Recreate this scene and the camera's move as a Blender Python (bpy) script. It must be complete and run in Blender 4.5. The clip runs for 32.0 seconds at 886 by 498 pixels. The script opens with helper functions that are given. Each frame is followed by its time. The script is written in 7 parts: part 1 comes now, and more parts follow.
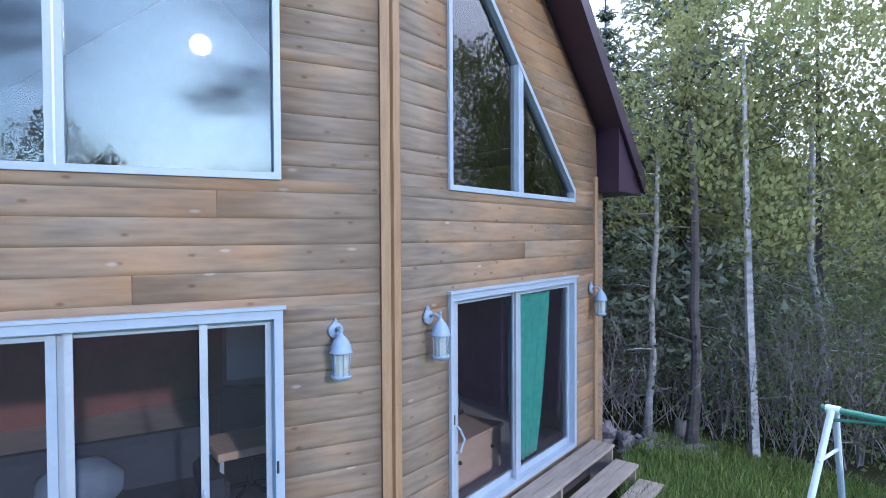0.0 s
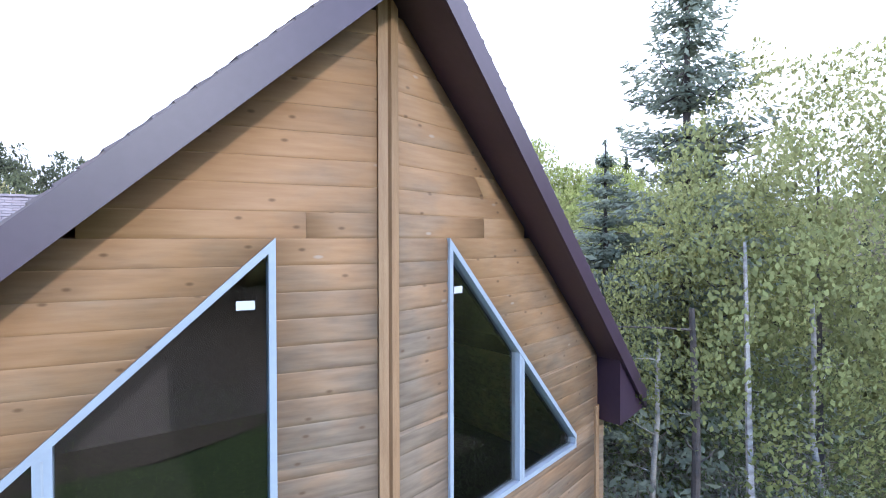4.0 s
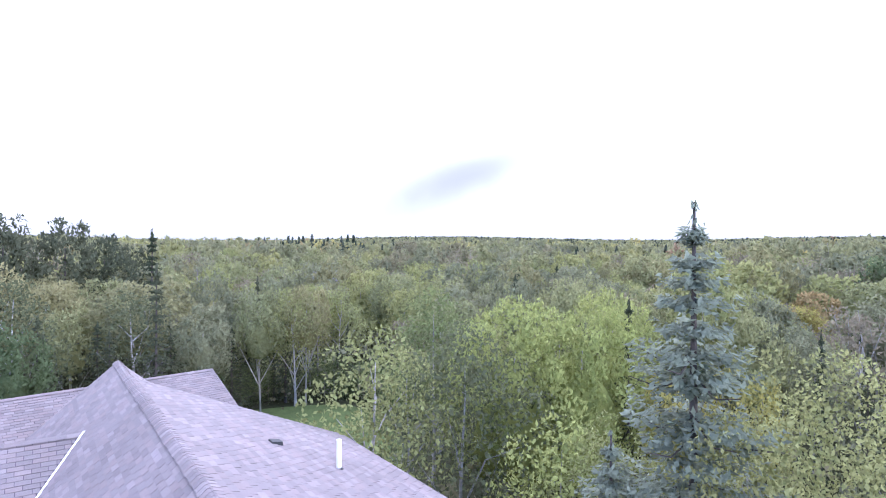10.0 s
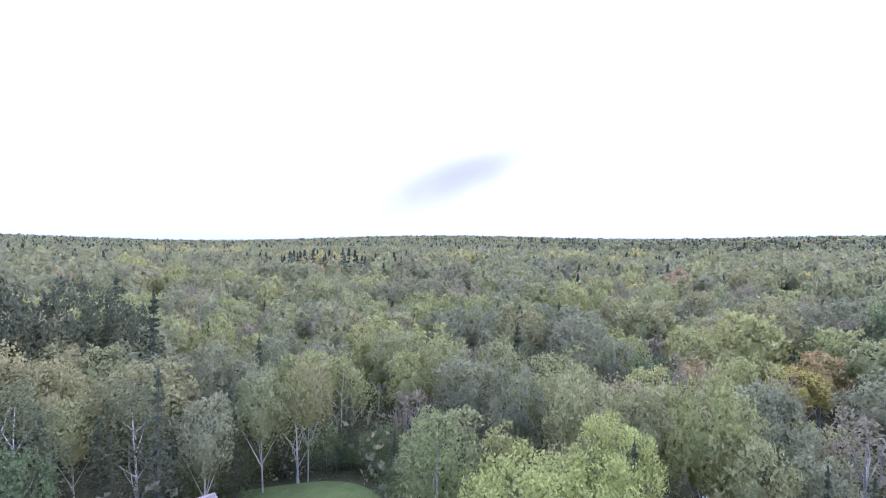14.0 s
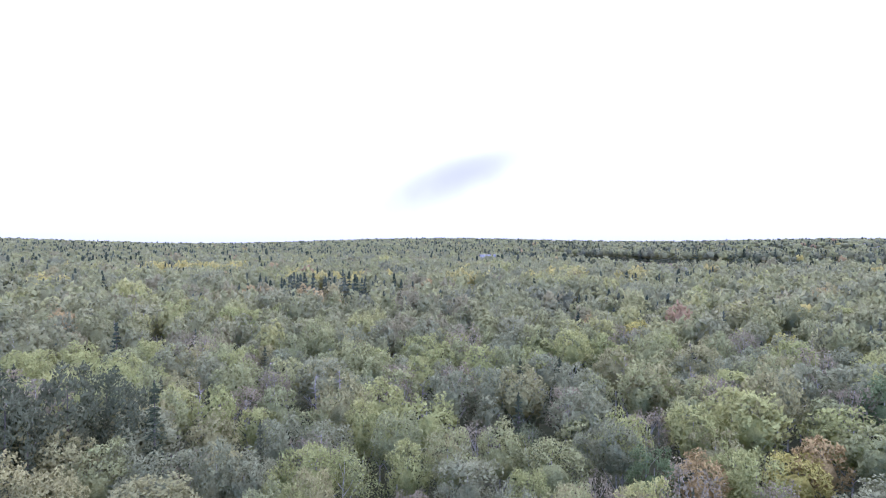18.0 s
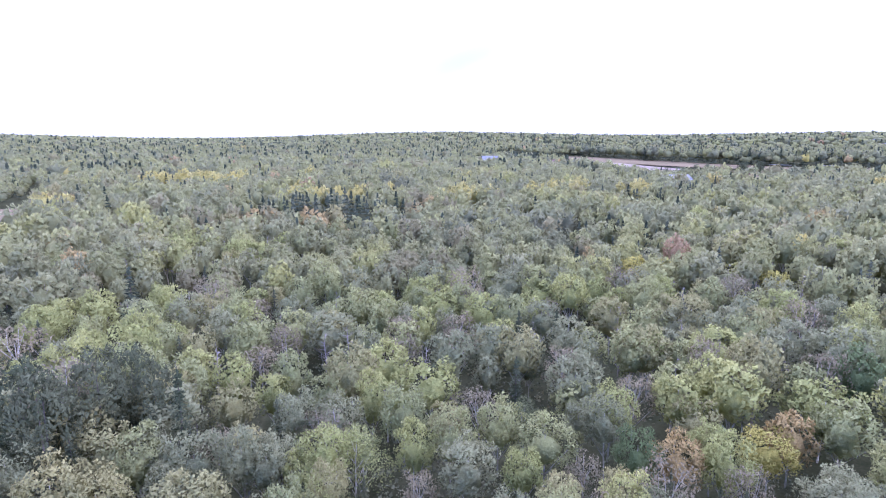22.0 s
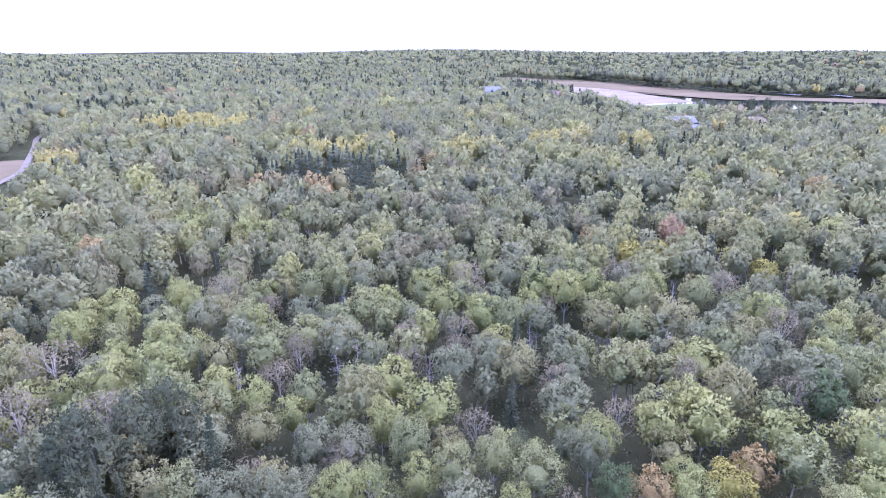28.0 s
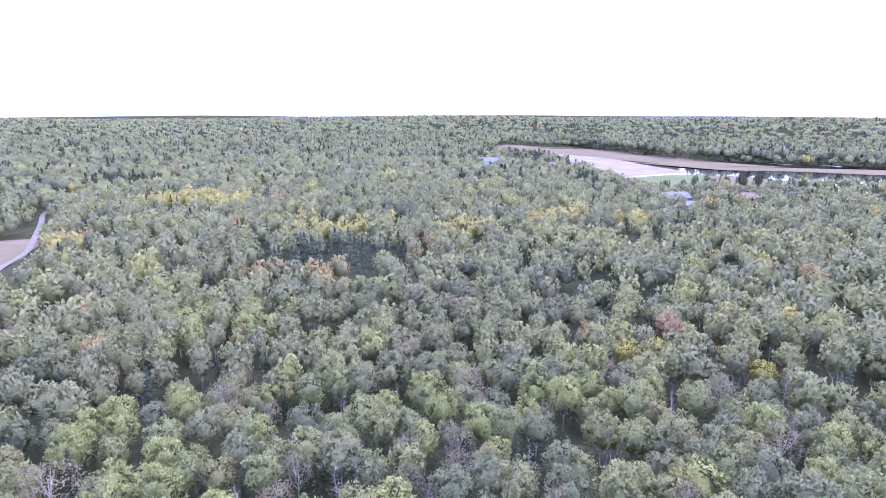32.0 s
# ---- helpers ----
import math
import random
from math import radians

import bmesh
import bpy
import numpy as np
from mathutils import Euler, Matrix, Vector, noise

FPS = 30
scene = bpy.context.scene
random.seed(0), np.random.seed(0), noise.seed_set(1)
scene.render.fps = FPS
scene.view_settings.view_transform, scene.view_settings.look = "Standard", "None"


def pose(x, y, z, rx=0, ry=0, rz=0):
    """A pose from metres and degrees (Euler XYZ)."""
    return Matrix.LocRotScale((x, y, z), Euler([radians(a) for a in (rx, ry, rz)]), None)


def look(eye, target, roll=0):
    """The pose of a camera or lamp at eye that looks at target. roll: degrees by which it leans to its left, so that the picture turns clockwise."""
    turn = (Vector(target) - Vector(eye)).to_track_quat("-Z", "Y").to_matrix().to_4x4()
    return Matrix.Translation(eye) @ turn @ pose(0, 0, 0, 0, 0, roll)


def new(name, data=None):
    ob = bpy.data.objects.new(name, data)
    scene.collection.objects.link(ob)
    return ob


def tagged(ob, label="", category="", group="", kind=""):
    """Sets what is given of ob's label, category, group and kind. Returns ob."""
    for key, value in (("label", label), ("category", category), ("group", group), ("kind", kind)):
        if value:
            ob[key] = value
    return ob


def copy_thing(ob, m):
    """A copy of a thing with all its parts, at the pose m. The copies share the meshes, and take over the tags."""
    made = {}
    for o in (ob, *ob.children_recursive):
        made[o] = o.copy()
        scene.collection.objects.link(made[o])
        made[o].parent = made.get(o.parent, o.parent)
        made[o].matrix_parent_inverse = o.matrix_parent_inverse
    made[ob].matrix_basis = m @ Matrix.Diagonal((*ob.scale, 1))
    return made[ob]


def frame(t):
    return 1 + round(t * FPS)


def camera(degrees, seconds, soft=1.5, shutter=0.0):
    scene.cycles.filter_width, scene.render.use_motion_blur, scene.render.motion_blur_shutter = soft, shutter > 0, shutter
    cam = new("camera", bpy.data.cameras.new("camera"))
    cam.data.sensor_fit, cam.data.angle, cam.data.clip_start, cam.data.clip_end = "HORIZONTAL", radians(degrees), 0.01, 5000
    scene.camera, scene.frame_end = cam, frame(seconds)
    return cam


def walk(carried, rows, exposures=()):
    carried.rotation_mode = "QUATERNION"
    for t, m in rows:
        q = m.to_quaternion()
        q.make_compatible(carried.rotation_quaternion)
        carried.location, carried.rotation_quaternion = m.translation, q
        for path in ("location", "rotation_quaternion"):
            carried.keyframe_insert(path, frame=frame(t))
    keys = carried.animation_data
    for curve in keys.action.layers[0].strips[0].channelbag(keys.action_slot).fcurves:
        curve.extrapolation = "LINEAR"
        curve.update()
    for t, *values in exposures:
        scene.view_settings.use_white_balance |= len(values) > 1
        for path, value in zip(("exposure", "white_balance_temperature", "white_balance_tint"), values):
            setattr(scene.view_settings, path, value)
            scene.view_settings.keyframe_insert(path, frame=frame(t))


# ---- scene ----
cam = camera(74.7, 32.0, soft=1.0)
METRES, EYE, TILT, LEAN, TURN = 58.0, 3.1, -1.24, 0.3, 0.0
ROWS = [
    (0.0, 0.0, 0.0, 0.0, 0.0, 0.0, -0.0),
    (0.5, -0.0001, 0.0001, 0.0063, -0.03, 0.02, 0.01),
    (1.0, -0.0002, 0.0003, 0.0127, -0.05, 0.02, -0.01),
    (1.5, -0.0002, 0.0006, 0.0188, -0.09, 0.08, 0.02),
    (2.0, -0.0002, 0.0008, 0.0249, -0.15, 0.1, -0.03),
    (2.5, -0.0002, 0.0008, 0.031, -0.19, 0.17, -0.03),
    (3.0, -0.0003, 0.0009, 0.0372, -0.2, 0.24, -0.05),
    (3.5, -0.0004, 0.0011, 0.0434, -0.23, 0.26, -0.1),
    (5.5, -0.0009, 0.002, 0.0696, -0.27, 0.7, -0.34),
    (6.0, -0.001, 0.0022, 0.0766, -0.3, 0.84, -0.4),
    (6.5, -0.0011, 0.0023, 0.0838, -0.35, 0.98, -0.43),
    (7.0, -0.0014, 0.0025, 0.0912, -0.37, 1.11, -0.45),
    (7.5, -0.0017, 0.0026, 0.0993, -0.38, 1.19, -0.56),
    (8.0, -0.0018, 0.0027, 0.1078, -0.33, 1.23, -0.67),
    (8.5, -0.002, 0.0026, 0.1164, -0.35, 1.33, -0.77),
    (9.0, -0.0021, 0.0027, 0.1257, -0.34, 1.32, -0.77),
    (9.5, -0.0022, 0.0028, 0.1353, -0.29, 1.34, -0.78),
    (10.0, -0.0025, 0.0029, 0.1452, -0.34, 1.37, -0.82),
    (10.5, -0.0026, 0.0029, 0.1558, -0.32, 1.33, -0.85),
    (11.0, -0.0028, 0.0033, 0.1667, -0.32, 1.32, -0.89),
    (11.5, -0.0029, 0.0035, 0.1785, -0.29, 1.29, -0.96),
    (12.0, -0.0033, 0.0042, 0.1913, -0.28, 1.23, -0.97),
    (12.5, -0.0037, 0.0046, 0.2044, -0.28, 1.23, -0.99),
    (13.0, -0.0042, 0.0046, 0.2192, -0.24, 1.16, -1.04),
    (13.5, -0.0047, 0.0043, 0.2338, -0.24, 1.11, -1.06),
    (14.0, -0.0053, 0.0045, 0.2484, -0.22, 1.05, -1.06),
    (14.5, -0.0057, 0.005, 0.2632, -0.22, 1.04, -1.05),
    (16.5, -0.0069, 0.004, 0.3315, -0.26, 1.05, -0.93),
    (17.0, -0.0076, 0.0032, 0.3504, -0.28, 1.03, -0.94),
    (17.5, -0.0076, 0.0028, 0.3706, -0.26, 1.01, -0.94),
    (18.0, -0.0079, 0.0022, 0.3917, -0.24, 0.98, -0.92),
    (18.5, -0.0079, 0.0024, 0.4126, -0.23, 0.96, -0.9),
    (19.0, -0.0089, 0.0026, 0.4346, -0.25, 0.92, -0.9),
    (19.5, -0.009, 0.003, 0.4564, -0.23, 0.88, -0.88),
    (20.0, -0.0095, 0.0027, 0.4771, -0.22, 0.51, -0.85),
    (20.5, -0.0097, 0.0018, 0.4983, -0.21, -0.51, -0.81),
    (21.0, -0.0104, -0.0019, 0.5189, -0.19, -2.82, -0.77),
    (21.5, -0.0102, -0.0064, 0.5399, -0.14, -6.18, -0.75),
    (22.0, -0.0106, -0.0115, 0.5621, -0.11, -9.7, -0.71),
    (22.5, -0.0111, -0.0164, 0.5843, -0.07, -13.23, -0.7),
    (23.0, -0.0114, -0.0207, 0.6068, -0.04, -16.8, -0.66),
    (23.5, -0.0118, -0.0234, 0.6322, -0.0, -19.94, -0.63),
    (24.0, -0.0119, -0.0244, 0.6552, 0.02, -19.99, -0.63),
    (24.5, -0.0122, -0.0251, 0.678, 0.01, -20.03, -0.61),
    (26.5, -0.0136, -0.0268, 0.7691, 0.05, -19.44, -0.63),
    (27.0, -0.0138, -0.0272, 0.7908, 0.05, -19.1, -0.63),
    (27.5, -0.014, -0.0269, 0.8125, 0.04, -18.55, -0.65),
    (28.0, -0.014, -0.0262, 0.832, 0.04, -17.83, -0.66),
    (28.5, -0.0144, -0.0245, 0.8531, 0.01, -16.43, -0.69),
    (29.0, -0.0147, -0.0215, 0.8732, -0.01, -14.72, -0.7),
    (29.5, -0.0146, -0.0175, 0.8934, -0.01, -12.34, -0.71),
    (30.0, -0.015, -0.0178, 0.9111, -0.01, -11.91, -0.71),
    (30.5, -0.0148, -0.0176, 0.9315, -0.0, -11.97, -0.71),
    (31.0, -0.0148, -0.0178, 0.9527, -0.01, -12.02, -0.71),
    (31.5, -0.0149, -0.0182, 0.9745, -0.02, -12.08, -0.7),
    (32.0, -0.0153, -0.0183, 0.9964, -0.02, -12.14, -0.69),
]
EXPOSURES = [(0.0, 1.56, 5300, 13), (1.0, 1.74, 5400, 13), (3.0, 1.68, 5450, 13), (6.0, 1.76, 5750, 14), (7.3, 1.96, 5650, 16), (8.5, 1.86, 5600, 17), (11.0, 1.56, 5480, 22), (13.0, 1.58, 5400, 24), (20.0, 1.68, 5340, 29), (22.0, 1.94, 5280, 32), (24.0, 2.06, 5220, 34), (32.0, 2.16, 5180, 36)]


def level(t):
    """The slow drift of the roll, taken out so that the horizon stays level."""
    return float(np.interp(t, (0, 7, 13, 32), (0, 0, 0.55, 0.4)))


walk(cam, [(t, pose(0, 0, EYE, TILT, LEAN, TURN) @ pose(METRES * x, METRES * y, METRES * z, 90 + pitch, roll + level(t), yaw)) for t, x, y, z, yaw, pitch, roll in ROWS], EXPOSURES)


# ---- world, sun ----
def build_world():
    w = bpy.data.worlds.new("sky")
    scene.world = w
    w.use_nodes = True
    nt = w.node_tree
    nt.nodes.clear()
    out = nt.nodes.new("ShaderNodeOutputWorld")
    bg = nt.nodes.new("ShaderNodeBackground")
    sky = nt.nodes.new("ShaderNodeTexSky")
    sky.sky_type = "NISHITA"
    sky.sun_disc = False
    sky.sun_elevation = radians(17)
    sky.sun_rotation = radians(149)
    sky_amount = nt.nodes.new("ShaderNodeVectorMath")
    sky_amount.operation = "MULTIPLY"
    sky_amount.inputs[1].default_value = (0.066, 0.103, 0.162)
    nt.links.new(sky.outputs[0], sky_amount.inputs[0])
    co = nt.nodes.new("ShaderNodeTexCoord")
    sep = nt.nodes.new("ShaderNodeSeparateXYZ")
    nt.links.new(co.outputs["Generated"], sep.inputs[0])
    # stretched cloud field
    mp = nt.nodes.new("ShaderNodeMapping")
    mp.inputs["Scale"].default_value = (2.2, 2.2, 7.0)
    nt.links.new(co.outputs["Generated"], mp.inputs[0])
    n = nt.nodes.new("ShaderNodeTexNoise")
    n.inputs["Scale"].default_value = 1.6
    n.inputs["Detail"].default_value = 7
    n.inputs["Roughness"].default_value = 0.58
    nt.links.new(mp.outputs[0], n.inputs["Vector"])
    # cover grows towards +y, where the sky is a bright closed sheet
    cover = nt.nodes.new("ShaderNodeMapRange")
    cover.inputs["From Min"].default_value = -0.55
    cover.inputs["From Max"].default_value = 0.25
    cover.inputs["To Min"].default_value = -0.13
    cover.inputs["To Max"].default_value = 0.6
    nt.links.new(sep.outputs[1], cover.inputs["Value"])
    add = nt.nodes.new("ShaderNodeMath")
    add.operation = "ADD"
    nt.links.new(n.outputs["Fac"], add.inputs[0])
    nt.links.new(cover.outputs[0], add.inputs[1])
    ramp = nt.nodes.new("ShaderNodeMapRange")
    ramp.inputs["From Min"].default_value = 0.36
    ramp.inputs["From Max"].default_value = 0.56
    ramp.clamp = True
    nt.links.new(add.outputs[0], ramp.inputs["Value"])
    # cloud brightness: whiter in the closed sheet
    bright = nt.nodes.new("ShaderNodeMapRange")
    bright.inputs["From Min"].default_value = -0.6
    bright.inputs["From Max"].default_value = 0.3
    bright.inputs["To Min"].default_value = 0.36
    bright.inputs["To Max"].default_value = 1.0
    nt.links.new(sep.outputs[1], bright.inputs["Value"])
    # a thin grey wisp low in the sheet
    wisp_map = nt.nodes.new("ShaderNodeMapping")
    wisp_map.vector_type = "POINT"
    wisp_map.inputs["Location"].default_value = (-0.056, 0.0, -0.136)
    nt.links.new(co.outputs["Generated"], wisp_map.inputs[0])
    wrot = nt.nodes.new("ShaderNodeMapping")
    wrot.inputs["Scale"].default_value = (3.9, 0.0, 14.0)
    wturn = nt.nodes.new("ShaderNodeMapping")
    wturn.inputs["Rotation"].default_value = (0, radians(18), 0)
    nt.links.new(wisp_map.outputs[0], wturn.inputs[0])
    nt.links.new(wturn.outputs[0], wrot.inputs[0])
    wn = nt.nodes.new("ShaderNodeTexNoise")
    wn.inputs["Scale"].default_value = 9.0
    wn.inputs["Detail"].default_value = 4
    nt.links.new(co.outputs["Generated"], wn.inputs["Vector"])
    wl = nt.nodes.new("ShaderNodeVectorMath")
    wl.operation = "LENGTH"
    nt.links.new(wrot.outputs[0], wl.inputs[0])
    ws = nt.nodes.new("ShaderNodeMath")
    ws.operation = "MULTIPLY_ADD"
    ws.inputs[1].default_value = 0.35
    nt.links.new(wn.outputs["Fac"], ws.inputs[0])
    nt.links.new(wl.outputs["Value"], ws.inputs[2])
    wr = nt.nodes.new("ShaderNodeMapRange")
    wr.interpolation_type = "SMOOTHSTEP"
    wr.inputs["From Min"].default_value = 0.25
    wr.inputs["From Max"].default_value = 1.3
    wr.inputs["To Min"].default_value = 0.45
    wr.inputs["To Max"].default_value = 1.0
    nt.links.new(ws.outputs[0], wr.inputs["Value"])
    wm = nt.nodes.new("ShaderNodeMath")
    wm.operation = "MULTIPLY"
    # brighter overhead than near the horizon
    lift = nt.nodes.new("ShaderNodeMapRange")
    lift.inputs["From Min"].default_value = 0.0
    lift.inputs["From Max"].default_value = 0.7
    lift.inputs["To Min"].default_value = 0.32
    lift.inputs["To Max"].default_value = 1.9
    nt.links.new(sep.outputs[2], lift.inputs["Value"])
    bl = nt.nodes.new("ShaderNodeMath")
    bl.operation = "MULTIPLY"
    nt.links.new(bright.outputs[0], bl.inputs[0])
    nt.links.new(lift.outputs[0], bl.inputs[1])
    nt.links.new(bl.outputs[0], wm.inputs[0])
    nt.links.new(wr.outputs[0], wm.inputs[1])
    cloud = nt.nodes.new("ShaderNodeVectorMath")
    cloud.operation = "SCALE"
    # thick blue-grey cloud towards the sun's side, white sheet on the other
    hue = nt.nodes.new("ShaderNodeMix")
    hue.data_type = "RGBA"
    hue.inputs["A"].default_value = (0.66, 0.80, 1.06, 1)
    hue.inputs["B"].default_value = (0.95, 0.975, 1.08, 1)
    hr = nt.nodes.new("ShaderNodeMapRange")
    hr.inputs["From Min"].default_value = -0.6
    hr.inputs["From Max"].default_value = 0.1
    nt.links.new(sep.outputs[1], hr.inputs["Value"])
    nt.links.new(hr.outputs[0], hue.inputs["Factor"])
    nt.links.new(hue.outputs["Result"], cloud.inputs[0])
    nt.links.new(wm.outputs[0], cloud.inputs["Scale"])
    mix = nt.nodes.new("ShaderNodeMix")
    mix.data_type = "RGBA"
    nt.links.new(ramp.outputs[0], mix.inputs["Factor"])
    nt.links.new(sky_amount.outputs[0], mix.inputs["A"])
    nt.links.new(cloud.outputs[0], mix.inputs["B"])
    nt.links.new(mix.outputs["Result"], bg.inputs["Color"])
    bg.inputs["Strength"].default_value = 1.0
    nt.links.new(bg.outputs[0], out.inputs[0])


build_world()
sun_data = bpy.data.lights.new("sun", "SUN")
sun_data.energy = 0.7
sun_data.angle = radians(1.5)
sun_data.color = (1.0, 0.9, 0.76)
sun = new("sun", sun_data)
sun.matrix_world = look((0, 0, 0), (-0.496, 0.82, -0.292))


# ---- materials ----
def mat(name, a, b=None, rough=0.7, scale=4.0, metal=0.0, bump=0.0, bump_scale=40.0, vary=0.0, stretch=(1, 1, 1), spec=0.3, fine=0.35):
    """A surface between two colours by noise at two scales; vary: how far single objects differ in brightness."""
    m = bpy.data.materials.new(name)
    m.use_nodes = True
    nt = m.node_tree
    p = nt.nodes["Principled BSDF"]
    p.inputs["Roughness"].default_value = rough
    p.inputs["Metallic"].default_value = metal
    p.inputs["Specular IOR Level"].default_value = spec
    b = b or tuple(c * 0.8 for c in a)
    co = nt.nodes.new("ShaderNodeTexCoord")
    mp = nt.nodes.new("ShaderNodeMapping")
    mp.inputs["Scale"].default_value = stretch
    nt.links.new(co.outputs["Object"], mp.inputs[0])
    n1 = nt.nodes.new("ShaderNodeTexNoise")
    n1.inputs["Scale"].default_value = scale
    n1.inputs["Detail"].default_value = 4
    n2 = nt.nodes.new("ShaderNodeTexNoise")
    n2.inputs["Scale"].default_value = scale * 9
    n2.inputs["Detail"].default_value = 3
    nt.links.new(mp.outputs[0], n1.inputs["Vector"])
    nt.links.new(mp.outputs[0], n2.inputs["Vector"])
    mx = nt.nodes.new("ShaderNodeMix")
    mx.inputs["Factor"].default_value = fine
    nt.links.new(n1.outputs["Fac"], mx.inputs["A"])
    nt.links.new(n2.outputs["Fac"], mx.inputs["B"])
    rp = nt.nodes.new("ShaderNodeValToRGB")
    rp.color_ramp.elements[0].position = 0.34
    rp.color_ramp.elements[1].position = 0.66
    rp.color_ramp.elements[0].color = (*b, 1)
    rp.color_ramp.elements[1].color = (*a, 1)
    nt.links.new(mx.outputs["Result"], rp.inputs[0])
    col = rp.outputs[0]
    if vary:
        oi = nt.nodes.new("ShaderNodeObjectInfo")
        mr = nt.nodes.new("ShaderNodeMapRange")
        mr.inputs["To Min"].default_value = 1 - vary
        mr.inputs["To Max"].default_value = 1 + vary
        nt.links.new(oi.outputs["Random"], mr.inputs["Value"])
        sc = nt.nodes.new("ShaderNodeVectorMath")
        sc.operation = "SCALE"
        nt.links.new(col, sc.inputs[0])
        nt.links.new(mr.outputs[0], sc.inputs["Scale"])
        col = sc.outputs[0]
    nt.links.new(col, p.inputs["Base Color"])
    if bump:
        bn = nt.nodes.new("ShaderNodeTexNoise")
        bn.inputs["Scale"].default_value = bump_scale
        bn.inputs["Detail"].default_value = 4
        nt.links.new(mp.outputs[0], bn.inputs["Vector"])
        bp = nt.nodes.new("ShaderNodeBump")
        bp.inputs["Strength"].default_value = bump
        bp.inputs["Distance"].default_value = 0.02
        nt.links.new(bn.outputs["Fac"], bp.inputs["Height"])
        nt.links.new(bp.outputs[0], p.inputs["Normal"])
    return m


def leaf_mat(name, stops, source, speck=0.2, trans=0.28, grain=0.24, relief=0.0):
    """Foliage; stops: (place, colour) along the tint of a tree, which comes from an attribute of the mesh or from the object."""
    m = bpy.data.materials.new(name)
    m.use_nodes = True
    nt = m.node_tree
    nt.nodes.clear()
    out = nt.nodes.new("ShaderNodeOutputMaterial")
    if source == "object":
        src = nt.nodes.new("ShaderNodeObjectInfo").outputs["Random"]
    else:
        at = nt.nodes.new("ShaderNodeAttribute")
        at.attribute_name = "tint"
        src = at.outputs["Fac"]
    rp = nt.nodes.new("ShaderNodeValToRGB")
    els = rp.color_ramp.elements
    els[0].position, els[0].color = stops[0][0], (*stops[0][1], 1)
    els[1].position, els[1].color = stops[-1][0], (*stops[-1][1], 1)
    for pos, c in stops[1:-1]:
        els.new(pos).color = (*c, 1)
    nt.links.new(src, rp.inputs[0])
    g = nt.nodes.new("ShaderNodeNewGeometry")
    mr = nt.nodes.new("ShaderNodeMapRange")
    mr.inputs["To Min"].default_value = 1 - speck
    mr.inputs["To Max"].default_value = 1 + speck
    nt.links.new(g.outputs["Random Per Island"], mr.inputs["Value"])
    fn = nt.nodes.new("ShaderNodeTexNoise")
    fn.inputs["Scale"].default_value = 5.5
    fn.inputs["Detail"].default_value = 5
    fn.inputs["Roughness"].default_value = 0.7
    nt.links.new(g.outputs["Position"], fn.inputs["Vector"])
    fm = nt.nodes.new("ShaderNodeMapRange")
    fm.inputs["From Min"].default_value = 0.3
    fm.inputs["From Max"].default_value = 0.7
    fm.inputs["To Min"].default_value = 1 - grain
    fm.inputs["To Max"].default_value = 1 + grain
    nt.links.new(fn.outputs["Fac"], fm.inputs["Value"])
    mu = nt.nodes.new("ShaderNodeMath")
    mu.operation = "MULTIPLY"
    nt.links.new(fm.outputs[0], mu.inputs[0])
    nt.links.new(mr.outputs[0], mu.inputs[1])
    sc = nt.nodes.new("ShaderNodeVectorMath")
    sc.operation = "SCALE"
    nt.links.new(rp.outputs[0], sc.inputs[0])
    nt.links.new(mu.outputs[0], sc.inputs["Scale"])
    d = nt.nodes.new("ShaderNodeBsdfDiffuse")
    t = nt.nodes.new("ShaderNodeBsdfTranslucent")
    nt.links.new(sc.outputs[0], d.inputs[0])
    nt.links.new(sc.outputs[0], t.inputs[0])
    if relief:
        bn = nt.nodes.new("ShaderNodeTexNoise")
        bn.inputs["Scale"].default_value = 4.0
        bn.inputs["Detail"].default_value = 4
        nt.links.new(g.outputs["Position"], bn.inputs["Vector"])
        bp = nt.nodes.new("ShaderNodeBump")
        bp.inputs["Strength"].default_value = relief
        bp.inputs["Distance"].default_value = 0.25
        nt.links.new(bn.outputs["Fac"], bp.inputs["Height"])
        nt.links.new(bp.outputs[0], d.inputs["Normal"])
    mx = nt.nodes.new("ShaderNodeMixShader")
    mx.inputs[0].default_value = trans
    nt.links.new(d.outputs[0], mx.inputs[1])
    nt.links.new(t.outputs[0], mx.inputs[2])
    nt.links.new(mx.outputs[0], out.inputs[0])
    return m


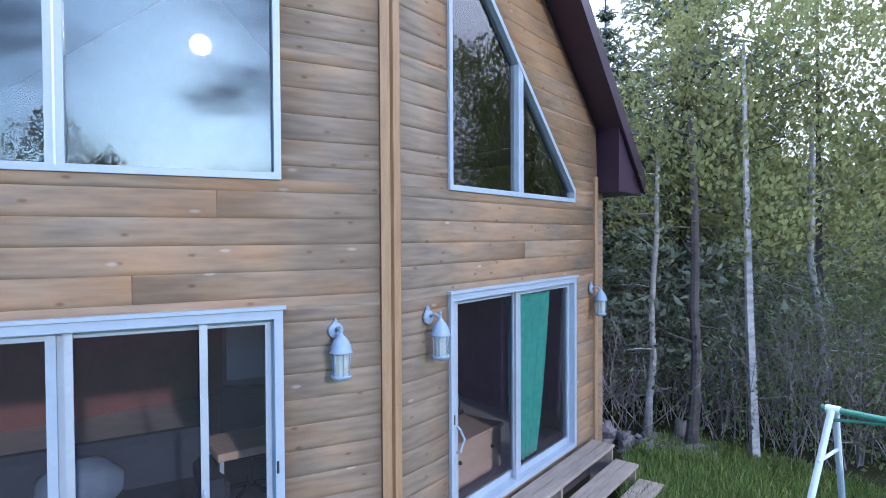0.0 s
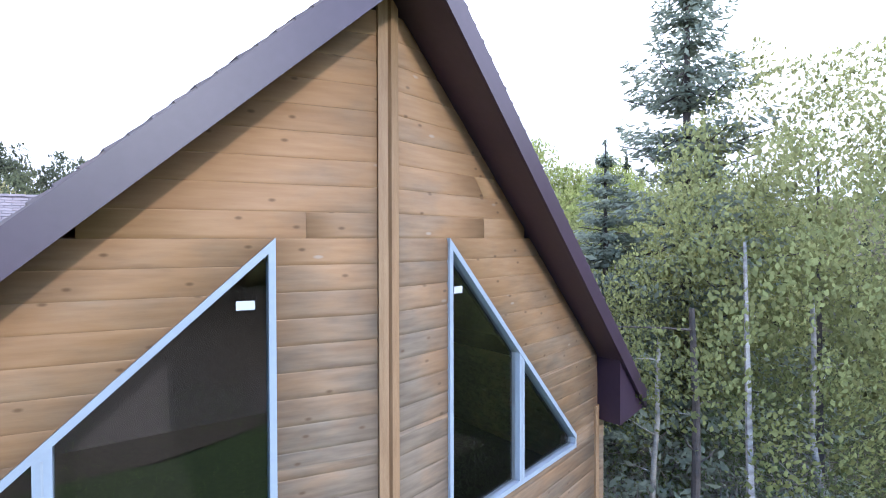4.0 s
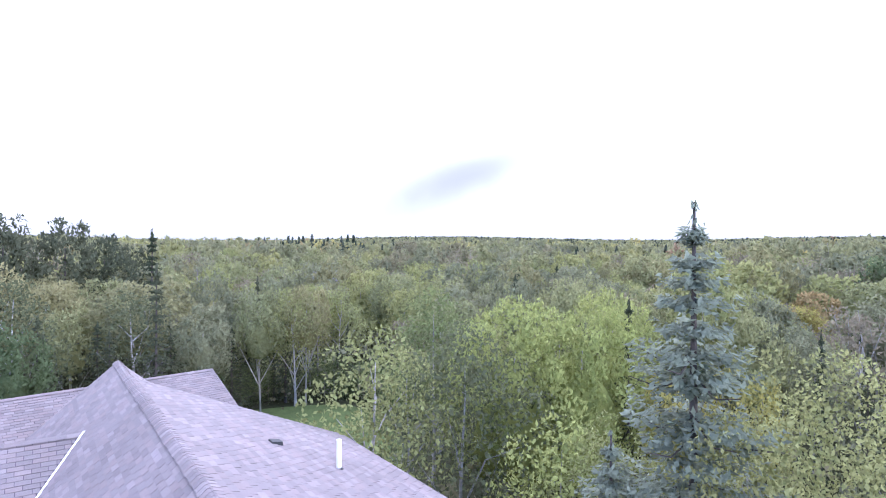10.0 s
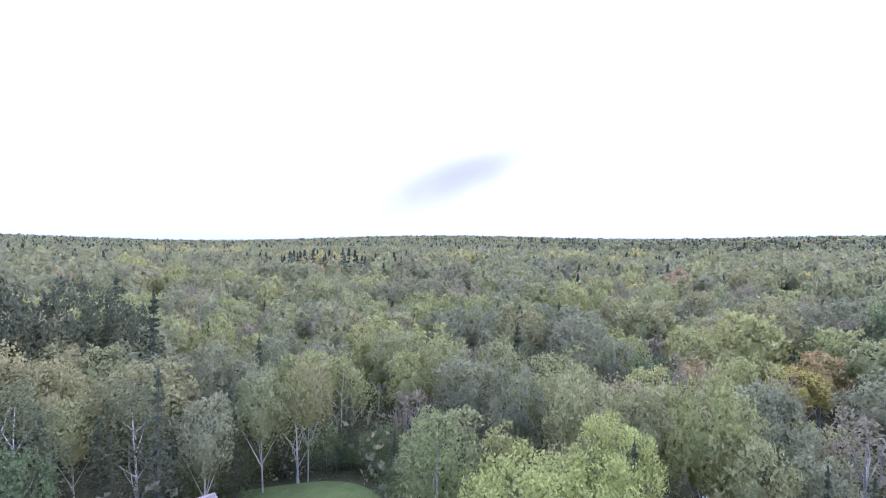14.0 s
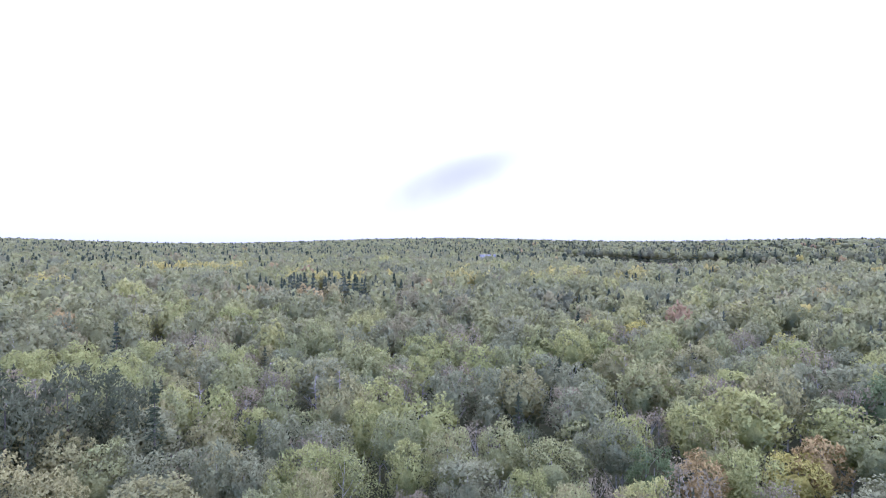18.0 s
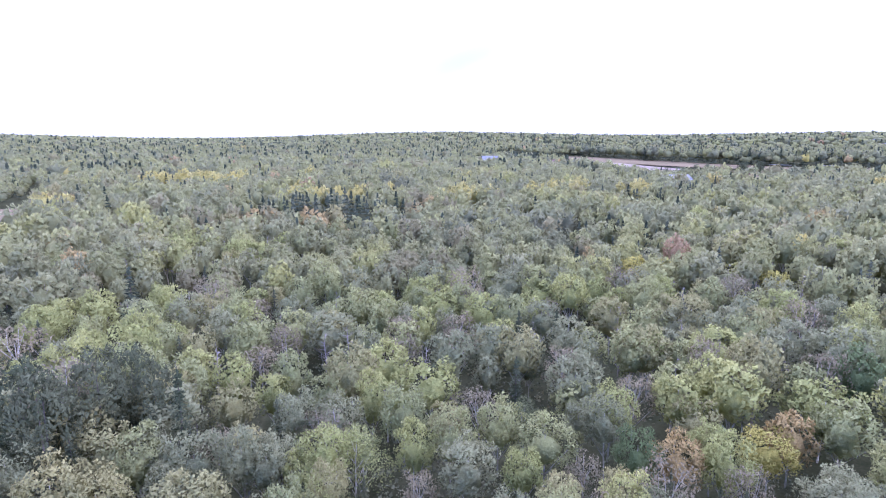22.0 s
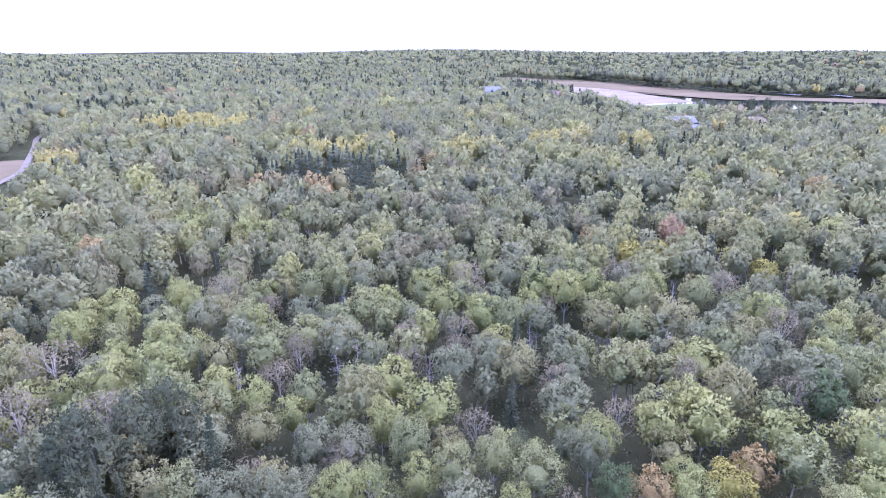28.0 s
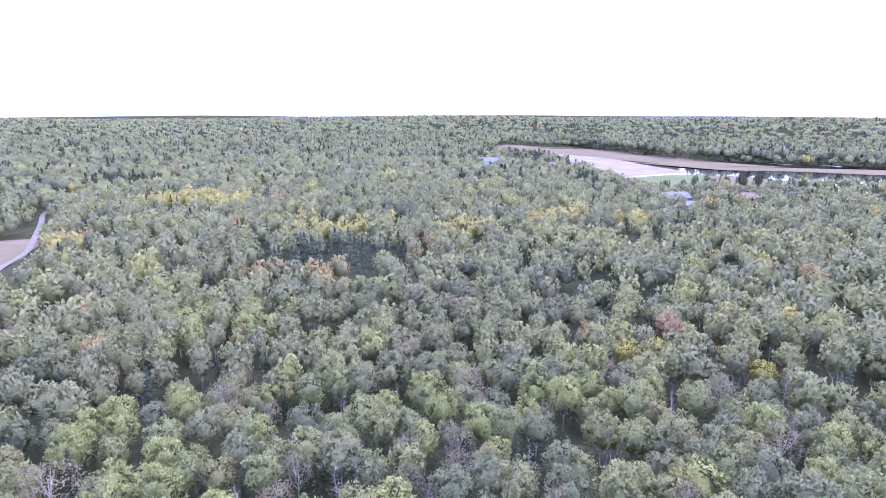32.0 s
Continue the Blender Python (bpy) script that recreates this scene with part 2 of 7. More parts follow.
def siding_mat(name):
    """Stained pine boards: honey where sheltered, greyed in patches, knots and grain along the board (object x)."""
    m = bpy.data.materials.new(name)
    m.use_nodes = True
    nt = m.node_tree
    L = nt.links.new
    p = nt.nodes["Principled BSDF"]
    p.inputs["Roughness"].default_value = 0.62
    p.inputs["Specular IOR Level"].default_value = 0.25
    co = nt.nodes.new("ShaderNodeTexCoord")
    oi = nt.nodes.new("ShaderNodeObjectInfo")
    off = nt.nodes.new("ShaderNodeVectorMath")
    off.operation = "MULTIPLY_ADD"
    off.inputs[1].default_value = (37.0, 0, 11.0)
    L(oi.outputs["Random"], off.inputs[0])
    L(co.outputs["Object"], off.inputs[2])
    mp = nt.nodes.new("ShaderNodeMapping")
    mp.inputs["Scale"].default_value = (2.2, 6, 18)
    L(off.outputs[0], mp.inputs[0])
    grain = nt.nodes.new("ShaderNodeTexNoise")
    grain.inputs["Scale"].default_value = 1.4
    grain.inputs["Detail"].default_value = 6
    L(mp.outputs[0], grain.inputs["Vector"])
    rp = nt.nodes.new("ShaderNodeValToRGB")
    rp.color_ramp.elements[0].position = 0.3
    rp.color_ramp.elements[0].color = (0.305, 0.168, 0.083, 1)
    rp.color_ramp.elements[1].position = 0.72
    rp.color_ramp.elements[1].color = (0.372, 0.215, 0.112, 1)
    L(grain.outputs["Fac"], rp.inputs[0])
    # weather greying with a shape of its own
    wn = nt.nodes.new("ShaderNodeTexNoise")
    wn.inputs["Scale"].default_value = 1.1
    wn.inputs["Detail"].default_value = 5
    wm = nt.nodes.new("ShaderNodeMapping")
    wm.inputs["Scale"].default_value = (0.8, 1, 2.2)
    L(off.outputs[0], wm.inputs[0])
    L(wm.outputs[0], wn.inputs["Vector"])
    # exposed lower and middle boards have weathered more than those under the eaves
    geo = nt.nodes.new("ShaderNodeNewGeometry")
    sz = nt.nodes.new("ShaderNodeSeparateXYZ")
    L(geo.outputs["Position"], sz.inputs[0])
    zr = nt.nodes.new("ShaderNodeMapRange")
    zr.inputs["From Min"].default_value = 4.0
    zr.inputs["From Max"].default_value = 6.2
    zr.inputs["To Min"].default_value = 0.17
    zr.inputs["To Max"].default_value = -0.2
    L(sz.outputs[2], zr.inputs["Value"])
    # rain-washed grey beside the prow, blotched
    sx = nt.nodes.new("ShaderNodeSeparateXYZ")
    L(co.outputs["Object"], sx.inputs[0])
    ax = nt.nodes.new("ShaderNodeMath")
    ax.operation = "ABSOLUTE"
    L(sx.outputs[0], ax.inputs[0])
    xr = nt.nodes.new("ShaderNodeMapRange")
    xr.inputs["From Min"].default_value = 0.1
    xr.inputs["From Max"].default_value = 1.0
    xr.inputs["To Min"].default_value = 0.34
    xr.inputs["To Max"].default_value = 0.0
    L(ax.outputs[0], xr.inputs["Value"])
    zx = nt.nodes.new("ShaderNodeMapRange")
    zx.inputs["From Min"].default_value = 5.9
    zx.inputs["From Max"].default_value = 6.9
    zx.inputs["To Min"].default_value = 1.0
    zx.inputs["To Max"].default_value = 0.15
    L(sz.outputs[2], zx.inputs["Value"])
    xz = nt.nodes.new("ShaderNodeMath")
    xz.operation = "MULTIPLY"
    L(xr.outputs[0], xz.inputs[0])
    L(zx.outputs[0], xz.inputs[1])
    blot = nt.nodes.new("ShaderNodeTexNoise")
    blot.inputs["Scale"].default_value = 1.7
    blot.inputs["Detail"].default_value = 6
    blot.inputs["Roughness"].default_value = 0.65
    bm_ = nt.nodes.new("ShaderNodeMapping")
    bm_.inputs["Scale"].default_value = (0.8, 1, 1.6)
    L(co.outputs["Object"], bm_.inputs[0])
    L(bm_.outputs[0], blot.inputs["Vector"])
    b0 = nt.nodes.new("ShaderNodeMath")
    b0.operation = "MULTIPLY_ADD"
    b0.inputs[1].default_value = 0.9
    b0.inputs[2].default_value = -0.45
    L(blot.outputs["Fac"], b0.inputs[0])
    a0 = nt.nodes.new("ShaderNodeMath")
    L(xz.outputs[0], a0.inputs[0])
    L(b0.outputs[0], a0.inputs[1])
    a1 = nt.nodes.new("ShaderNodeMath")
    L(a0.outputs[0], a1.inputs[0])
    L(zr.outputs[0], a1.inputs[1])
    ad = nt.nodes.new("ShaderNodeMath")
    L(wn.outputs["Fac"], ad.inputs[0])
    L(a1.outputs[0], ad.inputs[1])
    wr = nt.nodes.new("ShaderNodeMapRange")
    wr.inputs["From Min"].default_value = 0.34
    wr.inputs["From Max"].default_value = 0.86
    wr.inputs["To Max"].default_value = 0.9
    L(ad.outputs[0], wr.inputs["Value"])
    mx = nt.nodes.new("ShaderNodeMix")
    mx.data_type = "RGBA"
    L(wr.outputs[0], mx.inputs["Factor"])
    L(rp.outputs[0], mx.inputs["A"])
    gr = nt.nodes.new("ShaderNodeValToRGB")
    gr.color_ramp.elements[0].position = 0.3
    gr.color_ramp.elements[0].color = (0.138, 0.106, 0.080, 1)
    gr.color_ramp.elements[1].position = 0.7
    gr.color_ramp.elements[1].color = (0.228, 0.177, 0.130, 1)
    L(grain.outputs["Fac"], gr.inputs[0])
    L(gr.outputs[0], mx.inputs["B"])
    # knots
    vm = nt.nodes.new("ShaderNodeMapping")
    vm.inputs["Scale"].default_value = (2.6, 0.2, 5.4)
    vm.inputs["Rotation"].default_value = (radians(-90), 0, 0)
    L(off.outputs[0], vm.inputs[0])
    vo = nt.nodes.new("ShaderNodeTexVoronoi")
    vo.voronoi_dimensions = "2D"
    vo.inputs["Scale"].default_value = 1.0
    L(vm.outputs[0], vo.inputs["Vector"])
    kr = nt.nodes.new("ShaderNodeMapRange")
    kr.inputs["From Min"].default_value = 0.03
    kr.inputs["From Max"].default_value = 0.085
    kr.inputs["To Min"].default_value = 0.75
    kr.inputs["To Max"].default_value = 0.0
    L(vo.outputs["Distance"], kr.inputs["Value"])
    mk = nt.nodes.new("ShaderNodeMix")
    mk.data_type = "RGBA"
    voc = nt.nodes.new("ShaderNodeSeparateXYZ")
    L(vo.outputs["Color"], voc.inputs[0])
    vog = nt.nodes.new("ShaderNodeMath")
    vog.operation = "GREATER_THAN"
    vog.inputs[1].default_value = 0.5
    L(voc.outputs[0], vog.inputs[0])
    vom = nt.nodes.new("ShaderNodeMath")
    vom.operation = "MULTIPLY"
    L(vog.outputs[0], vom.inputs[0])
    L(kr.outputs[0], vom.inputs[1])
    L(vom.outputs[0], mk.inputs["Factor"])
    L(mx.outputs["Result"], mk.inputs["A"])
    mk.inputs["B"].default_value = (0.12, 0.068, 0.036, 1)
    # pale scuffed knots, slanted across the board
    pm = nt.nodes.new("ShaderNodeMapping")
    pm.inputs["Rotation"].default_value = (radians(-90), 0, 0)
    pm.inputs["Scale"].default_value = (1.5, 0.2, 4.2)
    L(off.outputs[0], pm.inputs[0])
    pv = nt.nodes.new("ShaderNodeTexVoronoi")
    pv.voronoi_dimensions = "2D"
    pv.inputs["Scale"].default_value = 0.9
    L(pm.outputs[0], pv.inputs["Vector"])
    pk = nt.nodes.new("ShaderNodeMapRange")
    pk.inputs["From Min"].default_value = 0.025
    pk.inputs["From Max"].default_value = 0.06
    pk.inputs["To Min"].default_value = 0.6
    pk.inputs["To Max"].default_value = 0.0
    L(pv.outputs["Distance"], pk.inputs["Value"])
    m2 = nt.nodes.new("ShaderNodeMix")
    m2.data_type = "RGBA"
    pvc = nt.nodes.new("ShaderNodeSeparateXYZ")
    L(pv.outputs["Color"], pvc.inputs[0])
    pvg = nt.nodes.new("ShaderNodeMath")
    pvg.operation = "GREATER_THAN"
    pvg.inputs[1].default_value = 0.72
    L(pvc.outputs[0], pvg.inputs[0])
    pvm = nt.nodes.new("ShaderNodeMath")
    pvm.operation = "MULTIPLY"
    L(pvg.outputs[0], pvm.inputs[0])
    L(pk.outputs[0], pvm.inputs[1])
    L(pvm.outputs[0], m2.inputs["Factor"])
    L(mk.outputs["Result"], m2.inputs["A"])
    m2.inputs["B"].default_value = (0.42, 0.34, 0.28, 1)
    br = nt.nodes.new("ShaderNodeMapRange")
    br.inputs["To Min"].default_value = 0.93
    br.inputs["To Max"].default_value = 1.07
    L(oi.outputs["Random"], br.inputs["Value"])
    sc = nt.nodes.new("ShaderNodeVectorMath")
    sc.operation = "SCALE"
    L(m2.outputs["Result"], sc.inputs[0])
    L(br.outputs[0], sc.inputs["Scale"])
    L(sc.outputs[0], p.inputs["Base Color"])
    bp = nt.nodes.new("ShaderNodeBump")
    bp.inputs["Strength"].default_value = 0.25
    bp.inputs["Distance"].default_value = 0.006
    L(grain.outputs["Fac"], bp.inputs["Height"])
    L(bp.outputs[0], p.inputs["Normal"])
    return m


def shingle_mat(name):
    m = bpy.data.materials.new(name)
    m.use_nodes = True
    nt = m.node_tree
    L = nt.links.new
    p = nt.nodes["Principled BSDF"]
    p.inputs["Roughness"].default_value = 0.8
    p.inputs["Specular IOR Level"].default_value = 0.35
    oi = nt.nodes.new("ShaderNodeObjectInfo")
    g = nt.nodes.new("ShaderNodeNewGeometry")
    ad = nt.nodes.new("ShaderNodeMath")
    L(oi.outputs["Random"], ad.inputs[0])
    L(g.outputs["Random Per Island"], ad.inputs[1])
    fr = nt.nodes.new("ShaderNodeMath")
    fr.operation = "FRACT"
    L(ad.outputs[0], fr.inputs[0])
    rp = nt.nodes.new("ShaderNodeValToRGB")
    els = rp.color_ramp.elements
    els[0].position, els[0].color = 0.0, (0.142, 0.116, 0.121, 1)
    els[1].position, els[1].color = 1.0, (0.205, 0.173, 0.179, 1)
    els.new(0.4).color = (0.165, 0.138, 0.144, 1)
    els.new(0.75).color = (0.182, 0.142, 0.144, 1)
    L(fr.outputs[0], rp.inputs[0])
    co = nt.nodes.new("ShaderNodeTexCoord")
    n = nt.nodes.new("ShaderNodeTexNoise")
    n.inputs["Scale"].default_value = 60
    n.inputs["Detail"].default_value = 3
    L(co.outputs["Object"], n.inputs["Vector"])
    n2 = nt.nodes.new("ShaderNodeTexNoise")
    n2.inputs["Scale"].default_value = 0.5
    L(co.outputs["Object"], n2.inputs["Vector"])
    mm = nt.nodes.new("ShaderNodeMath")
    mm.operation = "ADD"
    L(n.outputs["Fac"], mm.inputs[0])
    L(n2.outputs["Fac"], mm.inputs[1])
    mr = nt.nodes.new("ShaderNodeMapRange")
    mr.inputs["From Min"].default_value = 0.5
    mr.inputs["From Max"].default_value = 1.5
    mr.inputs["To Min"].default_value = 0.75
    mr.inputs["To Max"].default_value = 1.25
    L(mm.outputs[0], mr.inputs["Value"])
    sc = nt.nodes.new("ShaderNodeVectorMath")
    sc.operation = "SCALE"
    L(rp.outputs[0], sc.inputs[0])
    L(mr.outputs[0], sc.inputs["Scale"])
    L(sc.outputs[0], p.inputs["Base Color"])
    bp = nt.nodes.new("ShaderNodeBump")
    bp.inputs["Strength"].default_value = 0.4
    bp.inputs["Distance"].default_value = 0.004
    L(n.outputs["Fac"], bp.inputs["Height"])
    L(bp.outputs[0], p.inputs["Normal"])
    return m


def glass_mat(name, ior, tint=(0.93, 0.96, 0.97), mesh=None):
    """A window pane: clear and mirroring by Fresnel; mesh: the colour of fine insect netting stretched over it."""
    m = bpy.data.materials.new(name)
    m.use_nodes = True
    nt = m.node_tree
    nt.nodes.clear()
    out = nt.nodes.new("ShaderNodeOutputMaterial")
    fr = nt.nodes.new("ShaderNodeFresnel")
    fr.inputs["IOR"].default_value = ior
    tr = nt.nodes.new("ShaderNodeBsdfTransparent")
    tr.inputs[0].default_value = (*tint, 1)
    gl = nt.nodes.new("ShaderNodeBsdfGlossy")
    gl.inputs["Roughness"].default_value = 0.01
    mx = nt.nodes.new("ShaderNodeMixShader")
    nt.links.new(fr.outputs[0], mx.inputs[0])
    nt.links.new(tr.outputs[0], mx.inputs[1])
    nt.links.new(gl.outputs[0], mx.inputs[2])
    last = mx.outputs[0]
    if mesh:
        df = nt.nodes.new("ShaderNodeBsdfDiffuse")
        df.inputs[0].default_value = (*mesh, 1)
        net = nt.nodes.new("ShaderNodeMixShader")
        net.inputs[0].default_value = 0.085
        nt.links.new(last, net.inputs[1])
        nt.links.new(df.outputs[0], net.inputs[2])
        last = net.outputs[0]
    nt.links.new(last, out.inputs[0])
    return m


M_SIDING = siding_mat("stained pine boards")
M_TRIM = mat("honey corner boards", (0.34, 0.21, 0.115), (0.25, 0.145, 0.075), 0.6, 3, stretch=(8, 8, 0.8), bump=0.15)
M_FASCIA = mat("dark plum metal fascia", (0.052, 0.028, 0.049), (0.041, 0.022, 0.039), 0.42, 2, spec=0.5)
M_SHINGLE = shingle_mat("asphalt shingles")
M_UNDER = mat("roof felt and dim loft wall", (0.06, 0.052, 0.056), None, 0.9, 8)
M_VINYL = mat("white vinyl frame", (0.34, 0.38, 0.44), (0.30, 0.335, 0.39), 0.35, 3)
M_SCREENFRAME = mat("grey aluminium screen frame", (0.42, 0.44, 0.48), (0.35, 0.37, 0.41), 0.4, 3, metal=0.3)
M_GLASS = glass_mat("door glass behind insect screen", 1.6, (0.86, 0.87, 0.92), (0.115, 0.09, 0.14))
M_GLASS_UP = glass_mat("coated window glass", 1.95)
M_LANTERN = mat("powder-blue white lantern paint", (0.27, 0.325, 0.40), (0.21, 0.26, 0.33), 0.45, 12)
M_FROST = mat("seeded lantern glass", (0.45, 0.46, 0.42), (0.3, 0.32, 0.3), 0.25, 20, spec=0.6)
M_FLASH = mat("white painted flashing", (0.80, 0.80, 0.82), (0.7, 0.7, 0.72), 0.4, 4)
M_PIPE = mat("white plastic pipe", (0.80, 0.80, 0.82), (0.7, 0.7, 0.73), 0.4, 5)
M_RUBBER = mat("black rubber", (0.03, 0.03, 0.033), None, 0.6, 9)
M_DECK = mat("weathered grey-brown decking", (0.36, 0.29, 0.235), (0.22, 0.175, 0.145), 0.75, 2.5, stretch=(1, 9, 9), bump=0.3, vary=0.12)
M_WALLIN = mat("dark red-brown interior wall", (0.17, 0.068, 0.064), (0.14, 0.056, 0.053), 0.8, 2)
M_WALLPALE = mat("pale interior wall", (0.34, 0.31, 0.36), (0.29, 0.27, 0.31), 0.8, 2)
M_FLOORIN = mat("worn grey interior floor", (0.4, 0.35, 0.35), (0.3, 0.27, 0.27), 0.5, 4)
# loft floor: the dimness of the unlit room is put into its colour
M_LOFT_DIM = mat("dim loft floor", (0.05, 0.042, 0.04), (0.036, 0.03, 0.03), 0.95, 14)
M_CURTAIN = mat("teal green curtain cloth", (0.07, 0.36, 0.28), (0.05, 0.27, 0.21), 0.85, 14)
M_PINE = mat("pale pine furniture", (0.5, 0.35, 0.26), (0.4, 0.27, 0.19), 0.6, 4, stretch=(1, 7, 7))
M_DARKCLOTH = mat("dark upholstery", (0.03, 0.032, 0.045), None, 0.8, 12)
M_BEDDING = mat("pale blue bedding", (0.46, 0.55, 0.66), (0.38, 0.46, 0.56), 0.85, 6)
M_PLUSH = mat("grey-blue plush", (0.17, 0.2, 0.25), (0.12, 0.145, 0.19), 0.95, 9)
M_WHITEBRD = mat("white panel", (0.62, 0.62, 0.66), (0.56, 0.56, 0.6), 0.5, 3)
M_SWING = mat("white enamelled steel tube", (0.72, 0.76, 0.76), (0.6, 0.65, 0.66), 0.35, 6)
M_GREEN = mat("green enamelled steel", (0.10, 0.30, 0.20), (0.08, 0.22, 0.15), 0.4, 6)
M_BLUE = mat("blue moulded plastic", (0.05, 0.16, 0.55), (0.04, 0.13, 0.45), 0.4, 5)
M_ROCK = mat("grey and rust field stone", (0.30, 0.255, 0.25), (0.12, 0.10, 0.11), 0.85, 5, bump=0.6, bump_scale=18, vary=0.3)
M_CONCRETE = mat("dark painted foundation", (0.10, 0.075, 0.09), (0.07, 0.055, 0.065), 0.8, 5, bump=0.2)
M_STUMP = mat("grey weathered stump wood", (0.26, 0.235, 0.225), (0.13, 0.115, 0.11), 0.9, 6, stretch=(6, 6, 1), bump=0.5)
M_GROUND = mat("forest floor of dead leaves", (0.060, 0.058, 0.034), (0.028, 0.032, 0.018), 1.0, 0.35, bump=0.5, bump_scale=3, fine=0.5, spec=0.0)
M_LAWN = mat("mown grass sod", (0.105, 0.132, 0.05), (0.066, 0.086, 0.036), 1.0, 0.8, bump=0.5, bump_scale=25, fine=0.5, spec=0.0)
M_BLADE = leaf_mat("grass blades", [(0, (0.12, 0.18, 0.045)), (0.6, (0.19, 0.25, 0.07)), (1, (0.28, 0.27, 0.115))], "tint", 0.4, 0.35)
M_MEADOW = mat("dry marsh sedge", (0.150, 0.116, 0.084), (0.105, 0.088, 0.058), 1.0, 0.02, fine=0.4, spec=0.0)
M_SEDGE = mat("green sedge", (0.125, 0.135, 0.07), (0.09, 0.10, 0.052), 1.0, 0.05, fine=0.4, spec=0.0)
M_GRAVEL = mat("pale gravel", (0.14, 0.115, 0.10), (0.105, 0.088, 0.078), 0.95, 0.2)
M_MUD = mat("pale wet mud", (0.200, 0.162, 0.142), (0.140, 0.112, 0.098), 0.9, 0.05, spec=0.05)
M_WATER = mat("still river water", (0.012, 0.016, 0.02), None, 0.04, 0.1, spec=0.5)
M_BARK_GREY = mat("grey aspen bark", (0.40, 0.375, 0.35), (0.2, 0.18, 0.165), 0.9, 3, stretch=(1, 1, 2.5), bump=0.4)
M_BARK_BIRCH = mat("white birch bark with dark bands", (0.48, 0.455, 0.45), (0.2, 0.175, 0.17), 0.8, 3.2, stretch=(1.2, 1.2, 3.0), bump=0.3)
M_BARK_DARK = mat("dark spruce bark", (0.115, 0.095, 0.09), (0.06, 0.05, 0.048), 0.95, 4, stretch=(1, 1, 2), bump=0.5)
M_DEAD = mat("bleached dead wood", (0.33, 0.29, 0.30), (0.2, 0.17, 0.18), 0.9, 4, stretch=(1, 1, 3))
GREENS = [(0.0, (0.170, 0.171, 0.119)), (0.15, (0.214, 0.216, 0.134)), (0.35, (0.262, 0.260, 0.128)), (0.5, (0.247, 0.243, 0.146)),
          (0.66, (0.319, 0.309, 0.128)), (0.78, (0.295, 0.276, 0.149)), (0.84, (0.225, 0.205, 0.128)), (0.87, (0.360, 0.325, 0.142)), (0.92, (0.391, 0.337, 0.126)),
          (0.965, (0.317, 0.226, 0.142)), (1.0, (0.266, 0.161, 0.167))]
M_LEAF = leaf_mat("broadleaf foliage", GREENS, "tint", 0.13, 0.5, 0.22, 0.6)
NEEDLES = [(0.0, (0.058, 0.072, 0.054)), (0.5, (0.082, 0.096, 0.072)), (1.0, (0.118, 0.13, 0.098))]
M_NEEDLE = leaf_mat("needle foliage", NEEDLES, "tint", 0.3, 0.45)
M_NEEDLE_OBJ = leaf_mat("spruce needles", [(0.0, (0.235, 0.262, 0.20)), (1.0, (0.265, 0.29, 0.222))], "object", 0.25, 0.5)
M_NEEDLE_WOOD = leaf_mat("dark woodland needles", [(0.0, (0.066, 0.078, 0.05)), (1.0, (0.115, 0.122, 0.078))], "object", 0.2, 0.48)
M_TWIG = mat("bare grey-brown twigs", (0.27, 0.235, 0.225), (0.16, 0.135, 0.128), 0.9, 3)


# ---- building helpers ----
def link_mesh(name, me, material, parent=None, label=""):
    if material and not me.materials:
        me.materials.append(material)
    ob = new(name, me)
    if parent:
        ob.parent = parent
    if label:
        ob["label"] = label
    return ob


def part(name, bm, material, parent=None, label="", smooth=False):
    me = bpy.data.meshes.new(name)
    bmesh.ops.recalc_face_normals(bm, faces=bm.faces)
    if smooth:
        for f in bm.faces:
            f.smooth = True
    bm.to_mesh(me)
    bm.free()
    return link_mesh(name, me, material, parent, label)


def thing(name, m, label, category, group="", kind=""):
    ob = new(name)
    ob.empty_display_size = 0.1
    ob.matrix_world = m
    return tagged(ob, label, category, group, kind)


def add_box(bm, c, s, bevel=0.0, m=None):
    t = Matrix.Translation(c) @ Matrix.Diagonal((*s, 1))
    r = bmesh.ops.create_cube(bm, size=1, matrix=(m @ t) if m else t)
    if bevel:
        es = list({e for v in r["verts"] for e in v.link_edges})
        bmesh.ops.bevel(bm, geom=es, offset=bevel, segments=1, affect="EDGES")


def box(c, s, bevel=0.0, m=None):
    bm = bmesh.new()
    add_box(bm, c, s, bevel, m)
    return bm


def prism(bottom, top):
    """A solid between two rings of points of the same count."""
    bm = bmesh.new()
    a = [bm.verts.new(p) for p in bottom]
    b = [bm.verts.new(p) for p in top]
    bm.faces.new(a[::-1])
    bm.faces.new(b)
    n = len(a)
    for i in range(n):
        bm.faces.new((a[i], a[(i + 1) % n], b[(i + 1) % n], b[i]))
    return bm


def add_tube(bm, pts, radii, sides=8, caps=True):
    rings = []
    for i, p in enumerate(pts):
        p = Vector(p)
        d = Vector(pts[min(i + 1, len(pts) - 1)]) - Vector(pts[max(i - 1, 0)])
        q = d.to_track_quat("Z", "Y")
        rings.append([bm.verts.new(p + q @ Vector((radii[i] * math.cos(2 * math.pi * k / sides), radii[i] * math.sin(2 * math.pi * k / sides), 0))) for k in range(sides)])
    for r, s in zip(rings, rings[1:]):
        for k in range(sides):
            bm.faces.new((r[k], r[(k + 1) % sides], s[(k + 1) % sides], s[k]))
    if caps:
        bm.faces.new(rings[0][::-1])
        bm.faces.new(rings[-1])


def tube(pts, radii, sides=8):
    bm = bmesh.new()
    add_tube(bm, pts, radii, sides)
    return bm


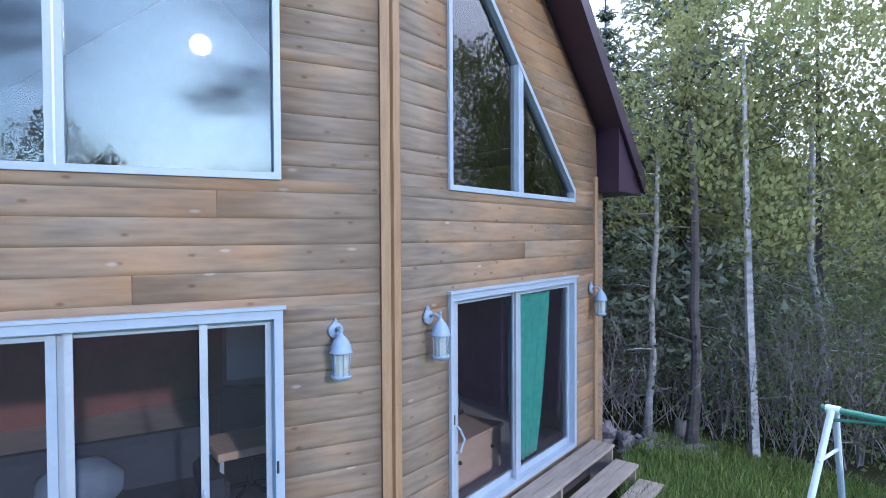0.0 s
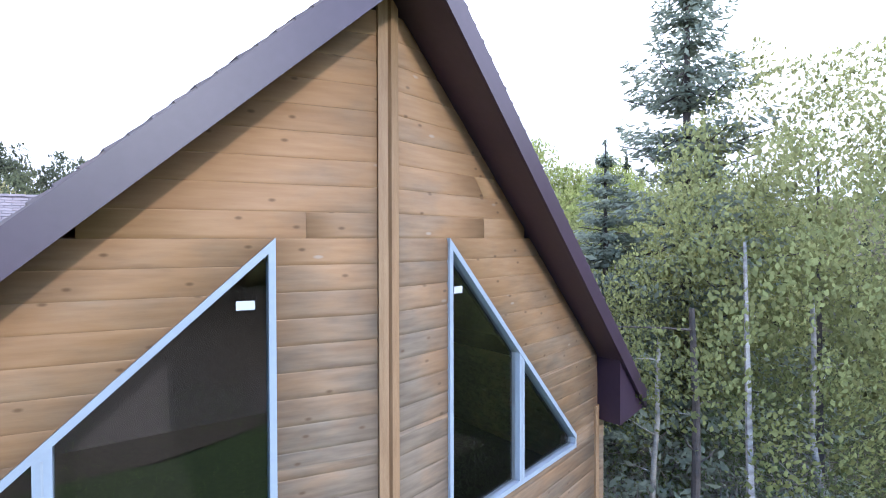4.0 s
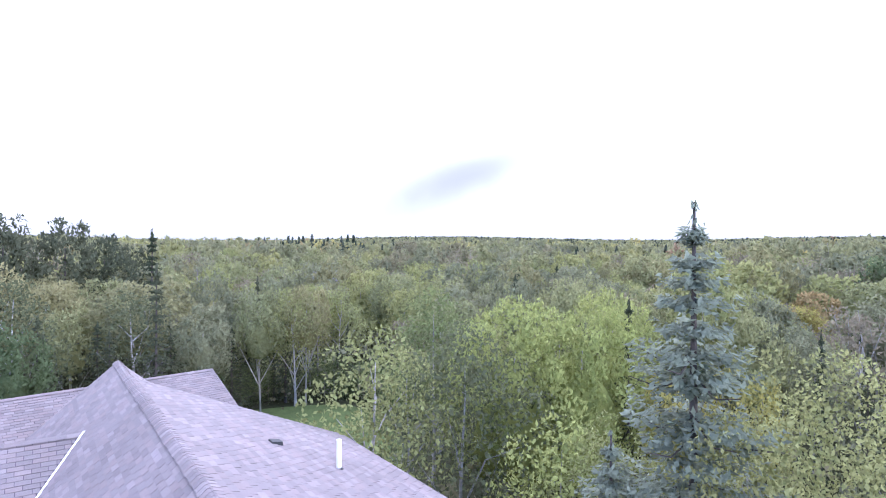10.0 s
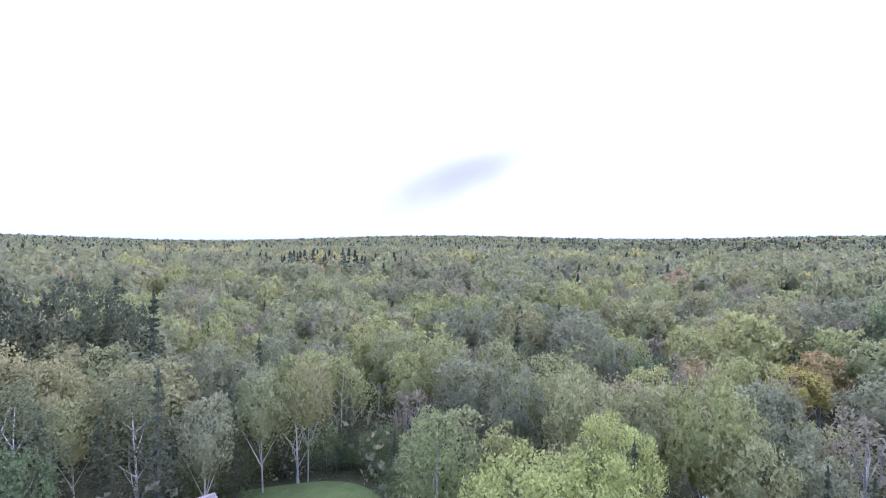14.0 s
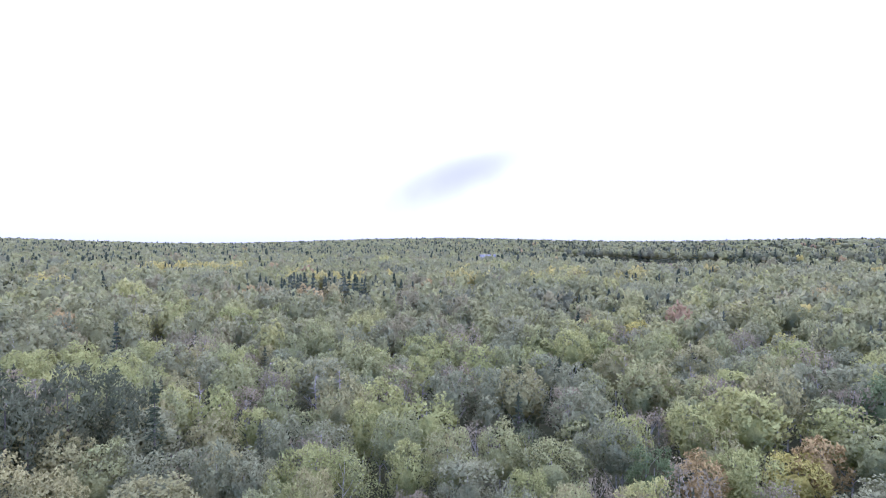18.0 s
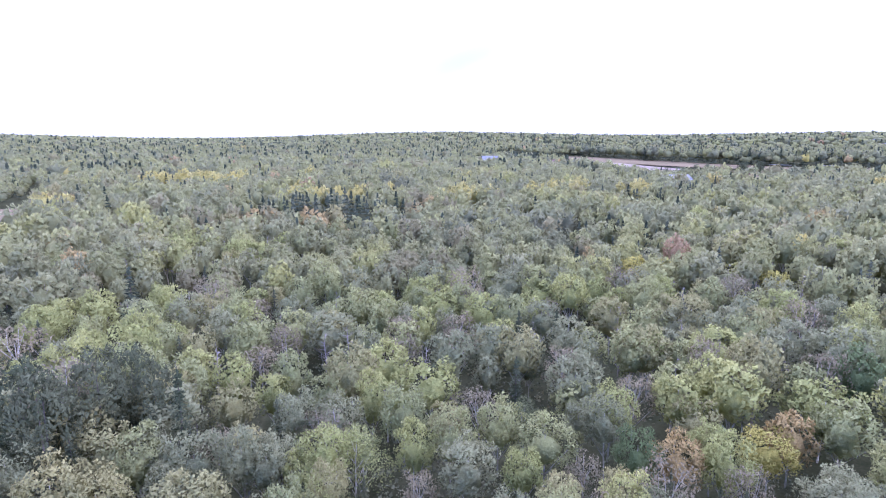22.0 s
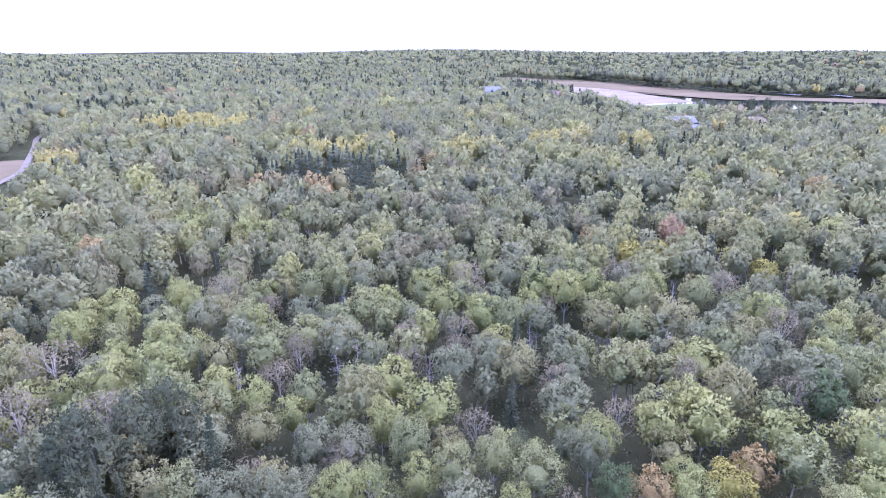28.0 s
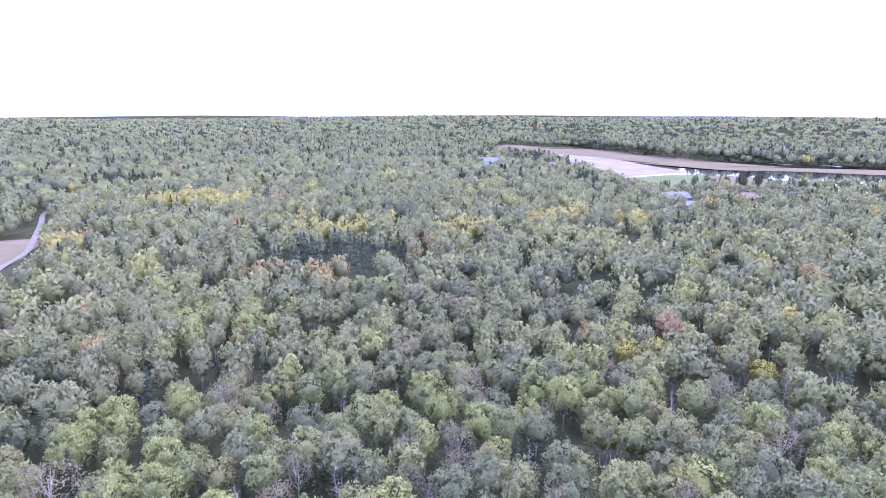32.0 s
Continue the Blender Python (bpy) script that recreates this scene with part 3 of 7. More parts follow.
def lathe(profile, sides=14):
    """A turned body from (radius, height) pairs."""
    bm = bmesh.new()
    rings = [[bm.verts.new((r * math.cos(2 * math.pi * k / sides), r * math.sin(2 * math.pi * k / sides), z)) for k in range(sides)] for r, z in profile]
    for a, b in zip(rings, rings[1:]):
        for k in range(sides):
            bm.faces.new((a[k], a[(k + 1) % sides], b[(k + 1) % sides], b[k]))
    bm.faces.new(rings[0][::-1])
    bm.faces.new(rings[-1])
    return bm


def sheet_part(name, bm, material, parent=None):
    me = bpy.data.meshes.new(name)
    bm.to_mesh(me)
    bm.free()
    return link_mesh(name, me, material, parent)


def quad_mesh(name, v, f, material, tint=None):
    """A mesh of quads from arrays."""
    me = bpy.data.meshes.new(name)
    n = len(f)
    me.vertices.add(len(v))
    v = np.asarray(v, np.float32)
    me.vertices.foreach_set("co", np.ascontiguousarray(v[:, :3]).ravel())
    me.loops.add(4 * n)
    me.loops.foreach_set("vertex_index", np.asarray(f, np.int32).ravel())
    me.polygons.add(n)
    me.polygons.foreach_set("loop_start", np.arange(0, 4 * n, 4, dtype=np.int32))
    me.polygons.foreach_set("loop_total", np.full(n, 4, np.int32))
    if tint is not None:
        at = me.attributes.new("tint", "FLOAT", "POINT")
        at.data.foreach_set("value", np.asarray(tint, np.float32))
    me.polygons.foreach_set("use_smooth", np.zeros(n, bool))
    me.update(calc_edges=True)
    if v.shape[1] == 6:
        # leaves take the soft shading of the mass that they sit on
        me.polygons.foreach_set("use_smooth", np.ones(n, bool))
        me.normals_split_custom_set_from_vertices(v[:, 3:].tolist())
    me.materials.append(material)
    return me


# ---- the house ----
P0 = Vector((-0.411, 4.439, 0))
A_L, A_R, A_RIDGE = 26.8, 52.85, 124.65
uL = -Vector((math.cos(radians(A_L)), math.sin(radians(A_L)), 0))
uR = Vector((math.cos(radians(A_R)), math.sin(radians(A_R)), 0))
rd = Vector((math.cos(radians(A_RIDGE)), math.sin(radians(A_RIDGE)), 0))
pr = Vector((rd.y, -rd.x, 0))
Z_RIDGE, PITCH, OVER = 8.033, 0.874, 0.544
APEX = P0 - OVER * rd
PERP = 4.69
EDGE_R, EDGE_L = 0.366, 0.092
SLAB = 0.225


def roof_pt(p, a, dz=0.0):
    """A point of the main roof: p metres out from the ridge (right of it plus), a along it from the front tip."""
    q = APEX + a * rd + p * pr
    return Vector((q.x, q.y, Z_RIDGE - PITCH * abs(p) + dz))


DORM = 0.38


def dorm_pt(p, a, dz=0.0):
    q = APEX + a * rd + p * pr
    return Vector((q.x, q.y, Z_RIDGE + 0.03 - DORM * p + dz))


house = thing("house", Matrix.Identity(4), "timber house with honey pine siding and grey shingle roof", "house")


def wall_frame(side):
    u = uL if side == "L" else -uR
    n = Vector((math.sin(radians(A_L)), -math.cos(radians(A_L)), 0)) if side == "L" else Vector((math.sin(radians(A_R)), -math.cos(radians(A_R)), 0))
    m = Matrix.Identity(4)
    m.col[0][:3], m.col[1][:3], m.col[2][:3], m.col[3][:3] = u, n, (0, 0, 1), P0
    return m


FRAME = {"L": wall_frame("L"), "R": wall_frame("R")}
SIGN = {"L": 1, "R": -1}
LEN = {"L": 3.89, "R": 3.96}
SLOPE = {"L": PITCH * math.cos(radians(A_RIDGE - 90 - A_L)), "R": PITCH * math.cos(radians(A_R - (A_RIDGE - 90)))}
Z_BASE, Z_TOP0 = 0.288, Z_RIDGE - SLAB - 0.03
# openings: s0, s1, bottom, top at s0, top at s1
WINDOWS = {"L": (0.815, 3.42, 3.50, 5.996, 3.66), "R": (0.725, 3.27, 3.50, 5.996, 3.66)}
DOORS = {"L": (0.815, 3.44, 0.53, 2.595, 2.595), "R": (0.722, 3.29, 0.53, 2.595, 2.595)}
BOARD = 0.184


def spans(side, z):
    """The stretches of a front wall at height z that are boarded."""
    end = min(LEN[side], (Z_TOP0 - z) / SLOPE[side])
    cuts = []
    for s0, s1, zb, t0, t1 in (WINDOWS[side], DOORS[side]):
        if zb < z < t0:
            e = s1 if z <= t1 else s0 + (s1 - s0) * (t0 - z) / (t0 - t1)
            cuts.append((s0, e))
    out, a = [], 0.085
    for c0, c1 in sorted(cuts):
        if c0 > a:
            out.append((a, min(c0, end)))
        a = max(a, c1)
    if end > a + 0.02:
        out.append((a, end))
    return out


PROFILE = ((0.0, 0.0175), (0.004, 0.0222), (0.03, 0.0240), (0.09, 0.0245), (0.145, 0.0232), (0.172, 0.0205), (0.1835, 0.0165))


def board_mesh(side, z, a0, a1, b0, b1, k0=0.0, k1=1.0):
    """One board, or the slice of it between the heights k0 and k1: its ends run from a0 to b0 and from a1 to b1 as it rises."""
    bm = bmesh.new()
    lo, hi = [], []
    zs = [q[0] for q in PROFILE]
    ys = [q[1] for q in PROFILE]
    cut0, cut1 = k0 * BOARD, min(k1 * BOARD, zs[-1])
    levels = [cut0] + [q for q in zs if cut0 < q < cut1] + [cut1]
    for dz in levels:
        y = float(np.interp(dz, zs, ys))
        k = (dz - cut0) / max(cut1 - cut0, 1e-6)
        lo.append(bm.verts.new((SIGN[side] * (a0 + (b0 - a0) * k), y, z + dz)))
        hi.append(bm.verts.new((SIGN[side] * (a1 + (b1 - a1) * k), y, z + dz)))
    for i in range(len(lo) - 1):
        f = bm.faces.new((lo[i], hi[i], hi[i + 1], lo[i + 1]))
        f.smooth = True
    if len(lo) > 2:
        bm.faces.new(lo)
        bm.faces.new(hi[::-1])
    return bm


def front_wall(side):
    """The backing of one half of the front, with its two openings cut through, and its boards."""
    fm = FRAME[side]
    bm = bmesh.new()
    zs = sorted({Z_BASE, Z_TOP0, Z_TOP0 - SLOPE[side] * LEN[side], 0.53, 2.595, 3.50, 3.66, 5.996} | {3.66 + 2.336 * i / 10 for i in range(1, 10)})
    th = 0.16
    for z0, z1 in zip(zs, zs[1:]):
        lo, hi = spans(side, z0 + 1e-4), spans(side, z1 - 1e-4)
        if len(lo) != len(hi):
            lo = hi = min(lo, hi, key=len)
        for (a0, a1), (b0, b1) in zip(lo, hi):
            a0, b0 = (0, 0) if a0 < 0.1 else (a0, b0)
            q = [(a0, z0), (a1, z0), (b1, z1), (b0, z1)]
            pts = [(SIGN[side] * s, y, z) for y in (-th, -0.002) for s, z in q]
            vs = [bm.verts.new(p) for p in pts]
            bm.faces.new(vs[:4])
            bm.faces.new(vs[4:])
            for i in range(4):
                bm.faces.new((vs[i], vs[(i + 1) % 4], vs[4 + (i + 1) % 4], vs[4 + i]))
    wall = part("front_wall", bm, M_UNDER, house, "gable wall of lapped log-profile pine boards")
    wall.matrix_world = fm
    rng = random.Random(side)
    z = Z_BASE
    edges = sorted({q for o in (WINDOWS[side], DOORS[side]) for q in o[2:]} | {Z_TOP0 - SLOPE[side] * LEN[side]})
    while z < Z_TOP0 - 0.1:
        stops = [z] + [q for q in edges if z + 0.012 < q < z + BOARD - 0.012] + [z + BOARD]
        for z0, z1 in zip(stops, stops[1:]):
            lo, hi = spans(side, z0 + 0.002), spans(side, z1 - 0.002)
            if len(lo) != len(hi):
                lo = hi = spans(side, (z0 + z1) / 2)
            for (a0, a1), (b0, b1) in zip(lo, hi):
                cuts = [0.0, 1.0]
                if a1 - a0 > 1.6 and rng.random() < 0.4 and len(stops) == 2:
                    cuts = [0.0, rng.uniform(0.25, 0.75), 1.0]
                for k0, k1 in zip(cuts, cuts[1:]):
                    g = 0.0015 if len(cuts) > 2 else 0
                    part("board", board_mesh(side, z, a0 + (a1 - a0) * k0 + g, a0 + (a1 - a0) * k1 - g, b0 + (b1 - b0) * k0 + g, b0 + (b1 - b0) * k1 - g,
                                             (z0 - z) / BOARD, (z1 - z) / BOARD), M_SIDING, wall)
        z += BOARD
    # corner boards: the two beside the prow, and one at the outer end
    top = Z_TOP0 - 0.02
    ob = part("corner_board", prism([(SIGN[side] * s, y, Z_BASE) for s, y in ((0.004, 0), (0.082, 0), (0.082, 0.045), (0.006, 0.045))],
                                    [(SIGN[side] * s, y, top - (SLOPE[side] * 0.08 if s > 0.05 else 0)) for s, y in ((0.004, 0), (0.082, 0), (0.082, 0.045), (0.006, 0.045))]), M_TRIM, wall)
    e = LEN[side]
    part("corner_board", box((SIGN[side] * (e - 0.045), 0.028, (Z_BASE + 3.86) / 2), (0.09, 0.05, 3.86 - Z_BASE), 0.004), M_TRIM, wall)
    return wall


def bar(side, s0, z0, s1, z1, w, y0, y1):
    """A straight frame bar in a wall's plane from one point to another, w wide to the inside (left of its way)."""
    d = Vector((s1 - s0, z1 - z0)).normalized()
    n = Vector((-d.y, d.x)) * w
    q = [(s0, z0), (s1, z1), (s1 + n.x, z1 + n.y), (s0 + n.x, z0 + n.y)]
    return prism([(SIGN[side] * s, y0, z) for s, z in q], [(SIGN[side] * s, y1, z) for s, z in q])


def pane(side, poly, y=0.0):
    """One sheet of glass that faces out."""
    bm = bmesh.new()
    ring = poly if side == "R" else poly[::-1]
    f = bm.faces.new([bm.verts.new((SIGN[side] * s, y, z)) for s, z in ring])
    f.normal_update()
    if f.normal.y < 0:
        f.normal_flip()
    return bm


def upper_window(side, wall, mull):
    s0, s1, zb, t0, t1 = WINDOWS[side]
    k = (t0 - t1) / (s1 - s0)
    fw = 0.048
    win = part("window", bar(side, s0, zb, s1, zb, fw, -0.05, 0.045), M_VINYL, house, "white vinyl gable window with a sloping head")
    win.matrix_world = FRAME[side]
    part("jamb", bar(side, s0, t0 - 0.045, s0, zb, fw, -0.05, 0.047), M_VINYL, win)
    part("jamb", bar(side, s1, zb, s1, t1, fw * 0.6, -0.05, 0.047), M_VINYL, win)
    hd = [(s0, t0), (s1, t1), (s1, t1 - fw * 1.35), (s0, t0 - fw * 1.35)]
    part("head", prism([(SIGN[side] * s, -0.05, z) for s, z in hd], [(SIGN[side] * s, 0.049, z) for s, z in hd]), M_VINYL, win)
    tm = t0 - k * (mull - s0)
    mp_ = [(mull - 0.05, zb + 0.02), (mull + 0.05, zb + 0.02), (mull + 0.05, tm - 0.05 * k - 0.045), (mull - 0.05, tm + 0.05 * k - 0.045)]
    part("mullion", prism([(SIGN[side] * q, -0.05, z) for q, z in mp_], [(SIGN[side] * q, 0.043, z) for q, z in mp_]), M_VINYL, win)
    part("mullion_seam", box((SIGN[side] * mull, 0.044, (zb + tm) / 2 - 0.03), (0.012, 0.006, tm - zb - 0.14)), M_SCREENFRAME, win)
    for a, b in ((s0, mull), (mull, s1)):
        ta, tb = t0 - k * (a - s0), t0 - k * (b - s0)
        g = sheet_part("pane", pane(side, [(a + 0.03, zb + 0.03), (b - 0.03, zb + 0.03), (b - 0.03, tb - 0.05), (a + 0.03, ta - 0.05)], -0.012), M_GLASS_UP, win)
        g.visible_shadow = False
    # maker's sticker near the peak
    part("sticker", box((SIGN[side] * (s0 + 0.19), -0.004, t0 - 0.45), (0.12, 0.003, 0.06)), M_WHITEBRD, win, "small white sticker")
    return win


def sliding_door(side, wall, mull, screen):
    s0, s1, zb, zt, _ = DOORS[side]
    fw = 0.06
    d = part("sliding_door", bar(side, s0, zb, s1, zb, fw, -0.1, 0.05), M_VINYL, house, "white vinyl sliding patio door")
    d.matrix_world = FRAME[side]
    part("jamb", bar(side, s0, zt, s0, zb, fw, -0.1, 0.052), M_VINYL, d)
    part("jamb", bar(side, s1, zb, s1, zt, fw, -0.1, 0.052), M_VINYL, d)
    part("head", bar(side, s1, zt, s0, zt, fw, -0.1, 0.054), M_VINYL, d)
    part("drip_cap", bar(side, s1 + 0.02, zt + 0.03, s0 - 0.02, zt + 0.03, 0.026, 0.0, 0.07), M_VINYL, d)
    for i, (a, b) in enumerate(((s0 + 0.05, mull), (mull, s1 - 0.05))):
        y = -0.02 if i else -0.055
        sash = part("sash", bar(side, a, zb + 0.06, b, zb + 0.06, 0.07, y - 0.03, y), M_VINYL, d)
        part("sash_stile", bar(side, a, zt - 0.06, a, zb + 0.06, 0.055, y - 0.03, y + 0.002), M_VINYL, sash)
        part("sash_stile", bar(side, b, zb + 0.06, b, zt - 0.06, 0.055, y - 0.03, y + 0.002), M_VINYL, sash)
        part("sash_rail", bar(side, b, zt - 0.06, a, zt - 0.06, 0.05, y - 0.03, y + 0.003), M_VINYL, sash)
        g = sheet_part("pane", pane(side, [(a + 0.04, zb + 0.1), (b - 0.04, zb + 0.1), (b - 0.04, zt - 0.1), (a + 0.04, zt - 0.1)], y - 0.012), M_GLASS, sash)
        g.visible_shadow = False
    a, b = screen
    sc = part("screen_stile", bar(side, a, zb + 0.05, a, zt - 0.05, 0.05, 0.0, 0.022), M_SCREENFRAME, d, "grey aluminium screen door stile")
    part("screen_stile", bar(side, b + 0.045, zb + 0.05, b + 0.045, zt - 0.05, 0.045, 0.0, 0.022), M_SCREENFRAME, d)
    hx = SIGN[side] * (a - 0.02)
    part("pull_handle", tube([(hx, 0.02, 1.42), (hx, 0.06, 1.40), (hx + SIGN[side] * 0.05, 0.07, 1.30), (hx, 0.06, 1.20), (hx, 0.02, 1.18)], [0.011] * 5, 6), M_VINYL, d)
    part("latch", box((SIGN[side] * (s0 + 0.045), 0.03, 1.5), (0.02, 0.05, 0.09), 0.004), M_RUBBER, d)
    return d


for side_ in ("L", "R"):
    w_ = front_wall(side_)
    upper_window(side_, w_, 2.13 if side_ == "L" else 1.96)
    sliding_door(side_, w_, 2.15 if side_ == "L" else 1.99, (1.353, 2.06) if side_ == "L" else (0.86, 1.88))


def slab(name, ring, dz, material, label=""):
    return part(name, prism([Vector(p) + Vector((0, 0, -dz)) for p in ring], ring), material, house, label)


D_IN, D_OUT_A, D_OUT_P, D_BACK, D_BACK_IN = 3.99, 5.36, 5.39, 12.96, 14.6
RIDGE_LEN = 17.48
roof = new("roof")
roof["label"] = "steep gable roof of grey-mauve asphalt shingles with plum metal edges"
roof.parent = house
left_ring = [roof_pt(0, 0, -0.02), roof_pt(-PERP, EDGE_L * PERP, -0.02), roof_pt(-PERP, RIDGE_LEN, -0.02), roof_pt(0, RIDGE_LEN, -0.02)]
ob = slab("roof_slab", left_ring, SLAB, M_FASCIA)
ob.parent = roof
right_ring = [roof_pt(0, 0, -0.02), roof_pt(0, RIDGE_LEN, -0.02), roof_pt(PERP, RIDGE_LEN, -0.02), roof_pt(PERP, EDGE_R * PERP, -0.02)]
ob = slab("roof_slab", right_ring, SLAB, M_FASCIA)
ob.parent = roof
dorm_ring = [dorm_pt(0.02, D_IN, -0.02), dorm_pt(0.02, D_BACK_IN, -0.02), dorm_pt(D_OUT_P, D_BACK, -0.02), dorm_pt(D_OUT_P, D_OUT_A, -0.02)]
ob = slab("roof_slab", dorm_ring, 0.16, M_FASCIA)
ob.parent = roof


def fascia(p, q, h, out, parent):
    """A board along an edge from p to q, h deep, standing 'out' to the outside."""
    p, q, o = Vector(p), Vector(q), Vector(out).normalized()
    up = Vector((0, 0, 1))
    ring = [p + o * 0.002, q + o * 0.002, q + o * 0.03, p + o * 0.03]
    part("fascia", prism([v - up * h for v in ring], [v + up * 0.012 for v in ring]), M_FASCIA, parent)


fascia(roof_pt(0, 0, -0.02), roof_pt(PERP, EDGE_R * PERP, -0.02), 0.245, uR.cross(Vector((0, 0, 1))), roof)
fascia(roof_pt(-PERP, EDGE_L * PERP, -0.02), roof_pt(0, 0, -0.02), 0.245, (-rd - 0.1 * pr), roof)
fascia(dorm_pt(0.0, D_IN, -0.02), dorm_pt(D_OUT_P, D_OUT_A, -0.02), 0.26, -rd + 0.26 * pr, roof)
fascia(dorm_pt(D_OUT_P, D_OUT_A, -0.02), dorm_pt(D_OUT_P, D_BACK, -0.02), 0.2, pr, roof)
fascia(roof_pt(-PERP, RIDGE_LEN, -0.02), roof_pt(-PERP, EDGE_L * PERP, -0.02), 0.22, -pr, roof)
fascia(roof_pt(PERP, EDGE_R * PERP, -0.02), roof_pt(PERP, D_OUT_A, -0.02), 0.22, pr, roof)
# boxed eaves at the foot of both front edges
for sg, ed, a1 in ((1, EDGE_R, 6.0), (-1, EDGE_L, RIDGE_LEN)):
    p0 = 3.80
    def tri(a_in, a_out):
        return [roof_pt(sg * p0, a_in, -SLAB - 0.01), roof_pt(sg * PERP, a_out, -SLAB - 0.01),
                Vector((*roof_pt(sg * PERP, a_out).xy, 3.66)), Vector((*roof_pt(sg * p0, a_in).xy, 3.66))]
    part("eave_box", prism(tri(ed * p0 + 0.03, ed * PERP + 0.03), tri(a1, a1)), M_FASCIA, roof)


# body walls behind the front
def body_wall(name, p, q, z0, z1, th=0.16):
    p, q = Vector(p), Vector(q)
    n = (q - p).normalized().cross(Vector((0, 0, 1))) * th
    ring = [p, q, q + n, p + n]
    return part(name, prism([Vector((v.x, v.y, z0)) for v in ring], [Vector((v.x, v.y, z1)) for v in ring]), M_SIDING, house)


C_L, C_R = P0 + LEN["L"] * uL, P0 + LEN["R"] * uR
back = 15.6
B_L, B_R = C_L + back * rd, C_R + (back - 1.4) * rd
body_wall("side_wall", B_L, C_L, 0.0, 4.2)
body_wall("side_wall", C_R, B_R, 0.0, 4.2)
body_wall("back_wall", B_R, B_L, 0.0, 4.2)
gb = [roof_pt(-3.85, 16.2, -0.28), roof_pt(0, 16.2, -0.28), roof_pt(3.85, 16.2, -0.28)]
part("back_gable", prism([v for v in gb], [v + rd * 0.15 for v in gb]), M_SIDING, house)
# foundation
fd = [P0 + 0.05 * rd, C_R, B_R, B_L, C_L]
part("foundation", prism([Vector((v.x, v.y, -0.8)) for v in fd], [Vector((v.x, v.y, Z_BASE + 0.0)) for v in fd]), M_CONCRETE, house)
# dormer walls: front and side
da, db = dorm_pt(0.6, D_IN + 0.62, -0.18), dorm_pt(4.75, D_OUT_A + 0.33, -0.18)
dw = new("dormer_wall")
dw["label"] = "honey pine boarded dormer wall"
dw.parent = house
dn = (db - da).xy.normalized()
part("panel", prism([Vector((*da.xy, 4.0)), Vector((*db.xy, 4.0)), Vector((*db.xy, 4.0)) + rd * 0.12, Vector((*da.xy, 4.0)) + rd * 0.12], [da, db, db + rd * 0.12, da + rd * 0.12]), M_UNDER, dw)
dlen = (db.xy - da.xy).length
dm = Matrix.Identity(4)
ux = Vector((dn.x, dn.y, 0))
dm.col[0][:3], dm.col[1][:3], dm.col[2][:3], dm.col[3][:3] = -ux, Vector((ux.y, -ux.x, 0)), (0, 0, 1), (da.x, da.y, 0)
zz = 4.6
while zz < da.z - 0.05:
    e0 = min(dlen, (da.z - zz) / (da.z - db.z) * dlen)
    e1 = min(dlen, (da.z - zz - BOARD) / (da.z - db.z) * dlen)
    if e1 > 0.1:
        ob = part("board", board_mesh("R", zz, 0.0, e0, 0.0, max(e1, 0.02)), M_SIDING, dw)
        ob.matrix_world = dm
    zz += BOARD
part("corner_board", box((-dlen + 0.045, 0.03, (4.0 + db.z) / 2), (0.09, 0.05, db.z - 4.0)), M_TRIM, dw).matrix_world = dm
ds = dorm_pt(4.75, D_BACK - 0.4, -0.18)
part("side_panel", prism([Vector((*db.xy, 3.6)), Vector((*ds.xy, 3.6)), Vector((*ds.xy, 3.6)) - pr * 0.12, Vector((*db.xy, 3.6)) - pr * 0.12],
                         [db, ds, ds - pr * 0.12, db - pr * 0.12]), M_SIDING, dw)

# cross roof on the far side: a low gable that runs into the main slope
X_A, X_P, X_PITCH = 13.55, 1.16, 0.505


def cross_pt(run, side, dz=0.0):
    """run: metres out from the main ridge; side: metres towards the front from its own ridge."""
    q = APEX + (X_A - side) * rd - run * pr
    return Vector((q.x, q.y, Z_RIDGE - PITCH * X_P + 0.02 - X_PITCH * abs(side) + dz))


cross = new("cross_roof")
cross["label"] = "low cross gable roof of grey-mauve shingles"
cross.parent = house
XS = 2.35
c_ring = [cross_pt(X_P, 0), cross_pt(X_P + X_PITCH * XS / PITCH, XS), cross_pt(11, XS), cross_pt(11, 0)]
part("roof_slab", prism([v - Vector((0, 0, 0.2)) for v in c_ring], [v - Vector((0, 0, 0.02)) for v in c_ring]), M_FASCIA, cross)
c_ring2 = [cross_pt(X_P, 0), cross_pt(X_P + X_PITCH * XS / PITCH, -XS), cross_pt(11, -XS), cross_pt(11, 0)]
part("roof_slab", prism([v - Vector((0, 0, 0.2)) for v in c_ring2], [v - Vector((0, 0, 0.02)) for v in c_ring2]), M_FASCIA, cross)
fascia(cross_pt(X_P + X_PITCH * XS / PITCH, XS, -0.02), cross_pt(11, XS, -0.02), 0.22, -rd, cross)
xw = [cross_pt(3.6, XS - 0.5), cross_pt(10.6, XS - 0.5), cross_pt(10.6, -XS + 0.5), cross_pt(3.6, -XS + 0.5)]
part("wing_wall", prism([Vector((v.x, v.y, -0.5)) for v in xw], [Vector((v.x, v.y, 5.7)) for v in xw]), M_SIDING, cross)
v0, v1 = cross_pt(X_P - 0.03, 0.0, 0.02), cross_pt(X_P + X_PITCH * XS / PITCH - 0.03, XS, 0.02)
vs_ = (rd * -0.035 + pr * 0.09)
part("valley_flashing", prism([v0, v1, v1 + vs_, v0 + vs_], [p + Vector((0, 0, 0.035)) for p in (v0, v1, v1 + vs_, v0 + vs_)]), M_FLASH, cross, "white painted metal valley flashing")

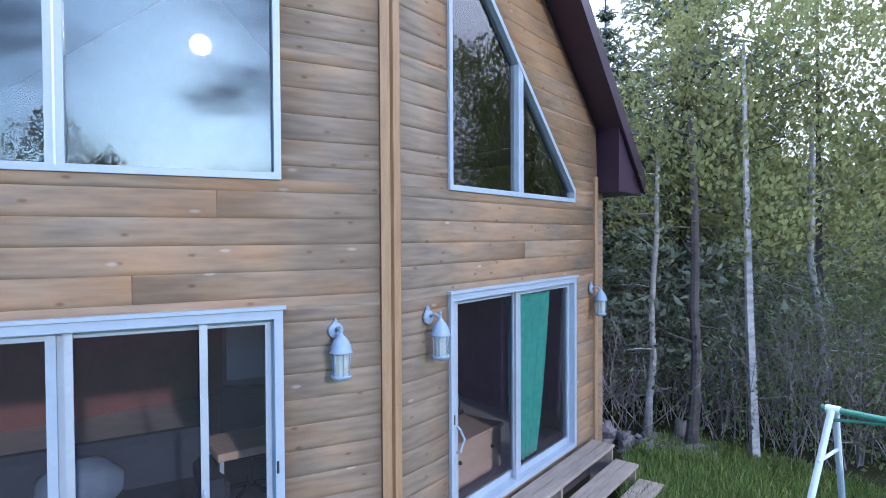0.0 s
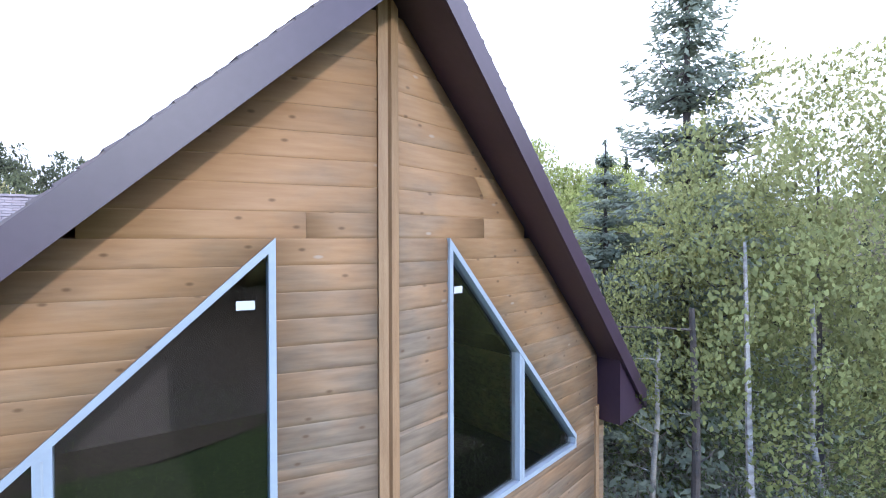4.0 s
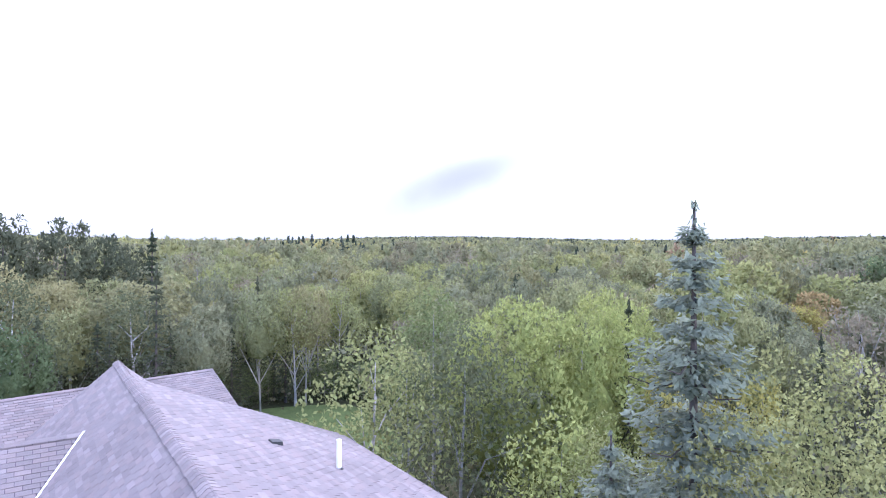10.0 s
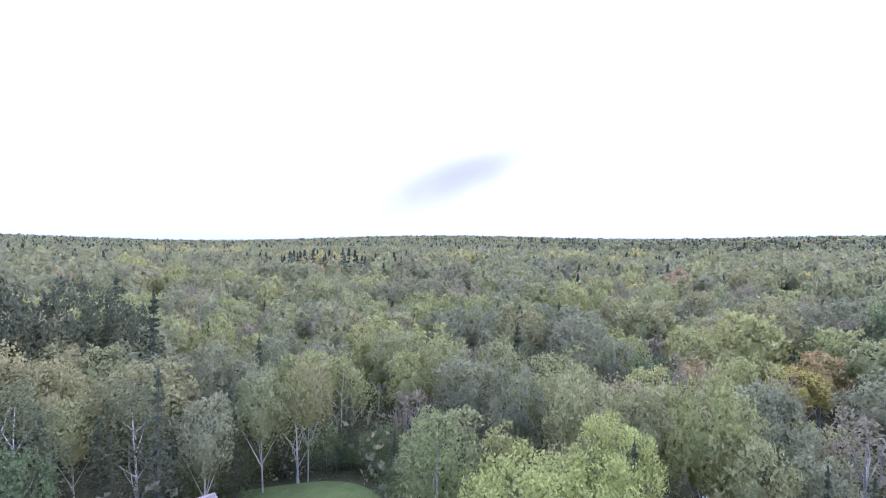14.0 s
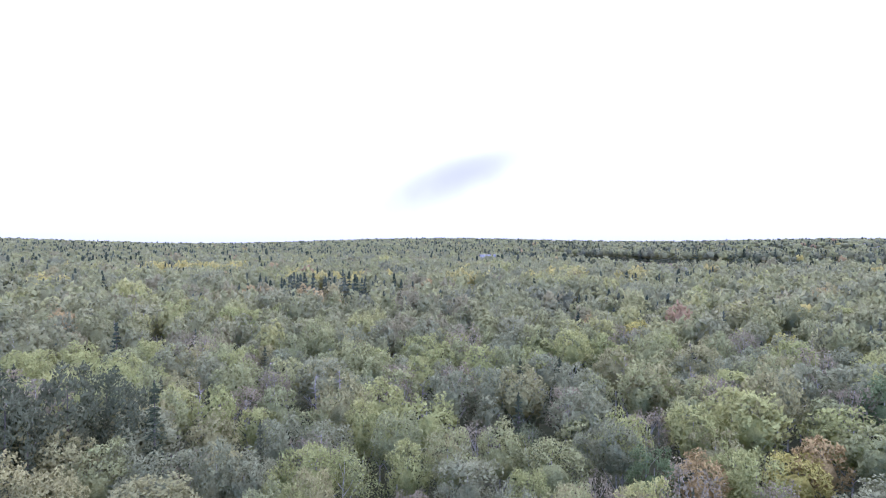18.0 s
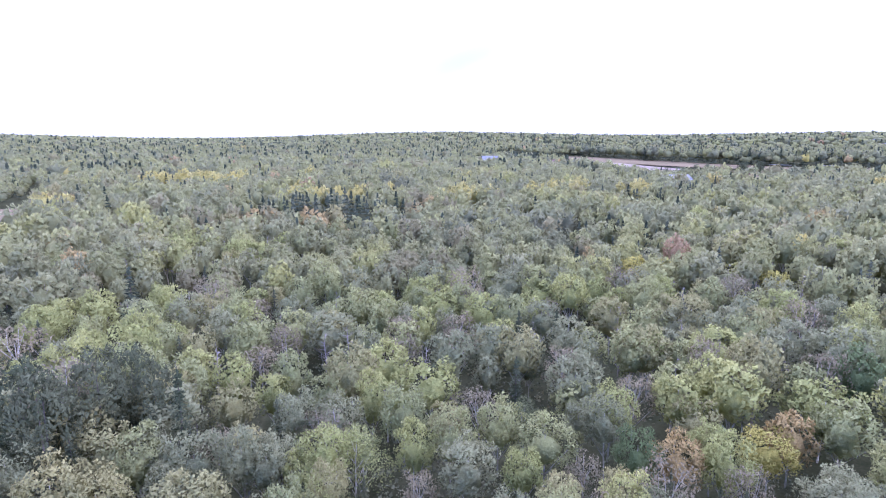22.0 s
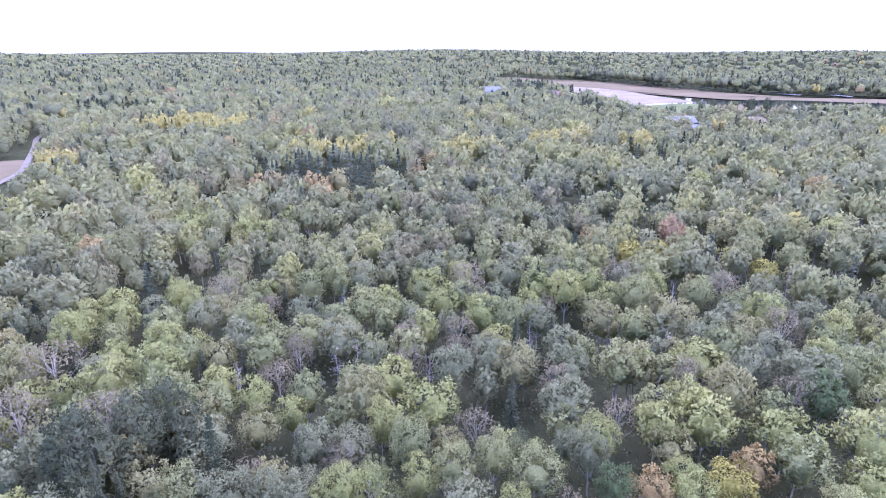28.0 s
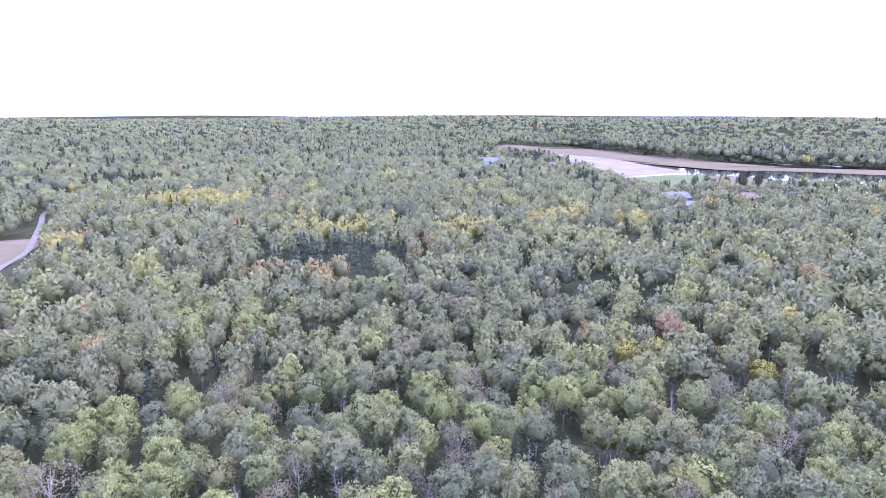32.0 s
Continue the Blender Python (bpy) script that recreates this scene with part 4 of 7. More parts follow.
# rear wing with its own ridge
RW0, RW1 = Vector((-10.88, 28.03, 5.83)), Vector((-19.6, 19.0, 5.83))
rw_d = (RW1 - RW0).normalized()
rw_n = Vector((-rw_d.y, rw_d.x, 0))
if rw_n.y > 0:
    rw_n = -rw_n
rear = thing("rear_wing", Matrix.Identity(4), "low rear wing under a grey shingle gable roof", "house")


def rear_pt(a, p, dz=0.0):
    q = RW0 + rw_d * a + rw_n * p
    return Vector((q.x, q.y, 5.83 - 0.5 * abs(p) + dz))


for sg in (1, -1):
    ring = [rear_pt(0, 0, -0.02), rear_pt(11, 0, -0.02), rear_pt(11, sg * 4.6, -0.02), rear_pt(0, sg * 4.6, -0.02)]
    part("roof_slab", prism([v - Vector((0, 0, 0.18)) for v in ring], ring), M_FASCIA, rear)
ring = [rear_pt(0.5, 4.1), rear_pt(10.5, 4.1), rear_pt(10.5, -4.1), rear_pt(0.5, -4.1)]
part("wing_wall", prism([Vector((v.x, v.y, -0.6)) for v in ring], [Vector((v.x, v.y, 3.6)) for v in ring]), M_SIDING, rear)
ring = [rear_pt(0.5, 4.1, -0.2), rear_pt(0.5, 0, -0.2), rear_pt(0.5, -4.1, -0.2)]
part("gable_wall", prism(ring, [v + rw_d * 0.15 for v in ring]), M_SIDING, rear)

# vent pipe and roof vent on the dormer
pipe_c = Vector((-2.24, 12.82, 6.75))
pipe = thing("vent_pipe", Matrix.Translation(pipe_c), "white plastic plumbing vent pipe in a black boot on the roof", "pipe")
part("pipe", lathe([(0.055, -0.1), (0.055, 0.70), (0.046, 0.705), (0.046, 0.6)], 12), M_PIPE, pipe, smooth=False)
part("boot", lathe([(0.13, -0.06), (0.12, 0.02), (0.075, 0.09), (0.06, 0.10)], 12), M_RUBBER, pipe, "black rubber boot")
vent_c = Vector((-3.76, 13.36, 7.13))
vent = thing("roof_vent", Matrix.Translation(vent_c) @ pose(0, 0, 0, 0, 0, A_RIDGE), "small black roof vent hood on the shingles", "vent")
part("hood", prism([(-0.16, -0.14, -0.05), (0.16, -0.14, -0.05), (0.16, 0.14, 0.02), (-0.16, 0.14, 0.02)],
                   [(-0.13, -0.13, 0.10), (0.13, -0.13, 0.10), (0.13, 0.10, 0.14), (-0.13, 0.10, 0.14)]), M_RUBBER, vent)
part("flange", box((0, 0, -0.02), (0.42, 0.4, 0.02), 0.004, pose(0, 0, 0, 14, 0, 0)), M_RUBBER, vent)


# ---- rooms behind the glass ----
Z_IN = 0.52
inner = [P0 + 0.35 * rd, C_R - 0.25 * uR + 0.2 * rd, C_R - 0.25 * uR + 5.2 * rd, C_L - 0.25 * uL + 5.2 * rd, C_L - 0.25 * uL + 0.2 * rd]


def sheet(name, pts, z0, z1, material):
    return tagged(part(name, prism([Vector((v.x, v.y, z0)) for v in pts], [Vector((v.x, v.y, z1)) for v in pts]), material), kind="structure")


sheet("floor", inner, Z_IN - 0.1, Z_IN, M_FLOORIN)
# upper floor coloured near black, so the loft looks unlit through the panes
sheet("floor_upper", inner, 2.86, 3.02, M_LOFT_DIM)
iw = [C_L - 0.3 * uL + 5.2 * rd, C_R - 0.3 * uR + 5.2 * rd]
o_ = rd * 0.1
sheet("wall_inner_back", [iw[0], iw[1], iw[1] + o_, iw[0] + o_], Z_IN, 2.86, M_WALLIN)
# added end walls close the loft; their dark colour stands in for shade
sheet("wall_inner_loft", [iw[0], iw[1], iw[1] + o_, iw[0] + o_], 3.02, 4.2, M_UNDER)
ga_ = [Vector((q.x, q.y, 4.2)) for q in (iw[0], iw[1])]
ga_.append((ga_[0] + ga_[1]) / 2 + Vector((0, 0, min(3.4, 0.43 * (ga_[1] - ga_[0]).length))))
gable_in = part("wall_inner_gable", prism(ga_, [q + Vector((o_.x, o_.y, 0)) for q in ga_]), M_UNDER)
tagged(gable_in, "upper wall under the roof, coloured dark for an unlit loft", "wall", kind="structure")
mid = P0 + 0.9 * rd
sheet("wall_inner_mid", [mid, mid + 4.2 * rd, mid + 4.2 * rd + 0.1 * pr, mid + 0.1 * pr], Z_IN, 2.86, M_WALLPALE)
sw = C_R - 0.3 * uR + 0.25 * rd
sheet("wall_inner_side", [sw, sw + 4.9 * rd, sw + 4.9 * rd - 0.08 * pr, sw - 0.08 * pr], Z_IN, 2.86, M_WALLIN)
sw = C_L - 0.3 * uL + 0.25 * rd
sheet("wall_inner_side", [sw, sw + 4.9 * rd, sw + 4.9 * rd + 0.08 * pr, sw + 0.08 * pr], Z_IN, 2.86, M_WALLIN)


def curtain(side, s, w, z0, z1):
    """A gathered curtain: folds that narrow to a tail near the floor."""
    bm = bmesh.new()
    nu, nv = 40, 14
    grid = []
    for j in range(nv + 1):
        k = j / nv
        ww = w * (1 - 0.5 * k ** 2.4)
        row = []
        for i in range(nu + 1):
            u = i / nu
            x = s + (u - 0.5) * ww - 0.13 * k
            y = -0.17 + 0.028 * math.sin(u * 30 + 2 * k) * (1 - 0.3 * k) + 0.012 * math.sin(u * 71 + k * 5)
            row.append(bm.verts.new((SIGN[side] * x, y, z1 + (z0 - z1) * k)))
        grid.append(row)
    for a, b in zip(grid, grid[1:]):
        for i in range(nu):
            bm.faces.new((a[i], a[i + 1], b[i + 1], b[i]))
    me = bpy.data.meshes.new("curtain")
    for f in bm.faces:
        f.smooth = True
    bm.to_mesh(me)
    bm.free()
    ob = link_mesh("curtain", me, M_CURTAIN)
    ob.modifiers.new("cloth", "SOLIDIFY").thickness = 0.006
    ob.matrix_world = FRAME[side]
    return tagged(ob, "teal green curtain gathered behind the glass door", "curtain")


curtain("R", 2.52, 1.02, 0.62, 2.5)


def chest(m):
    t = thing("chest", m, "pale pine blanket chest inside the doorway", "chest")
    part("body", box((0, 0, 0.24), (1.0, 0.5, 0.44), 0.008), M_PINE, t)
    part("lid", box((0, 0, 0.485), (1.06, 0.55, 0.04), 0.01), M_PINE, t)
    for x in (-0.3, 0.3):
        part("knob", lathe([(0.018, 0), (0.022, 0.012), (0.012, 0.03)], 8), M_RUBBER, t).matrix_local = pose(x, -0.25, 0.3, 90, 0, 0)


def bed(m):
    t = thing("bed", m, "unmade bed with pale blue bedding against the wall", "bed")
    part("frame", box((0, 0, 0.3), (2.0, 1.3, 0.12), 0.01), M_PINE, t)
    part("mattress", box((0, 0, 0.47), (1.95, 1.25, 0.22), 0.04), M_BEDDING, t)
    for x in (-0.9, 0.9):
        for y in (-0.55, 0.55):
            part("leg", box((x, y, 0.12), (0.07, 0.07, 0.24)), M_PINE, t)


def desk(m):
    t = thing("desk", m, "small wooden desk with thin pale legs", "desk")
    part("top", box((0, 0, 0.74), (0.9, 0.55, 0.07), 0.008), M_PINE, t)
    for x in (-0.41, 0.41):
        for y in (-0.23, 0.23):
            part("leg", box((x, y, 0.35), (0.035, 0.035, 0.7)), M_VINYL, t)


def office_chair(m):
    t = thing("office_chair", m, "dark padded office chair beside the desk", "chair")
    part("seat", box((0, 0, 0.47), (0.5, 0.5, 0.1), 0.03), M_DARKCLOTH, t)
    part("backrest", box((0, 0.24, 0.85), (0.48, 0.09, 0.6), 0.04), M_DARKCLOTH, t)
    part("column", lathe([(0.03, 0.08), (0.03, 0.42)], 10), M_RUBBER, t)
    for k in range(5):
        a = 2 * math.pi * k / 5
        part("foot", tube([(0, 0, 0.09), (0.3 * math.cos(a), 0.3 * math.sin(a), 0.04)], [0.025, 0.018], 6), M_RUBBER, t)


def sofa(m):
    t = thing("sofa", m, "dark upholstered sofa with a pale plush cushion", "sofa")
    part("seat", box((0, 0, 0.32), (1.7, 0.8, 0.26), 0.05), M_DARKCLOTH, t)
    part("backrest", box((0, 0.34, 0.62), (1.7, 0.2, 0.5), 0.06), M_DARKCLOTH, t)
    for x in (-0.8, 0.8):
        part("armrest", box((x, 0, 0.45), (0.2, 0.82, 0.34), 0.05), M_DARKCLOTH, t)
    bm = bmesh.new()
    bmesh.ops.create_icosphere(bm, subdivisions=3, radius=1)
    for v in bm.verts:
        v.co *= 1 + 0.16 * noise.noise(v.co * 2.3)
        v.co = Vector((v.co.x * 0.3, v.co.y * 0.2, v.co.z * 0.22))
    part("cushion", bm, M_PLUSH, t, "pale plush cushion", True).matrix_local = pose(-0.15, -0.05, 0.66)


def in_room(side, s, depth, turn=0):
    """A pose on the inner floor, s along a front wall and depth behind it."""
    return FRAME[side] @ pose(SIGN[side] * s, -depth, Z_IN, 0, 0, 180 + turn)


chest(in_room("R", 1.72, 0.62, 0))
bed(in_room("R", 1.75, 1.85, 4))
sofa(in_room("L", 2.0, 1.15, 4))
desk(in_room("L", 0.75, 1.3, 8))
office_chair(in_room("L", 0.75, 1.95, 160))
wp = part("wall_panel", box((0, 0, 0), (0.8, 0.03, 0.85), 0.005), M_WHITEBRD)
wp.matrix_world = FRAME["L"] @ pose(0.5, -2.6, 1.95)
tagged(wp, "white panel hanging on the inner wall", "panel")


# ---- lanterns, steps and things by the house ----
def lantern(m):
    t = thing("wall_lantern", m, "pale blue-white carriage lantern with slim glazed cage on the siding", "lantern", "lanterns on the front walls")
    part("back_plate", lathe([(0.045, 0.0), (0.06, 0.01), (0.055, 0.025), (0.02, 0.035)], 12), M_LANTERN, t).matrix_local = pose(0, 0, 0.0, -90, 0, 0)
    part("finial_plate", prism([(-0.03, 0.0, 0.04), (0.03, 0.0, 0.04), (0.0, 0.0, 0.10)], [(-0.025, 0.02, 0.045), (0.025, 0.02, 0.045), (0.0, 0.02, 0.095)]), M_LANTERN, t)
    part("arm", tube([(0, 0.02, 0.0), (0, 0.07, 0.03), (0, 0.12, 0.02), (0, 0.14, -0.03)], [0.014, 0.013, 0.012, 0.012], 7), M_LANTERN, t, smooth=True)
    hood = part("hood", lathe([(0.012, 0.0), (0.02, -0.015), (0.05, -0.045), (0.07, -0.09), (0.078, -0.125), (0.084, -0.135), (0.078, -0.14)], 16), M_LANTERN, t, smooth=True)
    hood.matrix_local = pose(0, 0.14, 0.0)
    part("finial", lathe([(0.004, 0.06), (0.011, 0.045), (0.006, 0.03), (0.012, 0.0)], 8), M_LANTERN, hood)
    gl = part("glass", lathe([(0.058, -0.14), (0.05, -0.30)], 12), M_FROST, t, "seeded pale glass")
    gl.matrix_local = pose(0, 0.14, 0.0)
    for k in range(6):
        a = 2 * math.pi * (k + 0.5) / 6
        b = part("cage_bar", tube([(0.066 * math.cos(a), 0.066 * math.sin(a), -0.135), (0.060 * math.cos(a), 0.060 * math.sin(a), -0.22), (0.064 * math.cos(a), 0.064 * math.sin(a), -0.30)], [0.0055] * 3, 5), M_LANTERN, t)
        b.matrix_local = pose(0, 0.14, 0.0)
    ba = part("base_ring", lathe([(0.03, -0.335), (0.06, -0.325), (0.074, -0.305), (0.07, -0.295)], 16), M_LANTERN, t, smooth=True)
    ba.matrix_local = pose(0, 0.14, 0.0)
    return t


lan = lantern(FRAME["L"] @ pose(0.44, 0.036, 2.42))
copy_thing(lan, FRAME["R"] @ pose(-0.41, 0.036, 2.44))
copy_thing(lan, FRAME["R"] @ pose(-3.74, 0.036, 2.42))


def steps(m, length):
    """Timber steps along the foot of a door; x runs along the door."""
    t = thing("steps", m, "weathered timber steps with open risers at the patio door", "steps")
    for i, (y, z) in enumerate(((0.19, 0.42), (0.49, 0.24), (0.79, 0.07))):
        for k in range(2):
            part("tread", box((length / 2, y - 0.075 + 0.15 * k, z - 0.02), (length, 0.144, 0.04), 0.006), M_DECK, t)
    for x in (0.06, length / 2, length - 0.06):
        part("stringer", prism([(x - 0.02, 0.05, -0.3), (x - 0.02, 0.9, -0.3), (x - 0.02, 0.9, 0.03), (x - 0.02, 0.62, 0.03), (x - 0.02, 0.62, 0.2), (x - 0.02, 0.33, 0.2), (x - 0.02, 0.33, 0.38), (x - 0.02, 0.05, 0.38)],
                               [(x + 0.02, 0.05, -0.3), (x + 0.02, 0.9, -0.3), (x + 0.02, 0.9, 0.03), (x + 0.02, 0.62, 0.03), (x + 0.02, 0.62, 0.2), (x + 0.02, 0.33, 0.2), (x + 0.02, 0.33, 0.38), (x + 0.02, 0.05, 0.38)]), M_DECK, t)
    return t


steps(FRAME["R"] @ pose(-3.72, 0.03, 0.08), 2.95)


# ---- ground ----
R_KEYS = np.array([0, 30, 55, 100, 150, 250, 350, 550, 800, 1100, 1600, 2400, 5200], float)
Z_KEYS = np.array([0, 0, -0.6, -0.8, 1.0, 4.0, 5.0, 5.5, 9.0, 18.0, 31.0, 25.0, 20.0], float)
Z_RIVER = 5.2


def ground_z(x, y):
    x, y = np.asarray(x, float), np.asarray(y, float)
    r = np.hypot(x, y)
    z = np.interp(r, R_KEYS, Z_KEYS)
    near = np.clip((r - 14) / 30, 0, 1)
    z = z + near * 0.5 * np.sin(x * 0.071 + 1.3) * np.sin(y * 0.053 + 0.4) - 0.35 * np.clip((x - 2.0) / 3.0, 0, 1) * (r < 30) * np.clip((30 - r) / 10, 0, 1)
    z = z + np.clip((r - 600) / 800, 0, 1) * (4 * np.sin(x * 0.0031 + 0.5) + 5 * np.sin(np.arctan2(x, y) * 9 + r * 0.0012))
    # the flat valley of the river on the right
    az = np.degrees(np.arctan2(x, y))
    k = np.clip((az - 4) / 6, 0, 1) * np.clip((r - 400) / 120, 0, 1) * np.clip((1150 - r) / 250, 0, 1)
    return z * (1 - k) + Z_RIVER * k


def grid_mesh(name, radii, angles, material, zf):
    rr, aa = np.meshgrid(radii, angles, indexing="ij")
    x, y = rr * np.sin(aa), rr * np.cos(aa)
    v = np.stack([x, y, zf(x, y)], -1).reshape(-1, 3)
    nr, na = len(radii), len(angles)
    i, j = np.meshgrid(np.arange(nr - 1), np.arange(na), indexing="ij")
    j2 = (j + 1) % na
    f = np.stack([i * na + j, i * na + j2, (i + 1) * na + j2, (i + 1) * na + j], -1).reshape(-1, 4)
    me = quad_mesh(name, v, f, material)
    me.polygons.foreach_set("use_smooth", np.ones(len(f), bool))
    return me


radii = np.concatenate([np.linspace(0.05, 60, 46), np.geomspace(62, 4900, 70)])
angles = np.linspace(0, 2 * math.pi, 181)[:-1]
tagged(link_mesh("ground", grid_mesh("ground", radii, angles, M_GROUND, ground_z), None), "forest floor with dead leaves rolling to the horizon", "ground", kind="structure")


def patch(name, ring, material, lift, label, category, n=26):
    """A sheet of ground cover within a ring of points, draped on the ground."""
    ring = [Vector(p) for p in ring]
    c = sum(ring, Vector((0, 0))) / len(ring)
    outline = []
    m = len(ring)
    for i in range(m):
        for k in range(8):
            t = k / 8
            p0, p1, p2, p3 = ring[i - 1], ring[i], ring[(i + 1) % m], ring[(i + 2) % m]
            outline.append(0.5 * ((2 * p1) + (p2 - p0) * t + (2 * p0 - 5 * p1 + 4 * p2 - p3) * t ** 2 + (3 * p1 - p0 - 3 * p2 + p3) * t ** 3))
    o = np.array([tuple(p) for p in outline])
    ks = np.linspace(1e-3, 1, n)
    x = c.x + (o[None, :, 0] - c.x) * ks[:, None]
    y = c.y + (o[None, :, 1] - c.y) * ks[:, None]
    z = ground_z(x, y) + lift
    v = np.stack([x, y, z], -1).reshape(-1, 3)
    na = len(o)
    i, j = np.meshgrid(np.arange(n - 1), np.arange(na), indexing="ij")
    f = np.stack([i * na + j, i * na + (j + 1) % na, (i + 1) * na + (j + 1) % na, (i + 1) * na + j], -1).reshape(-1, 4)
    me = quad_mesh(name, v, f[:, ::-1], material)
    return tagged(link_mesh(name, me, None), label, category, kind="structure")


LAWN_NEAR = [(-18, -4), (-9, 1.0), (-2, 3), (2.4, 6), (3.6, 8.2), (5.0, 7.6), (7.5, 2), (12, -10), (16, -40), (-4, -52), (-26, -38)]
LAWN_BACK = [(-15.5, 42), (-9, 44.4), (-5.2, 42.5), (-2.6, 36), (-2.0, 27), (-6, 21), (-12, 30), (-16, 38)]
patch("lawn", LAWN_NEAR, M_LAWN, 0.03, "rough mown lawn in front of the house", "lawn")
patch("field", [(-34, -14), (-10, -9), (12, -10), (24, -20), (40, -60), (0, -72), (-44, -56)], M_MEADOW, 0.06, "dry mown field in front of the house", "field")
patch("lawn", LAWN_BACK, M_LAWN, 0.03, "mown lawn behind the house", "lawn")
MARSH = [(67, 818), (102, 890), (186, 905), (253, 834), (285, 712), (316, 634), (351, 589), (425, 560), (560, 535), (560, 380), (302, 390), (268, 402), (230, 420), (190, 428), (163, 424), (149, 457), (141, 572), (139, 671), (136, 790), (100, 800)]
patch("marsh", MARSH, M_MEADOW, 0.35, "tan sedge marsh along the river", "marsh")
MUD = [(128, 780), (180, 730), (204, 671), (218, 601), (225, 560), (226, 520), (194, 520), (156, 493), (147, 572), (141, 679)]
patch("mud_flat", MUD, M_MUD, 0.5, "pale wet mud flat beside the river", "mud flat")
patch("sedge", [(163, 428), (190, 440), (224, 480), (224, 512), (194, 514), (160, 484)], M_SEDGE, 0.5, "green sedge between mud and trees", "sedge")
RIVER = [(206, 640), (217, 612), (241, 573), (277, 556), (325, 545), (390, 512), (480, 492), (470, 400), (325, 404), (300, 428), (281, 456), (266, 490), (240, 510), (226, 522), (222, 566)]
patch("water", RIVER, M_WATER, 0.6, "still river water mirroring sky and trees", "water")
patch("water", [(150, 492), (176, 512), (204, 526), (226, 527), (222, 515), (196, 511), (172, 500)], M_WATER, 0.65, "thin bright side channel in the mud", "water")
CLEARING = [(-240, 218), (-212, 244), (-190, 253), (-178, 250), (-170, 232), (-167, 212), (-200, 196)]
patch("road_verge", CLEARING, M_MEADOW, 0.2, "dry grass clearing beside the track", "clearing")


def ribbon(name, path, half, material, lift, label, category):
    """A track of even width along a smooth line on the ground."""
    p = np.array(path, float)
    k = np.linspace(0, len(p) - 1, 60)
    x, y = np.interp(k, np.arange(len(p)), p[:, 0]), np.interp(k, np.arange(len(p)), p[:, 1])
    for _ in range(30):
        x[1:-1], y[1:-1] = (x[:-2] + 2 * x[1:-1] + x[2:]) / 4, (y[:-2] + 2 * y[1:-1] + y[2:]) / 4
    d = unit(np.stack([np.gradient(x), np.gradient(y)], -1))
    rows = []
    for q in np.linspace(-half, half, 5):
        gx, gy = x - d[:, 1] * q, y + d[:, 0] * q
        rows.append(np.stack([gx, gy, ground_z(gx, gy) + lift], -1))
    v = np.stack(rows, 1).reshape(-1, 3)
    i, j = np.meshgrid(np.arange(59), np.arange(4), indexing="ij")
    f = np.stack([i * 5 + j, (i + 1) * 5 + j, (i + 1) * 5 + j + 1, i * 5 + j + 1], -1).reshape(-1, 4)
    return tagged(link_mesh(name, quad_mesh(name, v, f[:, ::-1], material), None), label, category, kind="structure")


ROAD = [(-160, 196), (-167, 213), (-168, 226), (-176, 242), (-190, 265), (-206, 293), (-219, 312), (-226, 330)]


# ---- trees: bodies as arrays of quads ----
rg = np.random.default_rng(7)


def unit(v):
    return v / np.maximum(np.linalg.norm(v, axis=-1, keepdims=True), 1e-9)


ribbon("road", [(14, 650), (22, 661), (34, 677), (54, 716)], 2.6, M_GRAVEL, 0.5, "pale far track in a gap of the woods", "road")
ribbon("road", ROAD, 1.3, M_GRAVEL, 0.5, "pale gravel track winding through the woods", "road")


def leaves(c, nrm, size, wid, r, soft=None, up=0.0, axis=None):
    """Pointed leaves or sprays at points c, facing about nrm; soft: the shading direction; up: how far they point upwards."""
    n = len(c)
    nrm = unit(nrm)
    t = r.normal(size=(n, 3))
    if axis is not None:
        t = axis + 0.3 * t
    elif up:
        t = np.array([0, 0, 1.0]) * up + 0.45 * nrm + 0.5 * t
    t = t - nrm * (t * nrm).sum(1, keepdims=True) * (0.6 if up else 1.0)
    t = unit(t)
    b = unit(np.cross(nrm, t))
    s = (size * r.uniform(0.65, 1.35, n))[:, None]
    v = np.stack([c - t * s * 0.5, c - b * s * wid * 0.5 - nrm * s * 0.08, c + t * s * 0.5 + nrm * s * 0.06, c + b * s * wid * 0.5 - nrm * s * 0.08], 1)
    sn = unit((nrm if soft is None else soft) + 0.09 * r.normal(size=(n, 3)))
    v = np.concatenate([v, np.repeat(sn[:, None], 4, 1)], -1)
    return v.reshape(-1, 6), np.arange(4 * n).reshape(-1, 4)


def limb(pts, rad, sides):
    """A tapered tube as quads."""
    pts = np.asarray(pts, float)
    d = unit(np.gradient(pts, axis=0))
    ref = np.where(np.abs(d[:, 2:3]) > 0.9, np.array([[1.0, 0, 0]]), np.array([[0, 0, 1.0]]))
    u = unit(np.cross(d, ref))
    w = np.cross(d, u)
    a = np.arange(sides) * 2 * math.pi / sides
    v = pts[:, None] + np.asarray(rad)[:, None, None] * (u[:, None] * np.cos(a)[None, :, None] + w[:, None] * np.sin(a)[None, :, None])
    k = len(pts)
    i, j = np.meshgrid(np.arange(k - 1), np.arange(sides), indexing="ij")
    f = np.stack([i * sides + j, i * sides + (j + 1) % sides, (i + 1) * sides + (j + 1) % sides, (i + 1) * sides + j], -1).reshape(-1, 4)
    return v.reshape(-1, 3), f


def join(parts):
    vs, fs, o = [], [], 0
    for v, f in parts:
        vs.append(v)
        fs.append(f + o)
        o += len(v)
    return (np.concatenate(vs), np.concatenate(fs)) if vs else (np.zeros((0, 3)), np.zeros((0, 4), int))


